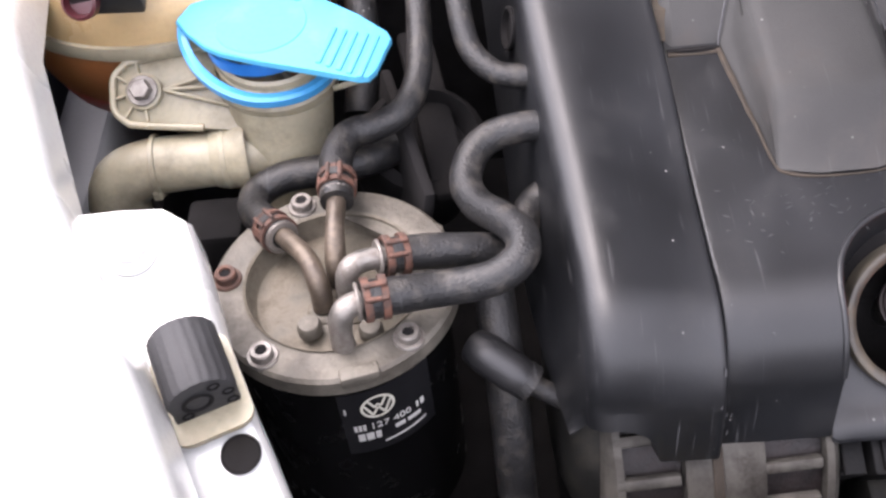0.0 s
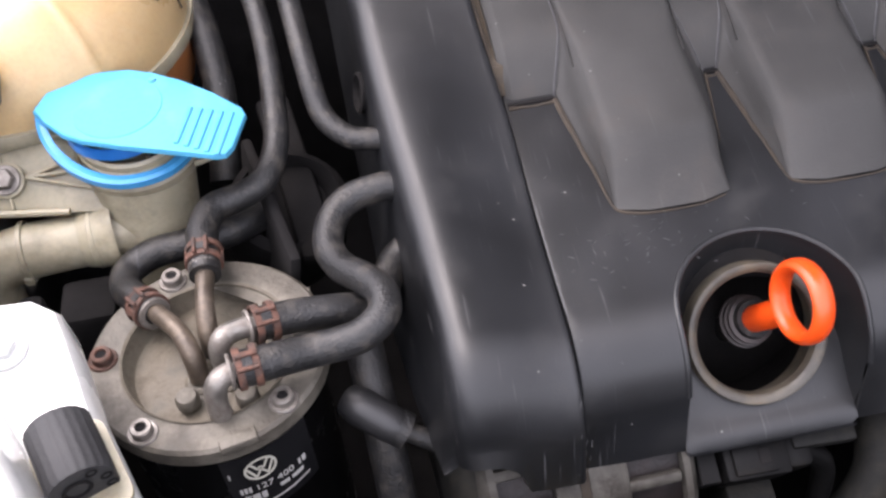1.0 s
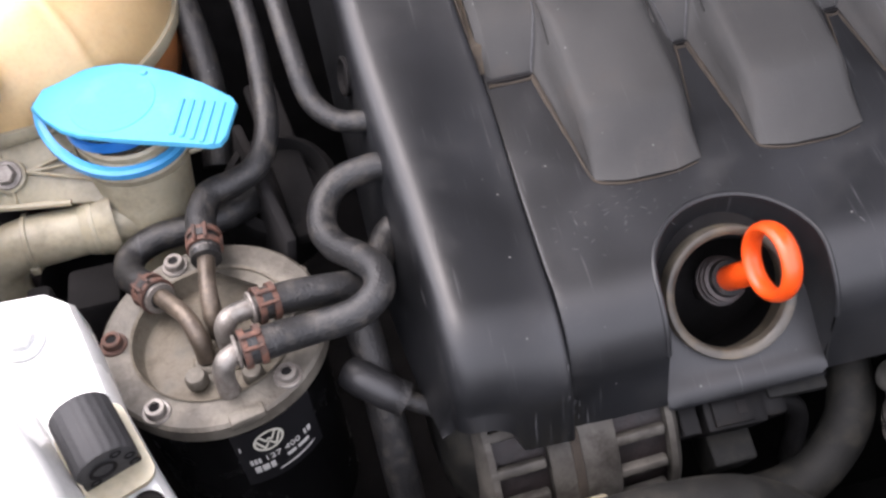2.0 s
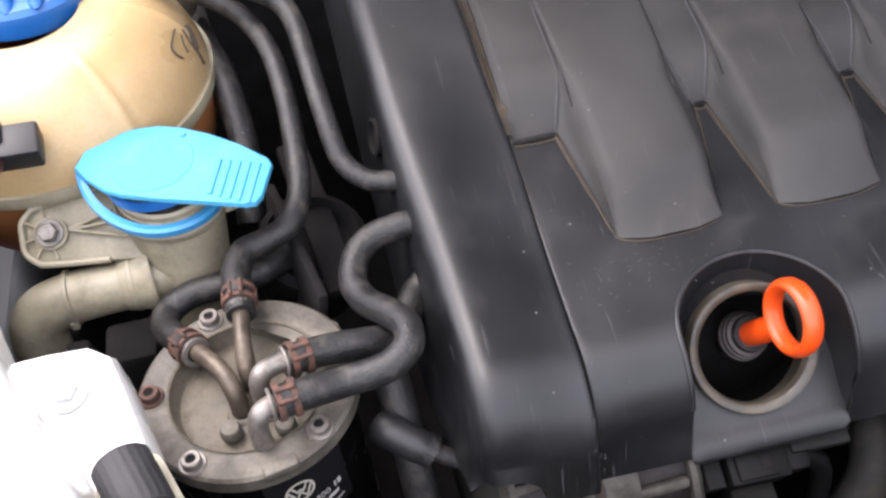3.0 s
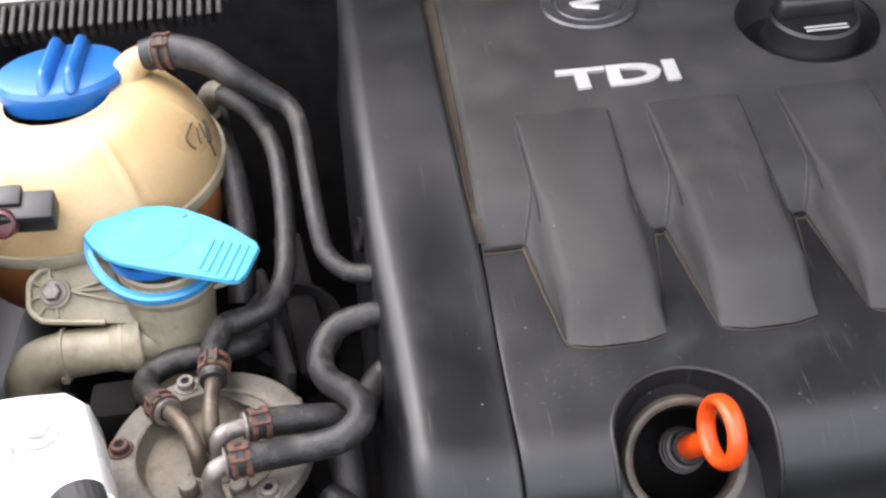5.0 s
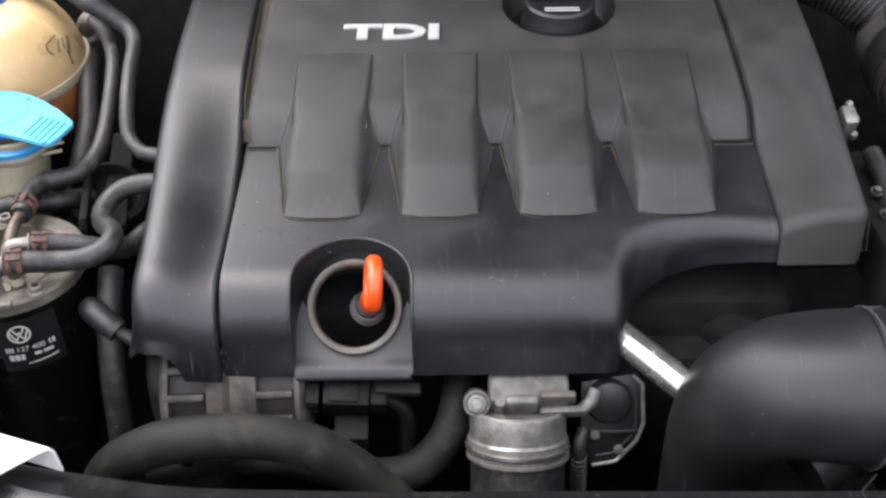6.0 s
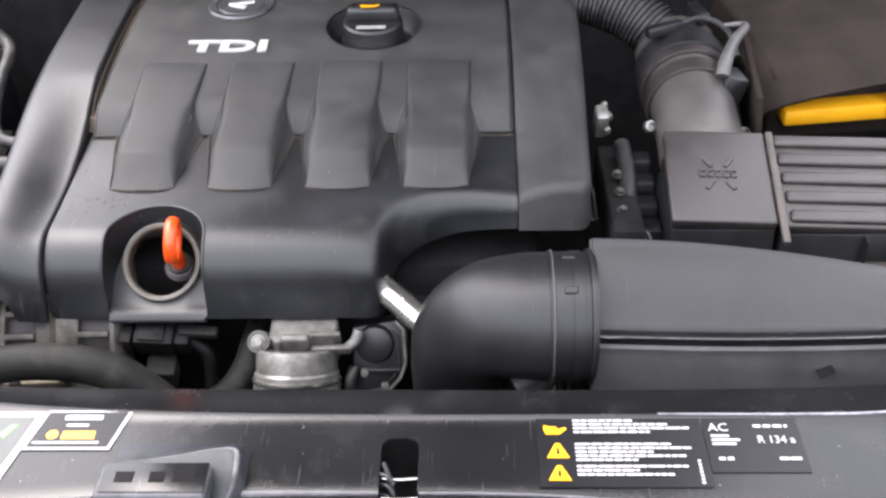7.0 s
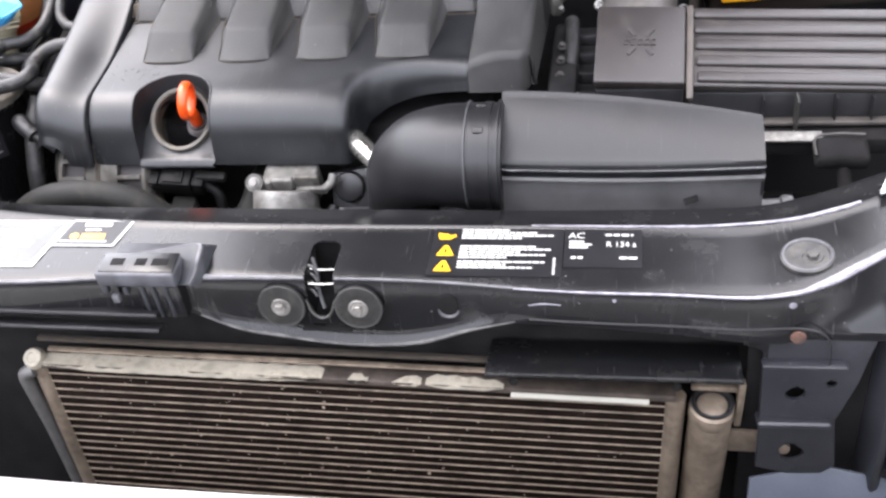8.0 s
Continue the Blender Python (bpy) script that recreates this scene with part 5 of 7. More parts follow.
part("buffer_body", bm, material("matt_buffer_rubber", (0.012, 0.012, 0.013), 0.7, spread=0.3, scale=80, bump=0.4), buffer, angle=50)
face = bo + bax * 0.0286
part("pit", lathe([(0.0058, 0.0004), (0.0046, 0.0008), (0.0040, -0.0002), (0, -0.0002)], face + bx * -0.002 + by * -0.001, bax, 18), DEEP, buffer)
for dx, dy in ((0.005, 0.0055), (0.009, -0.001), (0.0095, -0.0075), (-0.007, -0.0075)):
    part("pit", lathe([(0.0024, 0.0003), (0.0018, 0.0006), (0.0014, -0.0002), (0, -0.0002)], face + bx * dx + by * dy, bax, 12), DEEP, buffer)
part("foot_plate", plate(rounded(0.030, 0.040, 0.006), 0.003, basis(bo + bax * 0.018 - by * 0.0135, bx, bax), 0.0006), NECK, buffer, "cream foot plate")

# ---- front lock carrier ----
carrier = thing("lock_carrier", "satin black radiator support panel with stickers", "radiator support", kind="structure")
def rear_y(x):
    return eased(x, [-0.26, -0.17, -0.11, -0.042, 0.03, 0.105, 0.60, 0.65, 0.70, 0.80], [-0.190, -0.206, -0.219, -0.231, -0.2350, -0.2370, -0.2355, -0.2310, -0.2200, -0.190])
def ridge_y(x):
    return eased(x, [-0.26, -0.17, -0.11, -0.02, 0.1, 0.45, 0.60, 0.68, 0.72, 0.80], [-0.2145, -0.2275, -0.2435, -0.2595, -0.2700, -0.2745, -0.2735, -0.2655, -0.2555, -0.2245])
def rise(x):
    return eased(x, [-0.26, 0.62, 0.68, 0.74, 0.84], [0.0, 0.0, 0.006, 0.018, 0.03])
def front_y(x):
    return eased(x, [-0.26, 0.0, 0.10, 0.17, 0.30, 0.38, 0.46, 0.56, 0.655, 0.685, 0.72, 0.84], [-0.356, -0.350, -0.342, -0.339, -0.3385, -0.341, -0.3485, -0.351, -0.350, -0.338, -0.318, -0.270])
def low_edge(x):
    """Lower rim of the apron: it hangs in a shallow bow below the latch."""
    return eased(x, [-0.26, 0.140, 0.152, 0.19, 0.243, 0.28, 0.323, 0.378, 0.422, 0.459, 0.565, 0.633, 0.66, 0.84], [-0.066, -0.066, -0.067, -0.081, -0.090, -0.0955, -0.0965, -0.086, -0.0665, -0.064, -0.070, -0.076, -0.078, -0.078])
def lip_out(x):
    """How far the worn lip along the bow stands forward."""
    return eased(x, [-0.26, 0.145, 0.20, 0.30, 0.40, 0.47, 0.84], [0.0, 0.0, 0.005, 0.007, 0.005, 0.0, 0.0])
SLOT = (0.2765, 0.0125)
bm = bmesh.new()
xs = sorted(set(list(np.linspace(-0.25, 0.80, 106)) + [SLOT[0] - SLOT[1], SLOT[0] + SLOT[1]]))
rows = []
for x in xs:
    ry, fy, dz, le, lo_ = rear_y(x), front_y(x), rise(x), low_edge(x), lip_out(x)
    yr = ridge_y(x)
    base = min(fy, -0.345) if x > 0.655 else fy
    row = [(x, ry + 0.002, -0.060), (x, ry + 0.001, -0.034 + dz), (x, ry, -0.0300 + dz), (x, yr + 0.0022, -0.0222 + dz), (x, yr, -0.0202 + dz), (x, yr - 0.0026, -0.0221 + dz)]
    row += [(x, yr - 0.003 + (fy + 0.006 - yr + 0.003) * u, -0.0222 - 0.0040 * u + dz) for u in (0.15, 0.3, 0.45, 0.6, 0.75, 0.9, 1.0)]
    row += [(x, fy + 0.0015, -0.0275 + dz), (x, fy, -0.0305 + dz)]
    h = le + 0.0305 - dz
    row += [(x, fy + (base - fy) * u - 0.001 * u, -0.0305 + dz + h * u) for u in (0.25, 0.5, 0.78)]
    row += [(x, base - 0.001, le + 0.0090), (x, base - 0.001 - 0.3 * lo_, le + 0.0062), (x, base - 0.001 - lo_, le + 0.0025), (x, base - lo_ - 0.0005, le), (x, base + 0.010, le - 0.0015), (x, base + 0.03, le - 0.003)]
    rows.append(row)
# leave the latch slot open
made = [[bm.verts.new(p) for p in row] for row in rows]
lo, hi = xs.index(SLOT[0] - SLOT[1]), xs.index(SLOT[0] + SLOT[1])
for i in range(len(made) - 1):
    for j in range(len(made[0]) - 1):
        if lo <= i < hi and 7 <= j <= 16:
            continue
        bm.faces.new((made[i][j], made[i][j + 1], made[i + 1][j + 1], made[i + 1][j]))
ob = part("carrier_panel", bm, CARRIER, carrier, angle=40)
solid(ob, 0.002)
# near-black pocket sheets carry the shade inside the slot
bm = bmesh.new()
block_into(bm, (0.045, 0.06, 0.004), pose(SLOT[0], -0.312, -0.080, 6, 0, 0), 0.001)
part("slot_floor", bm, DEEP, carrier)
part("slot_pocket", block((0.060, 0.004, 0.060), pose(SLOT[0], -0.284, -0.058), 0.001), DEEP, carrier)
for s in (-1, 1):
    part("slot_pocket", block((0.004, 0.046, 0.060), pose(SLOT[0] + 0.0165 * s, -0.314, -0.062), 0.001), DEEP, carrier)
    cut = [(-SLOT[1], 0.0)] + [(-SLOT[1] + 0.009 + 0.009 * math.cos(radians(a)), -0.009 + 0.009 * math.sin(radians(a))) for a in range(180, 89, -15)]
    cut = cut if s < 0 else [(-x, y) for x, y in cut][::-1]
    part("slot_corner", plate(cut, 0.002, basis((SLOT[0], -0.2936, -0.0233), (1, 0, 0), (0, 1, 0.06)), 0), CARRIER, carrier)
    cheek = [(0.0, -0.028), (0.0, -0.0205), (0.0045 * s, -0.0190), (0.0085 * s, -0.0135), (0.0110 * s, -0.0060), (0.0122 * s, 0.0), (0.0122 * s, -0.028)]
    part("slot_cheek", plate(cheek if s > 0 else cheek[::-1], 0.002, basis((SLOT[0], -0.3425, -0.046), (1, 0, 0), (0, 0.02, 1)), 0), CARRIER, carrier)
for y, z in ((-0.324, -0.030), (-0.3345, -0.037)):
    part("latch_wire", tube([(SLOT[0] - 0.011, y, z), (SLOT[0], y - 0.001, z), (SLOT[0] + 0.0125, y, z)], 0.0009, 10), BRIGHT, carrier, "bright latch wire")
part("latch_spring", tube([(SLOT[0] - 0.011, -0.312, -0.028), (SLOT[0] - 0.006, -0.322, -0.036), (SLOT[0] - 0.003, -0.333, -0.046), (SLOT[0] + 0.002, -0.342, -0.058)], 0.0020, 10), BLACK, carrier)
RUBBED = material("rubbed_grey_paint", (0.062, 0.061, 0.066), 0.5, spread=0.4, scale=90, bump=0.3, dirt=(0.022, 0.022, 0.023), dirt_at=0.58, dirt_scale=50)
# pale lilac for chips and scratches, and for glare painted along the right edge
GLAREWEAR = material("pale_glare_and_wear", (0.20, 0.19, 0.215), 0.5, spread=0.35, scale=120, bump=0.4, dirt=(0.05, 0.048, 0.055), dirt_at=0.58, dirt_scale=70)
part("worn_edge", tube([(x, front_y(x) + 0.0006, -0.0288) for x in (0.290, 0.33, 0.38, 0.43, 0.46)], [0.0010, 0.0014, 0.0012, 0.0012, 0.0008], 8), RUBBED, carrier, "pale edge line of wear and painted glare")
# the sky's glare on this edge is drawn as a pale tube
part("worn_edge", tube([(x, front_y(x) - 0.0003, -0.0288 + rise(x)) for x in (0.44, 0.50, 0.56, 0.62, 0.655, 0.672, 0.688, 0.705, 0.725, 0.75, 0.78)], [0.0006, 0.0010, 0.0010, 0.0014, 0.0020, 0.0034, 0.0036, 0.0032, 0.0030, 0.0026], 8), GLAREWEAR, carrier, "pale edge line of wear and painted glare")
part("worn_edge", tube([(x, front_y(x) + 0.0006, -0.0288) for x in (-0.05, 0.02, 0.08)], 0.0018, 8), RUBBED, carrier, "pale edge line of wear and painted glare")
part("worn_edge", tube([(x, front_y(x) + 0.0006, -0.0288) for x in (0.173, 0.21, 0.24, 0.264)], [0.0026, 0.0022, 0.0020, 0.0016], 8), RUBBED, carrier, "pale edge line of wear and painted glare")
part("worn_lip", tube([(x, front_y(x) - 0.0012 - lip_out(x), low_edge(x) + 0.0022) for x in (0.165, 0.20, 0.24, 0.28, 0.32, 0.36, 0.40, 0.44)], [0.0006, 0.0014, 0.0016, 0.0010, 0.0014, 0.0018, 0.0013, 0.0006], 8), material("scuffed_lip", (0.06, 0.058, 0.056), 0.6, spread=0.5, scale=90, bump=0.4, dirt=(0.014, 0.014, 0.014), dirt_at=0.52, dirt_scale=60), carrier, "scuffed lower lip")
part("worn_edge", tube([(x, ridge_y(x), -0.0200 + rise(x)) for x in (0.45, 0.54, 0.60, 0.66, 0.70, 0.715)], [0.0005, 0.0009, 0.0010, 0.0014, 0.0018, 0.0012], 8), GLAREWEAR, carrier, "pale edge line of wear and painted glare")
groove = [(0.452, -0.0592), (0.50, -0.0596), (0.565, -0.0604), (0.62, -0.0606), (0.657, -0.0610), (0.676, -0.0640), (0.6865, -0.0740), (0.6890, -0.0900), (0.6890, -0.1010)]
part("pressed_line", tube([(x, (front_y(x) if x < 0.655 else -0.350) - 0.0014, z) for x, z in groove], 0.0009, 8), BLACK, carrier, "pressed line round the opening")
for x, z, r in ((0.655, -0.0375, 0.0030), (0.638, -0.0370, 0.0016), (0.52, -0.036, 0.0016)):
    part("paint_chip", lathe([(r, 0.0), (r * 0.8, 0.0006), (0, 0.0007)], (x, -0.3515, z), (0, -1, 0.1), 9), GLAREWEAR, carrier, "bare paint chip")
part("scratch", tube([(0.452, -0.3495, -0.0440), (0.464, -0.3500, -0.0418), (0.478, -0.3505, -0.0424)], [0.0003, 0.0006, 0.0003], 6), GLAREWEAR, carrier)
part("rusty_screw", lathe([(0.0062, 0.0), (0.0055, 0.0014), (0, 0.0018)], (0.662, -0.3515, -0.0700), (0, -1, 0.1), 16), RUST, carrier, "rusty screw head")
for k in range(4):
    part("latch_coil", tube([(SLOT[0] - 0.0135, -0.3225 - 0.0035 * k, -0.0275 - 0.0055 * k), (SLOT[0] - 0.0075, -0.3255 - 0.0035 * k, -0.0265 - 0.0055 * k), (SLOT[0] - 0.0030, -0.3290 - 0.0035 * k, -0.0305 - 0.0055 * k)], 0.0013, 8), BLACK, carrier)
part("slot_lip", tube([(SLOT[0] - 0.0125, -0.343, -0.048), (SLOT[0] - 0.008, -0.3455, -0.060), (SLOT[0], -0.3465, -0.065), (SLOT[0] + 0.008, -0.3455, -0.060), (SLOT[0] + 0.0125, -0.343, -0.048)], 0.0012, 8), WASHER, carrier)
GREASY = material("greasy_washer_face", (0.0085, 0.0083, 0.0080), 0.36, spec=0.3, spread=0.5, scale=120, bump=0.4, dirt=(0.034, 0.032, 0.027), dirt_at=0.58, dirt_scale=95)
DUSTRING = material("dusty_washer_rim", (0.018, 0.0175, 0.016), 0.6, spread=0.6, scale=160, bump=0.5, dirt=(0.009, 0.009, 0.009), dirt_at=0.50, dirt_scale=80)
for x in (0.2417, 0.3088):
    hex_bolt("carrier_bolt", Vector((x, -0.3455, -0.0545)), (0, -1, 0.12), 0.0055, 0.006, CASTING, carrier, 0.0085)
    part("washer_mark", lathe([(0.0205, -0.004), (0.0204, 0.0002), (0.0200, 0.0005), (0.0180, 0.0004), (0.0120, 0.0006), (0.0, 0.0008)], (x, -0.3450, -0.0545), (0, -1, 0.12), 40), GREASY, carrier, "dark greasy round washer")
    part("dust_ring", lathe([(0.0207, -0.001), (0.0205, 0.0005), (0.0197, 0.0009), (0.0188, 0.0006), (0.0184, -0.001)], (x, -0.3450, -0.0545), (0, -1, 0.12), 40), DUSTRING, carrier, "dusty rim of the washer")
HM = basis((0.3850, -0.3430, -0.0510), (1, 0, 0), (0, 0.02, 1))
# the hole's inner shade is painted as a near-black plate
part("oval_hole", plate(rounded(0.0145, 0.0205, 0.007), 0.004, HM @ Matrix.Translation((0, 0, 0.0006)), 0.0), DEEP, carrier, "oval hole drawn as a dark plate")
rim = [HM @ Vector((0.0085 * math.cos(radians(a)), -0.0035 + 0.0085 * math.sin(radians(a)), 0.0006)) for a in range(185, 356, 15)]
part("hole_rim", tube(rim, [0.0004, 0.0012, 0.0015, 0.0012, 0.0004], 8), RUBBED, carrier, "pale lower lip of the hole")
part("dished_washer", lathe([(0.0205, -0.003), (0.0204, 0.0008), (0.0192, 0.0018), (0.0176, 0.0016), (0.0165, 0.0002), (0.0, 0.0)], (0.668, -0.3130, -0.0190), (-0.1, -0.05, 1), 36), WASHER, carrier, "dusty dished washer")
part("washer_ring", lathe([(0.0192, 0.0018), (0.0186, 0.0024), (0.0176, 0.0022), (0.0170, 0.0012)], (0.668, -0.3130, -0.0190), (-0.1, -0.05, 1), 36), RUBBED, carrier, "pale worn ring")
hex_bolt("carrier_bolt", Vector((0.6720, -0.3150, -0.0190)), (-0.1, -0.05, 1), 0.0045, 0.004, WASHER, carrier, 0.0080)
# hand-hold: a fold rising to a rubbed peak behind a worn step
bm = bmesh.new()
rows = []
for u in np.linspace(0, 1, 19):
    x = 0.088 + 0.073 * u
    zc = -0.0236 + 0.0136 * (0.55 * u + 0.45 * u * u)
    zf = -0.0246 + 0.0094 * u
    rows.append([(x, -0.2990, -0.0236), (x, -0.3080, -0.0236 + (zc + 0.0236) * 0.45), (x, -0.3145, zc - 0.0004), (x, -0.3160, zc), (x, -0.3178, zc - 0.0008), (x, -0.3280, zf), (x - 0.002 * u, -0.3390, zf - 0.0090), (x - 0.004 * u, -0.3480, -0.0305)])
rows.append([(0.166, -0.2995, -0.0236), (0.166, -0.3085, -0.0175), (0.166, -0.3150, -0.0102), (0.166, -0.3167, -0.0098), (0.1662, -0.3190, -0.0104), (0.1665, -0.3310, -0.0140), (0.1640, -0.3400, -0.0225), (0.1600, -0.3480, -0.0300)])
rows.append([(0.171, -0.3000, -0.0236), (0.171, -0.3090, -0.0175), (0.171, -0.3160, -0.0104), (0.171, -0.3178, -0.0100), (0.1713, -0.3210, -0.0104), (0.1716, -0.3345, -0.0118), (0.1695, -0.3405, -0.0205), (0.1640, -0.3478, -0.0302)])
rows.append([(0.1745, -0.3005, -0.0236), (0.1745, -0.3095, -0.0185), (0.1745, -0.3165, -0.0124), (0.1747, -0.3185, -0.0120), (0.1750, -0.3220, -0.0124), (0.1755, -0.3360, -0.0142), (0.1735, -0.3415, -0.0228), (0.1680, -0.3468, -0.0318)])
rows.append([(0.1775, -0.3005, -0.0240), (0.1775, -0.3095, -0.0240), (0.1775, -0.3165, -0.0244), (0.1777, -0.3185, -0.0246), (0.1780, -0.3220, -0.0250), (0.1785, -0.3370, -0.0275), (0.1765, -0.3415, -0.0300), (0.1710, -0.3450, -0.0345)])
grid_into(bm, rows)
part("raised_corner", bm, WORN, carrier, "fold rising to a worn peak", angle=50)
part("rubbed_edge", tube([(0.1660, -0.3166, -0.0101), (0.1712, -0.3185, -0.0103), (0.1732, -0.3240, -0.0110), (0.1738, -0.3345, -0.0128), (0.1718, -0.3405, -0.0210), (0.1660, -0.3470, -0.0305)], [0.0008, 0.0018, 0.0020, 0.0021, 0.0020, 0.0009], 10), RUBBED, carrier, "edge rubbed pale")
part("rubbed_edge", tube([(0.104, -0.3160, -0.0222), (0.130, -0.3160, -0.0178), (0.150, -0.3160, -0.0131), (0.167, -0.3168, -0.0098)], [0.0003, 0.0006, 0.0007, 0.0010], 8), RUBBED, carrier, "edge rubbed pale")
# wear, plus the light on the front face put into a paler grey
STEPFACE = material("worn_lit_step_face", (0.050, 0.051, 0.057), 0.42, spec=0.35, spread=0.4, scale=50, bump=0.3, dirt=(0.014, 0.014, 0.015), dirt_at=0.58, dirt_scale=45)
part("step_block", block((0.0720, 0.0255, 0.0155), basis((0.1220, -0.3410, -0.0208), (1, 0.0, 0), (0, 1, 0.10)), 0.0030, 3), STEPFACE, carrier, "worn grey step with its lit front painted pale")
part("step_recess", block((0.0670, 0.0230, 0.0016), basis((0.1230, -0.3400, -0.0126), (1, 0, 0), (0, 1, 0.10)), 0.0006), CARRIER, carrier)
# windows are near-black plates in place of shaded recesses
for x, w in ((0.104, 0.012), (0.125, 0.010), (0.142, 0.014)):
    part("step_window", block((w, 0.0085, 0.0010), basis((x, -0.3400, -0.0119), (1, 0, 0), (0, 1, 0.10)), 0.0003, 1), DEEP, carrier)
part("step_post", block((0.0400, 0.010, 0.040), pose(0.1365, -0.3435, -0.0480, 3, 0, 0), 0.003), CARRIER, carrier)
for x in (0.1235, 0.1335, 0.1450):
    part("post_rib", block((0.0035, 0.004, 0.036), pose(x, -0.3485, -0.0480, 3, 0, 0), 0.0012), WORN, carrier)
for x, z, w in ((0.0905, -0.0335, 0.006), (0.1090, -0.0345, 0.005), (0.0975, -0.0440, 0.007)):
    part("step_tab", block((w, 0.006, 0.009), pose(x, -0.3495, z), 0.0018), RUBBED if w > 0.006 else WORN, carrier)
for z, y in ((-0.0600, -0.3460), (-0.0740, -0.3500)):
    part("front_ledge", block((0.375, 0.016, 0.0035), basis((-0.055, y, z), (1, -0.02, 0), (0, 1, -0.3)), 0.001), BLACK, carrier)

# stickers on the carrier
def top_frame(x, y):
    return basis((x, y, float(np.interp(y, [-0.345, -0.273], [-0.0262, -0.0218])) + 0.0006), (1, 0, 0), (0, 1, 0.055))


def sticker(name, x0, x1, y0, y1, mat, label, skew=0.0):
    s = thing(name, label, "sticker")
    m = top_frame((x0 + x1) / 2, (y0 + y1) / 2)
    w, h = (x1 - x0) / 2, (y1 - y0) / 2
    k = skew * h
    part("sheet", plate([(-w - k, -h), (w - k, -h), (w + k, h), (-w + k, h)], 0.0005, m, 0), mat, s)
    return s, m @ Matrix.Translation((0, 0, 0.0003))


def ink(s, m, name, outline, mat, lift=0.0003):
    part(name, plate(outline, 0.0003, m @ Matrix.Translation((0, 0, lift)), 0), mat, s, smooth=False)


def bar(s, m, x, y, w, h, mat=None, slant=0.0):
    ink(s, m, "print_line", [(x, y), (x + w, y), (x + w + slant, y + h), (x + slant, y + h)], mat or PRINT)


st, m = sticker("warning_sticker", 0.3675, 0.4775, -0.3365, -0.2775, FOIL, "black warning sticker with yellow symbols and white print")
rnd = random.Random(4)
def text_lines(s, m, x, y, width, height, n, pitch):
    """Rows of small word-long bars."""
    for k in range(n):
        at, end = x, x + width * ((0.82, 1.0, 0.66, 0.93, 0.52)[(k + n) % 5])
        while at < end - 0.002:
            w = min(rnd.uniform(0.003, 0.011), end - at)
            bar(s, m, at, y - pitch * k, w, height)
            at += w + 0.0009


for y0, n in ((0.0155, 4), (-0.0055, 5), (-0.0245, 3)):
    text_lines(st, m, -0.0305, y0 + 0.0110, 0.077, 0.0017, n, 0.0034)
for y0 in (-0.0055, -0.0245):
    ink(st, m, "warning_triangle", [(-0.0495, y0), (-0.0345, y0), (-0.0405, y0 + 0.0125), (-0.0435, y0 + 0.0125)], YELLOW)
    ink(st, m, "triangle_mark", [(-0.0430, y0 + 0.003), (-0.0410, y0 + 0.003), (-0.0412, y0 + 0.008), (-0.0428, y0 + 0.008)], FOIL, 0.0006)
ink(st, m, "oil_can_symbol", [(-0.049, 0.0150), (-0.040, 0.0150), (-0.0350, 0.0195), (-0.0360, 0.0215), (-0.0405, 0.0195), (-0.0425, 0.0220), (-0.0465, 0.0220), (-0.0500, 0.0235), (-0.0505, 0.0200)], YELLOW)
for k in range(7):
    bar(st, m, 0.0478, -0.027 + 0.0030 * k, 0.0020, 0.0016)
st, m = sticker("coolant_gas_sticker", 0.4785, 0.5415, -0.3245, -0.2775, FOIL, "black air conditioning sticker with white print")
writing("print_text", "AC", 0.0100, m @ Matrix.Translation((-0.0285, 0.0115, 0.0004)), PRINT, st, 0.0001)
writing("print_text", "R 134 a", 0.0092, m @ Matrix.Translation((0.0030, 0.0010, 0.0004)), PRINT, st, 0.0001, 0.0240)
for k in range(3):
    bar(st, m, -0.0275, 0.0065 - 0.0035 * k, (0.012, 0.0185, 0.0155)[k], 0.0018)
for x, w in ((-0.0255, 0.004), (-0.0200, 0.004), (0.0135, 0.006), (0.0205, 0.007)):
    bar(st, m, x, -0.0135, w, 0.0024)
for x, w in ((0.0020, 0.005), (0.0085, 0.005), (0.0150, 0.006), (0.0225, 0.002)):
    bar(st, m, x, 0.0150, w, 0.0022)
st, m = sticker("battery_sticker", 0.0265, 0.0855, -0.3045, -0.2690, PRINT, "white-framed dark sticker with yellow mark", 0.22)
ink(st, m, "dark_field", [(-0.0315, -0.0158), (0.0235, -0.0158), (0.0305, 0.0158), (-0.0245, 0.0158)], FOIL)
m2 = m @ Matrix.Translation((0, 0, 0.0003))
bar(st, m2, -0.012, 0.0085, 0.026, 0.0042)
bar(st, m2, -0.009, 0.0025, 0.015, 0.0020)
bar(st, m2, -0.028, -0.0130, 0.045, 0.0016)
ink(st, m2, "yellow_mark", [(-0.010, -0.0090), (0.013, -0.0090), (0.0125, -0.002), (-0.0095, -0.002)], YELLOW)
ink(st, m2, "round_mark", circle(0.0040, 16, -0.0165, -0.0052), YELLOW)
st, m = sticker("inspection_sticker", -0.075, 0.0225, -0.3325, -0.2700, CREAM, "cream-framed paper sticker with grey field and pale bars", 0.2)
ink(st, m, "grey_field", [(-0.0500, -0.0265), (0.0380, -0.0265), (0.0490, 0.0265), (-0.0390, 0.0265)], GREEN)
m2 = m @ Matrix.Translation((0, 0, 0.0003))
for k, (x, w) in enumerate(((-0.032, 0.050), (-0.042, 0.070), (-0.046, 0.060))):
    bar(st, m2, x, 0.010 - 0.0150 * k, w, 0.0075, CREAM, 0.0015)
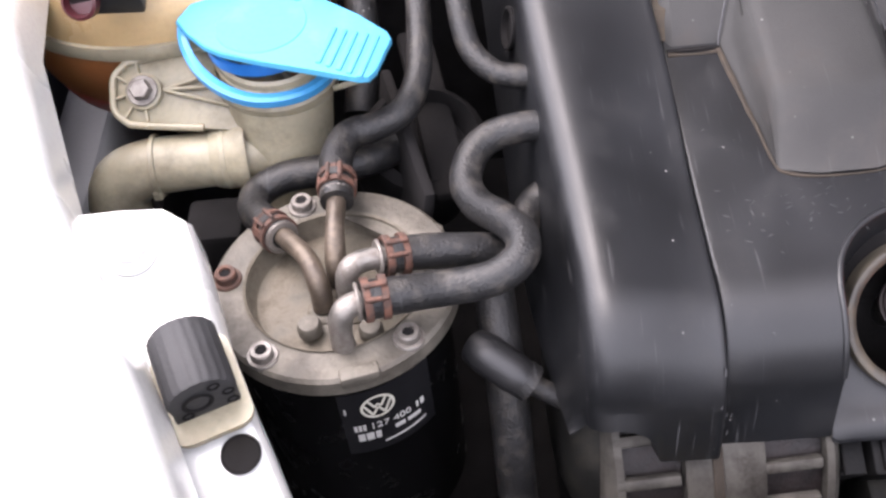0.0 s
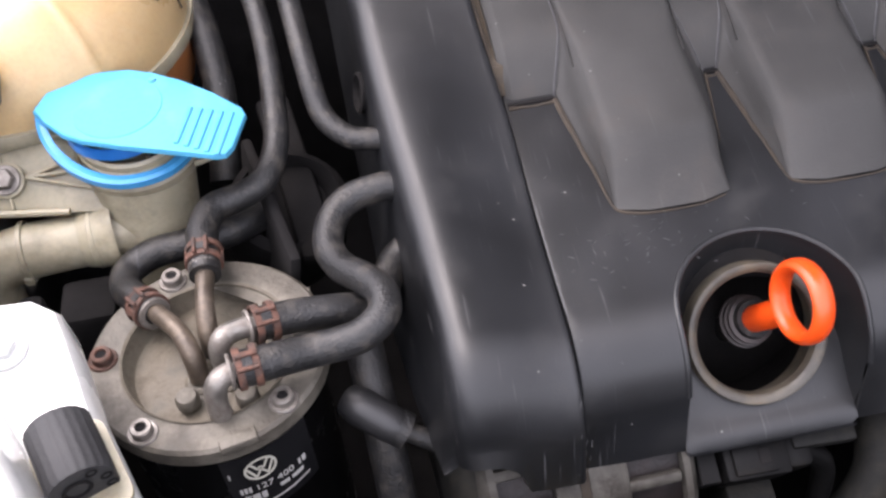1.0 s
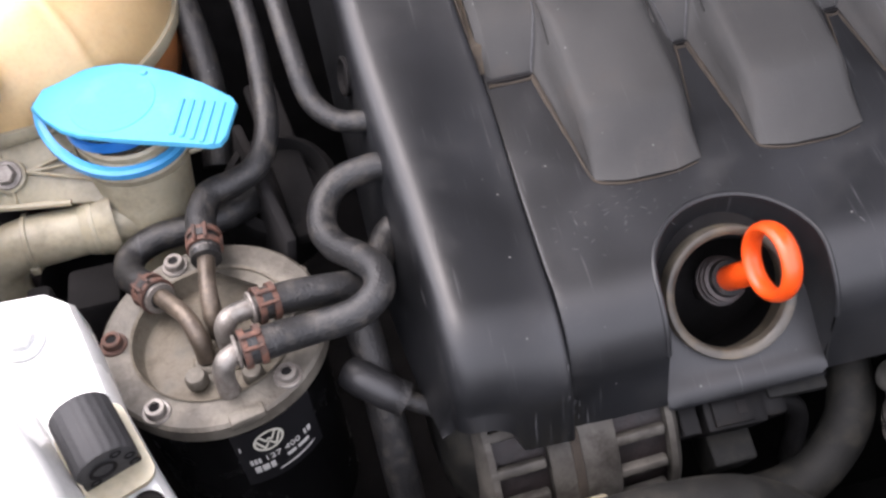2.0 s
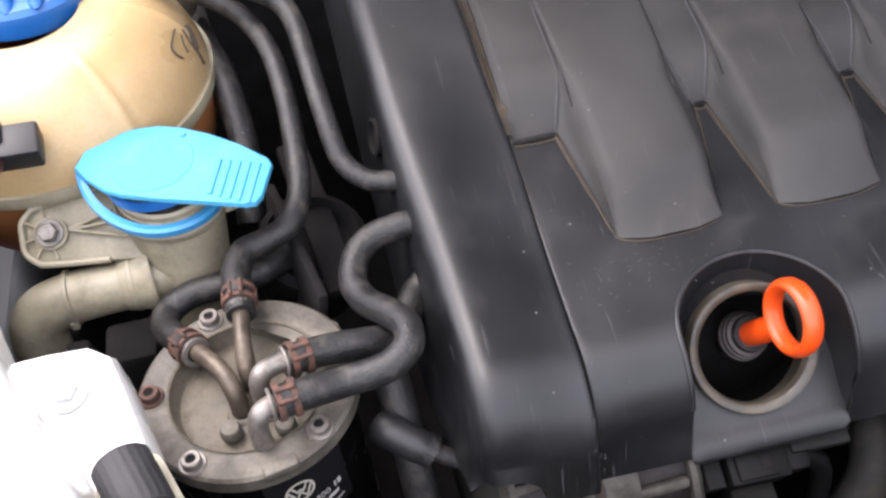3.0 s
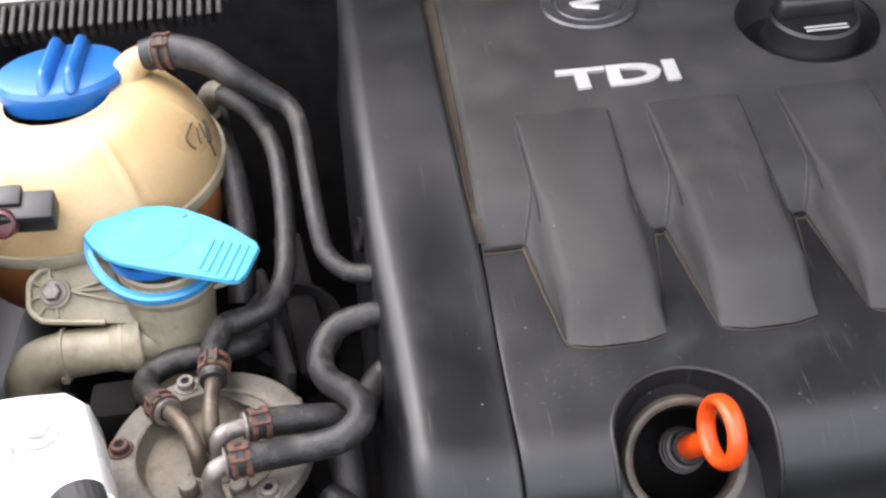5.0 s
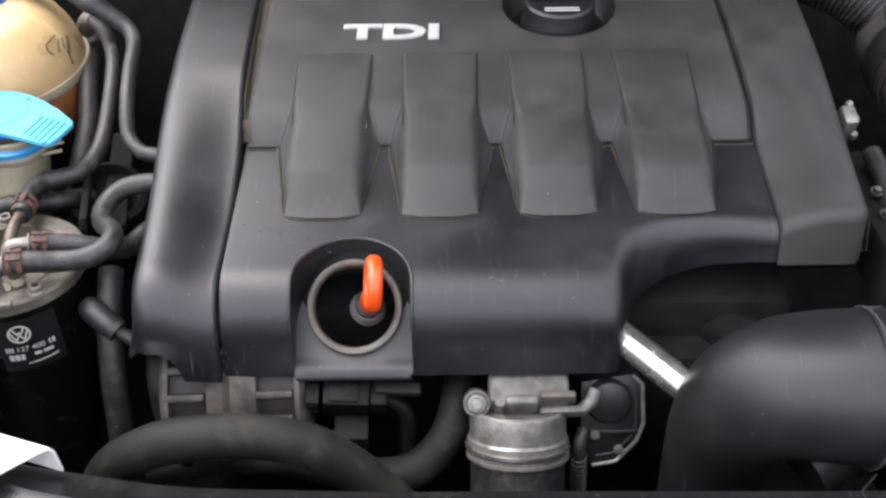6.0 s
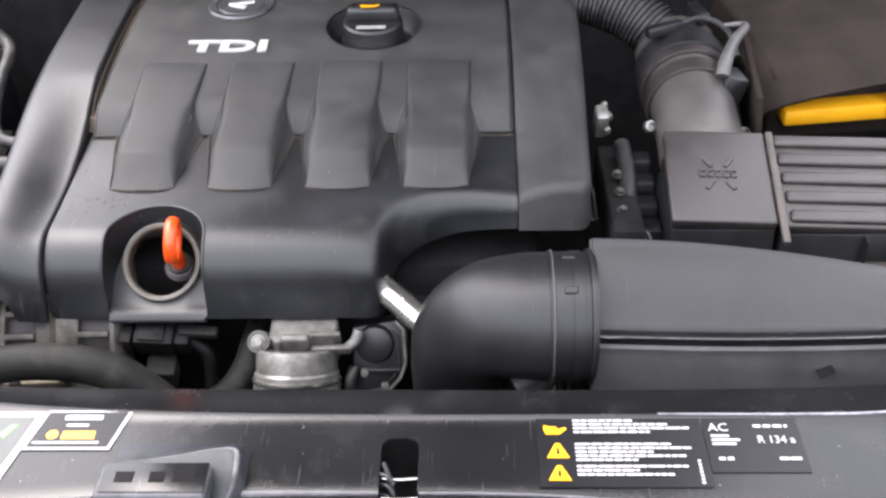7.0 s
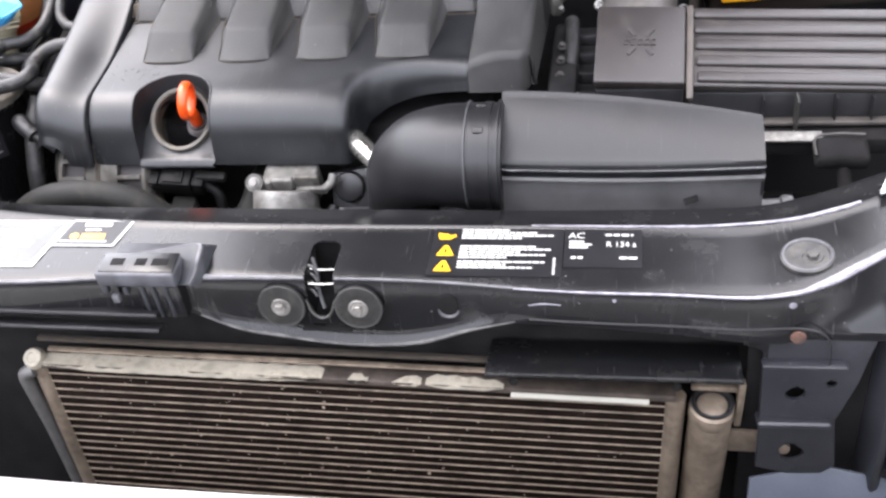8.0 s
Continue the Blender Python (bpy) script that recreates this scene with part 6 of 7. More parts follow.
ink(st, m2, "green_mark", [(0.0290, 0.010), (0.0345, 0.0185), (0.0400, 0.0185), (0.0330, 0.006)], material("green_print", (0.10, 0.30, 0.08), 0.5, bump=0.0))

# ---- condenser below ----
RAILPAINT = material("flaking_white_rail", (0.26, 0.235, 0.185), 0.7, spread=0.4, scale=60, bump=0.6, dirt=(0.080, 0.060, 0.042), dirt_at=0.56, dirt_scale=60)
RAILDARK = material("bare_stained_rail", (0.040, 0.030, 0.023), 0.6, 0.2, spread=0.5, scale=60, bump=0.5, dirt=(0.012, 0.009, 0.007), dirt_at=0.52, dirt_scale=40)
cond = thing("condenser", "dirty air conditioning condenser with bent fins", "condenser")
TILT = radians(1.7)
CX0, CX1, CZ, CY = -0.012, 0.566, -0.152, -0.3360
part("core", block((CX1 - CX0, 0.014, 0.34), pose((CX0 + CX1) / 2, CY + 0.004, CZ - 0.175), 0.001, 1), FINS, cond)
bm = bmesh.new()
rows = []
block_into(bm, (CX1 - CX0 + 0.012, 0.018, 0.0075), pose((CX0 + CX1) / 2, CY, CZ - 0.001), 0.002)
part("top_rail", bm, RAILDARK, cond, "stained aluminium top rail")
rnd = random.Random(5)
for x0, x1, full in ((CX0, 0.262, 1.0), (0.286, 0.304, 0.45), (0.326, 0.352, 0.55), (0.356, 0.425, 0.72)):
    n = max(5, int((x1 - x0) / 0.008))
    top = [(x0 + (x1 - x0) * k / n, 0.0036 - rnd.random() ** 3 * 0.0035) for k in range(n + 1)]
    low = [(x, 0.0035 - 0.0070 * full * min(1.0, 4.5 * min(k, n - k) / n + 0.25) + rnd.random() ** 2 * 0.0016) for k, (x, _) in enumerate(top)]
    part("paint_flake", plate((low + top[::-1]), 0.0006, basis((0.0, CY - 0.0092, CZ - 0.001), (1, 0, 0), (0, 0, 1)), 0.0), RAILPAINT, cond, "flaking white paint")
    back = [(x, 0.0080 - (1.0 - full) * 0.014 - rnd.random() ** 2 * (0.003 if full == 1.0 else 0.007) - 0.004 * max(0.0, 1.0 - 0.9 * min(k, n - k))) for k, (x, _) in enumerate(top)]
    part("paint_flake", plate([(x, -0.0090) for x, _ in top] + back[::-1], 0.0006, basis((0.0, CY, CZ + 0.0030), (1, 0, 0), (0, 1, 0)), 0.0), RAILPAINT, cond, "flaking white paint")
for k in range(30):
    z = CZ - 0.015 - 0.0105 * k
    bm = bmesh.new()
    block_into(bm, (CX1 - CX0 + 0.004, 0.0160, 0.0010), pose((CX0 + CX1) / 2, CY + 0.0033, z), 0.0004, 1)
    part("flat_tube", bm, TUBES, cond)
part("header_tube", tube([(CX0 - 0.003, CY, CZ - 0.002), (CX0 - 0.003, CY, CZ - 0.1), (CX0 + 0.0, CY, CZ - 0.34)], 0.0080, 18), TUBES, cond)
part("header_cap", lathe([(0.0085, -0.004), (0.0105, 0.0), (0.0105, 0.004), (0.0085, 0.0085), (0.0055, 0.0090), (0.0045, 0.0080), (0, 0.0080)], (CX0 - 0.004, CY - 0.002, CZ + 0.001), (0, -0.6, 0.8), 24), RAILPAINT, cond, "whitish end cap")
part("side_pipe", tube([(CX0 - 0.006, CY - 0.008, CZ - 0.008), (CX0 - 0.014, CY - 0.009, CZ - 0.010), (CX0 - 0.0195, CY - 0.007, CZ - 0.020), (CX0 - 0.019, CY - 0.005, CZ - 0.05), (CX0 - 0.016, CY - 0.003, CZ - 0.12), (CX0 - 0.012, CY, CZ - 0.32)], 0.0062, 16), CABLEGREY, cond, "dull silver refrigerant pipe")
part("header_tube", tube([(CX1 + 0.006, CY, CZ - 0.004), (CX1 + 0.006, CY, CZ - 0.1), (CX1 + 0.006, CY, CZ - 0.34)], 0.0090, 18), TUBES, cond)
part("drier_bottle", lathe([(0.0, 0.0), (0.010, 0.0), (0.0135, -0.002), (0.0165, -0.001), (0.019, -0.004), (0.0195, -0.016), (0.0175, -0.020), (0.0185, -0.024), (0.0185, -0.32), (0, -0.33)], (0.603, CY - 0.003, -0.160), (0, -0.1, 1), 32), TUBES, cond, "round drier bottle")
part("drier_plug", lathe([(0.0182, 0.0006), (0.0178, 0.0036), (0.0160, 0.0040), (0.0145, -0.001), (0.0, -0.002)], (0.603, CY - 0.003, -0.1605), (0, -0.1, 1), 24), BLACK, cond)
part("bracket", block((0.055, 0.004, 0.026), pose(0.634, CY + 0.004, -0.212), 0.001), TUBES, cond)
part("bracket", block((0.006, 0.010, 0.05), pose(0.6265, CY + 0.004, -0.165), 0.001), TUBES, cond)
part("cross_tie", block((0.042, 0.006, 0.005), pose(0.606, CY + 0.006, -0.150), 0.001), TUBES, cond)
rnd = random.Random(11)
for k in range(150):
    x, z = rnd.gauss(0.20, 0.16) if k % 2 else rnd.uniform(0.02, 0.54), CZ - 0.012 - rnd.random() ** 1.2 * 0.14
    if not 0.0 < x < 0.55:
        continue
    w = rnd.uniform(0.0005, 0.0013) if k % 9 else rnd.uniform(0.0014, 0.0022)
    part("debris", lathe([(w, 0.0), (w * 0.7, 0.0005), (0, 0.0006)], (x, CY - 0.0047, z), (rnd.uniform(-0.4, 0.4), -1, rnd.uniform(-0.4, 0.4)), rnd.choice((5, 6, 7))), TUBES, cond)
st = thing("condenser_sticker", "white paper strip on the condenser rail", "sticker")
part("sheet", block((0.118, 0.0005, 0.010), basis((0.4905, CY - 0.0097, CZ - 0.0022), (1, 0, 0), (0, 0.05, 1)), 0.0), CREAM, st)
for k, (x, w) in enumerate(((-0.052, 0.012), (-0.036, 0.014), (0.008, 0.030), (0.040, 0.010))):
    part("print_line", block((w, 0.0004, 0.004), basis((0.4905 + x + w / 2, CY - 0.0102, CZ - 0.0022), (1, 0, 0), (0, 0.05, 1)), 0.0), FOIL, st)
part("upper_strip", block((0.44, 0.006, 0.004), pose(0.205, -0.326, -0.1345), 0.001), GRIME, cond, "brown stained strip above the core")
part("upper_strip", block((0.56, 0.006, 0.0025), pose(0.275, -0.331, -0.1430), 0.001), TUBES, cond)
for ob in (cond, st):
    ob.matrix_world = Matrix.Translation((0.277, 0, -0.1420)) @ Matrix.Rotation(TILT, 4, "Y") @ Matrix.Translation((-0.277, 0, 0.152))
air_guide = thing("air_guide", "black plastic air guide above the condenser", "air guide")
part("guide_panel", block((0.212, 0.005, 0.056), basis((0.518, -0.3330, -0.119), (1, 0, 0.0), (0, 0.22, 1)), 0.0015), CARRIER, air_guide)
# guide holes: near-black discs for the shade inside
for x in (0.434, 0.572):
    part("guide_hole", lathe([(0.004, 0.0035), (0.0032, 0.0032), (0, 0.0031)], (x, -0.3388, -0.1395), (0, -1, 0.22), 14), DEEP, air_guide)
shade = thing("radiator_shroud", "dark radiator shroud behind the condenser", "radiator", kind="structure")
part("shroud", block((1.0, 0.03, 0.40), pose(0.26, -0.285, -0.30), 0.004), DEEP, shade)
# rounded inner corner of the opening beside the post
web = [(0.0, 0.0), (0.0, -0.030)] + [(-0.020 + 0.020 * math.cos(radians(a)), -0.030 + 0.018 * math.sin(radians(a))) for a in range(15, 91, 15)] + [(-0.020, 0.0)]
part("corner_web", plate(web[::-1], 0.003, basis((0.6420, -0.3465, -0.0720), (1, 0.0, 0), (0, 0.02, 1)), 0.0005), CARRIER, carrier)
# right end of the support
post = thing("support_post", "black radiator support post with holes", "support post", kind="structure")
bm = bmesh.new()
plate_into(bm, [(-0.0260, 0.030), (0.060, 0.030), (0.056, 0.008), (0.0515, -0.020), (0.042, -0.050), (0.038, -0.064), (0.044, -0.118), (0.034, -0.128), (0.006, -0.130), (-0.022, -0.122)], 0.004, basis((0.664, -0.3460, -0.104), (1, 0.02, 0), (0, 0.03, 1)), 0.001, [circle(0.0080, 18, 0.003, -0.033), circle(0.0045, 14, 0.031, -0.022), circle(0.0105, 18, 0.006, -0.103)])
part("post_plate", bm, POST, post)
part("post_ledge", block((0.066, 0.010, 0.004), pose(0.670, -0.3500, -0.1010), 0.0015), POST, post)
part("hole_stub", lathe([(0.0062, 0.0), (0.0058, 0.003), (0, 0.004)], (0.664, -0.3440, -0.2060), (0, -1, 0.1), 16), TUBES, post, "pale pin seen in the hole")
part("sheen_fold", block((0.060, 0.006, 0.022), basis((0.668, -0.3475, -0.168), (1, 0.02, 0), (0, 0.35, 1)), 0.003, 3), POST, post)
part("post_back", block((0.12, 0.004, 0.25), pose(0.69, -0.325, -0.19), 0.001), DEEP, post)
part("post_foot", plate([(-0.035, -0.06), (0.10, -0.06), (0.085, 0.0), (0.03, 0.012), (-0.030, 0.0)], 0.004, basis((0.668, -0.352, -0.238), (1, 0.05, 0), (0, 0.5, 0.86)), 0.001), material("pale_blue_grey_paint", (0.062, 0.070, 0.088), 0.35, spread=0.15, scale=20), post, "pale blue-grey foot")
part("side_web", block((0.01, 0.05, 0.22), pose(0.735, -0.33, -0.15, 0, 0, 20), 0.003), POST, post)
corner = thing("lamp_mount_panel", "white painted corner panel beside the radiator support", "bracket")
part("mount_plate", plate([(0.728, -0.258), (0.86, -0.225), (0.88, -0.08), (0.80, -0.08)], 0.003, Matrix.Translation((0, 0, 0.004)), 0.001), WHITE, corner)
horn = thing("horn", "dark grey horn beside the support post", "horn")
part("horn_body", lathe([(0, 0.02), (0.012, 0.02), (0.018, 0.012), (0.020, 0.0), (0.018, -0.012), (0, -0.015)], (0.762, -0.335, -0.215), (0.2, -1, 0.4), 24), BLACK, horn)
part("horn_bracket", block((0.02, 0.006, 0.03), pose(0.768, -0.34, -0.19, 20, 0, 10), 0.002), CASTING, horn)
bumper = thing("bumper", "white painted front bumper edge", "bumper", kind="structure")
bm = bmesh.new()
rows = []
for x in np.linspace(-0.35, 0.95, 40):
    y0 = -0.4800 - 0.028 * (1 - ((x - 0.28) / 0.60) ** 2)
    z0 = -0.105
    rows.append([(x, y0 + 0.03, z0 - 0.04), (x, y0 + 0.008, z0 - 0.004), (x, y0, z0), (x, y0 - 0.02, z0 - 0.002), (x, y0 - 0.05, z0 - 0.02), (x, y0 - 0.08, z0 - 0.08), (x, y0 - 0.09, z0 - 0.25), (x, y0 - 0.06, z0 - 0.4)])
grid_into(bm, rows)
solid(part("bumper_skin", bm, WHITE, bumper, angle=60), 0.003)


# ---- intake duct and elbow ----
duct = thing("intake_duct", "black plastic air intake box", "air duct")
bm = bmesh.new()
# lid: its rear edge bows, its front edge is nearly straight
rows = []
for k in range(31):
    u = k / 30
    x = 0.4165 + 0.2285 * u
    yr = -0.1335 - 0.027 * u**1.8
    zr = 0.0310 - 0.0125 * u**1.6
    yf = -0.1915 - 0.0165 * u
    zf = -0.0110 + 0.0125 * u - 0.003 * math.sin(math.pi * u)
    row = [(x, yr + 0.004, zr - 0.030), (x, yr + 0.003, zr - 0.006), (x, yr + 0.001, zr - 0.0015), (x, yr - 0.002, zr)]
    for v in np.linspace(0.06, 0.96, 12):
        row.append((x, yr + (yf - yr) * v, zr + (zf - zr) * v + 0.004 * math.sin(math.pi * v)))
    row += [(x, yf - 0.0005, zf), (x, yf - 0.0012, zf - 0.002), (x, yf - 0.0012, zf - 0.0055)]
    rows.append(row)
grid_into(bm, rows)
lid = part("lid", bm, DUCT, duct, angle=45)
solid(lid, 0.002)
bm = bmesh.new()
rows = []
for k in range(31):
    u = k / 30
    x = 0.4160 + 0.2295 * u
    yf = -0.1915 - 0.0165 * u
    zf = -0.0110 + 0.0125 * u - 0.003 * math.sin(math.pi * u)
    rows.append([(x, yf + 0.004, zf - 0.0045), (x, yf - 0.0035, zf - 0.0045), (x, yf - 0.0040, zf - 0.0055), (x, yf - 0.0035, zf - 0.0068), (x, yf + 0.003, zf - 0.0075), (x, yf + 0.0035, zf - 0.013), (x, yf - 0.0020, zf - 0.0140), (x, yf - 0.003, zf - 0.0155), (x, yf - 0.0020, zf - 0.018), (x, yf + 0.001, zf - 0.024), (x, yf - 0.002, zf - 0.06), (x, yf - 0.003, zf - 0.11)])
grid_into(bm, [row[6:] for row in rows])
solid(part("lower_body", bm, DUCTBODY, duct, "dusty lower half of the duct, painted lighter for reflected light", angle=40), 0.002)
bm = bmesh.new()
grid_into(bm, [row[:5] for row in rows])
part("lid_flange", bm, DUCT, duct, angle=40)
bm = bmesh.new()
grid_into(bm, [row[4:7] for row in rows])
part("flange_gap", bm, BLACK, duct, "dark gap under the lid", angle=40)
for x, dz, y0, y1 in ((0.4165, 0.0, -0.1335, -0.1915), (0.645, 0.0, -0.1605, -0.208)):
    zr, zf = (0.030, -0.011) if x < 0.5 else (0.018, 0.001)
    part("end_wall", plate([(y1, -0.12), (y1, zf - 0.001), (y0, zr - 0.001), (y0 + 0.003, -0.12)], 0.002, basis((x, 0, 0), (0, 1, 0), (0, 0, 1)), 0), DUCT, duct)
rim = [(0.4165 + 0.2285 * u, -0.1915 - 0.0165 * u - 0.0030, -0.0110 + 0.0125 * u - 0.003 * math.sin(math.pi * u) - 0.0056) for u in np.linspace(0, 1, 12)]
# glossy tube, its base paler than the lid to paint the rim's highlight
HIGHLIGHTRIM = material("painted_highlight_rim", (0.055, 0.055, 0.056), 0.26, spec=0.7, spread=0.3, scale=60, bump=0.05)
part("lid_rim", tube([(0.4150, -0.1700, 0.0060), (0.4150, -0.1850, -0.0060)] + rim, 0.0011, 8, 2), HIGHLIGHTRIM, duct, "lid rim with its highlight painted in")
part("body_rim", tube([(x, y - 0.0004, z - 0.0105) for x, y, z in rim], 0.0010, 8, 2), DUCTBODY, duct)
part("peg", lathe([(0.0, -0.004), (0.0075, -0.004), (0.0080, 0.016), (0.0105, 0.018), (0.0112, 0.022), (0.0105, 0.027), (0.006, 0.029), (0, 0.029)], (0.6460, -0.1980, -0.0560), (1, 0, 0.03), 28), DUCTBODY, duct, "round grey peg")
part("stain", block((0.012, 0.0006, 0.009), basis((0.585, -0.2085, -0.040), (1, 0.1, 0.4), (0, 0, 1)), 0), DEEP, duct)
elbow = thing("intake_elbow", "large black plastic intake elbow pipe", "air pipe")
EL = [(0.4165, -0.1630, -0.0230), (0.3900, -0.1630, -0.0225), (0.3650, -0.1605, -0.0235), (0.3400, -0.1545, -0.0310), (0.3210, -0.1470, -0.0500), (0.3130, -0.1400, -0.0800), (0.3110, -0.1350, -0.1200), (0.3110, -0.1320, -0.2200)]
part("elbow_body", tube(EL, [0.0500, 0.0500, 0.0488, 0.0465, 0.0430, 0.0395, 0.0370, 0.0355], 40, 8), DUCT, elbow)
for x, r, w in ((0.4135, 0.0525, 0.004), (0.4030, 0.0510, 0.009), (0.3830, 0.0512, 0.0025)):
    part("elbow_ring", lathe([(r - 0.003, -w / 2), (r, -w / 2 + 0.0005), (r, w / 2 - 0.0005), (r - 0.003, w / 2)], (x, -0.1630, -0.0227), (1, 0, 0), 48), DUCT, elbow)
# the joint's highlight is drawn as a paler ring
part("seam_ring", lathe([(0.0505, -0.0010), (0.0520, -0.0005), (0.0520, 0.0005), (0.0505, 0.0010)], (0.3845, -0.1630, -0.0227), (1, 0, 0), 48), SCUFF, elbow, "seam ring painted pale for its highlight")
for a in (60, 100, 140):
    c = Vector((0.397, -0.163 - 0.0505 * math.cos(radians(a)), -0.0227 + 0.0505 * math.sin(radians(a))))
    part("elbow_clip", block((0.010, 0.006, 0.0025), basis(c, (1, 0, 0), (0, math.sin(radians(a)), math.cos(radians(a)))), 0.0008, 1), DUCT, elbow)
part("whisker", tube([(0.3865, -0.2060, -0.0560), (0.3835, -0.2050, -0.0680), (0.3805, -0.2040, -0.0800)], 0.0008, 6), PIPEGREY, elbow)
lowpipe = thing("ribbed_pipe", "small black ribbed pipe under the intake", "pipe")
bm = bmesh.new()
tube_into(bm, [(0.355, -0.175, -0.085), (0.375, -0.165, -0.078), (0.400, -0.155, -0.075), (0.440, -0.15, -0.075)], 0.022, 24)
part("pipe_body", bm, BLACK, lowpipe)
for k in range(6):
    part("pipe_rib", lathe([(0.021, -0.0015), (0.0242, -0.001), (0.0242, 0.001), (0.021, 0.0015)], (0.385 + 0.006 * k, -0.1605 + 0.002 * k, -0.0765), (1, 0.35, 0.1), 28), BLACK, lowpipe)
silver = thing("metal_pipe", "bright bare metal pipe", "pipe")
part("pipe_body", tube([(0.235, -0.060, -0.058), (0.253, -0.080, -0.061), (0.283, -0.112, -0.068), (0.31, -0.14, -0.075)], 0.0115, 24), BRIGHT, silver)

# ---- air filter housing on the right ----
airbox = thing("air_filter_box", "dusty dark grey plastic air filter box", "air filter box")
XD, YD = Vector((1, -0.02, -0.03)), Vector((0, 0.93, 0.365))
LIDM = basis((0.5415, -0.002, 0.0085), XD, YD)
part("square_lid", block((0.0900, 0.1020, 0.012), LIDM @ Matrix.Translation((0, 0, -0.006)), 0.0028, 3), BOXLID, airbox, "square lid with embossed engine mark")
part("body_front", block((0.088, 0.10, 0.12), basis((0.5415, 0.004, -0.080), (1, -0.02, 0), (0, 1, 0)), 0.003), BLACK, airbox)
RIBM = basis((0.7150, -0.006, 0.0040), XD, YD)
part("ribbed_lid", block((0.246, 0.1020, 0.010), RIBM @ Matrix.Translation((0, 0, -0.009)), 0.0028, 3), BOXLID, airbox, "long ribbed lid")
for k in range(5):
    part("lid_rib", block((0.243 - 0.002 * k, 0.0125, 0.008), RIBM @ Matrix.Translation((0.0, 0.042 - 0.0208 * k, -0.0035)), 0.003, 3), BOXLID, airbox)
part("body_back", block((0.250, 0.10, 0.12), basis((0.7150, 0.0, -0.084), (1, -0.02, 0), (0, 1, 0)), 0.003), BLACK, airbox)
part("lid_clip", block((0.0065, 0.122, 0.005), LIDM @ Matrix.Translation((0.0490, -0.010, -0.001)), 0.0015), material("dusty_clip", (0.050, 0.041, 0.034), 0.6, spread=0.3, scale=80), airbox, "dusty clip strip")
for k in range(6):
    part("body_rib", block((0.0016, 0.012, 0.030), pose(0.66 + 0.034 * k, -0.055, -0.040), 0.0005, 1), BLACK, airbox)
part("body_ledge", block((0.30, 0.012, 0.004), pose(0.735, -0.058, -0.052), 0.001), material("dusty_ledge", (0.035, 0.03, 0.026), 0.6, spread=0.5, scale=45), airbox, "dusty ledge")
# bracket with a bare metal strip before the box
part("bracket_shelf", block((0.215, 0.034, 0.018), pose(0.748, -0.066, -0.0665), 0.003), DEEP, airbox)
part("metal_strip", block((0.058, 0.013, 0.003), basis((0.6850, -0.0835, -0.0540), (1, 0.0, 0), (0, 1, 0.25)), 0.0008), CASTING, airbox, "bare metal strip")
part("bracket_web", block((0.0022, 0.020, 0.040), pose(0.6905, -0.066, -0.040), 0.0006, 1), WASHER, airbox, "dusty upright web")
part("bracket_cup", block((0.050, 0.034, 0.016), basis((0.7290, -0.1040, -0.0600), (1, -0.03, 0), (0, 1, 0.15)), 0.006, 3), DEEP, airbox)
part("cup_rim", tube([(0.7040, -0.1180, -0.0535), (0.7060, -0.0930, -0.0495), (0.7260, -0.0880, -0.0480), (0.7520, -0.0890, -0.0485)], 0.0014, 8), WASHER, airbox, "dusty rim")
part("support_arm", tube([(0.7300, -0.112, -0.066), (0.7320, -0.140, -0.090), (0.7330, -0.170, -0.130)], [0.006, 0.007, 0.008], 12), DEEP, airbox)
# embossed mark: a bar between four rays
def emboss(x, y, w, h, turn=0.0):
    part("embossed_mark", block((w, h, 0.0030), LIDM @ Matrix.Translation((x, y, 0.0002)) @ Matrix.Rotation(turn, 4, "Z"), 0.0005, 1), BOXLID, airbox)
for k in range(5):
    emboss(-0.0145 + 0.0068 * k, -0.002, 0.0050, 0.0022)
    emboss(-0.0145 + 0.0068 * k, 0.0045, 0.0050, 0.0022)
    emboss(-0.0165 + 0.0068 * k, 0.0013, 0.0018, 0.0085)
for sx, sy, a in ((-1, 1, -55), (1, 1, 55), (-1, -1, 55), (1, -1, -55)):
    emboss(sx * 0.0090, 0.0012 + sy * 0.0125, 0.0115, 0.0042, radians(a))
maf = thing("air_meter_pipe", "grey plastic air flow meter pipe with clamps", "air pipe")
MP = [(0.5420, 0.062, -0.016), (0.5420, 0.090, -0.006), (0.5425, 0.135, 0.004), (0.5430, 0.190, 0.010), (0.5430, 0.250, 0.014)]
part("pipe_body", tube(MP, [0.0400, 0.0400, 0.0405, 0.0430, 0.0430], 40), PIPEGREY, maf)
ax = Vector((0, 1, 0.11))
for y, z, r, w, mt in ((0.150, 0.0055, 0.0455, 0.020, BOXLID), (0.200, 0.0110, 0.0480, 0.030, BLACK), (0.176, 0.0085, 0.0470, 0.012, BOXLID)):
    part("collar", lathe([(r - 0.003, -w / 2), (r, -w / 2 + 0.001), (r, w / 2 - 0.001), (r - 0.003, w / 2)], (0.5428, y, z), ax, 44), mt, maf)
for sx in (-1, 1):
    part("clip_ear", lathe([(0.0055, -0.004), (0.0055, 0.004), (0.0035, 0.0045), (0.003, 0.001), (0, 0.001)], (0.5425 + sx * 0.0455, 0.108, -0.004 - 0.004 * sx), (0.2, -1, 0.6), 16), CASTING, maf)
part("sensor_box", block((0.024, 0.034, 0.036), pose(0.574, 0.140, 0.024, 0, 18, 8), 0.003), BLACK, maf)
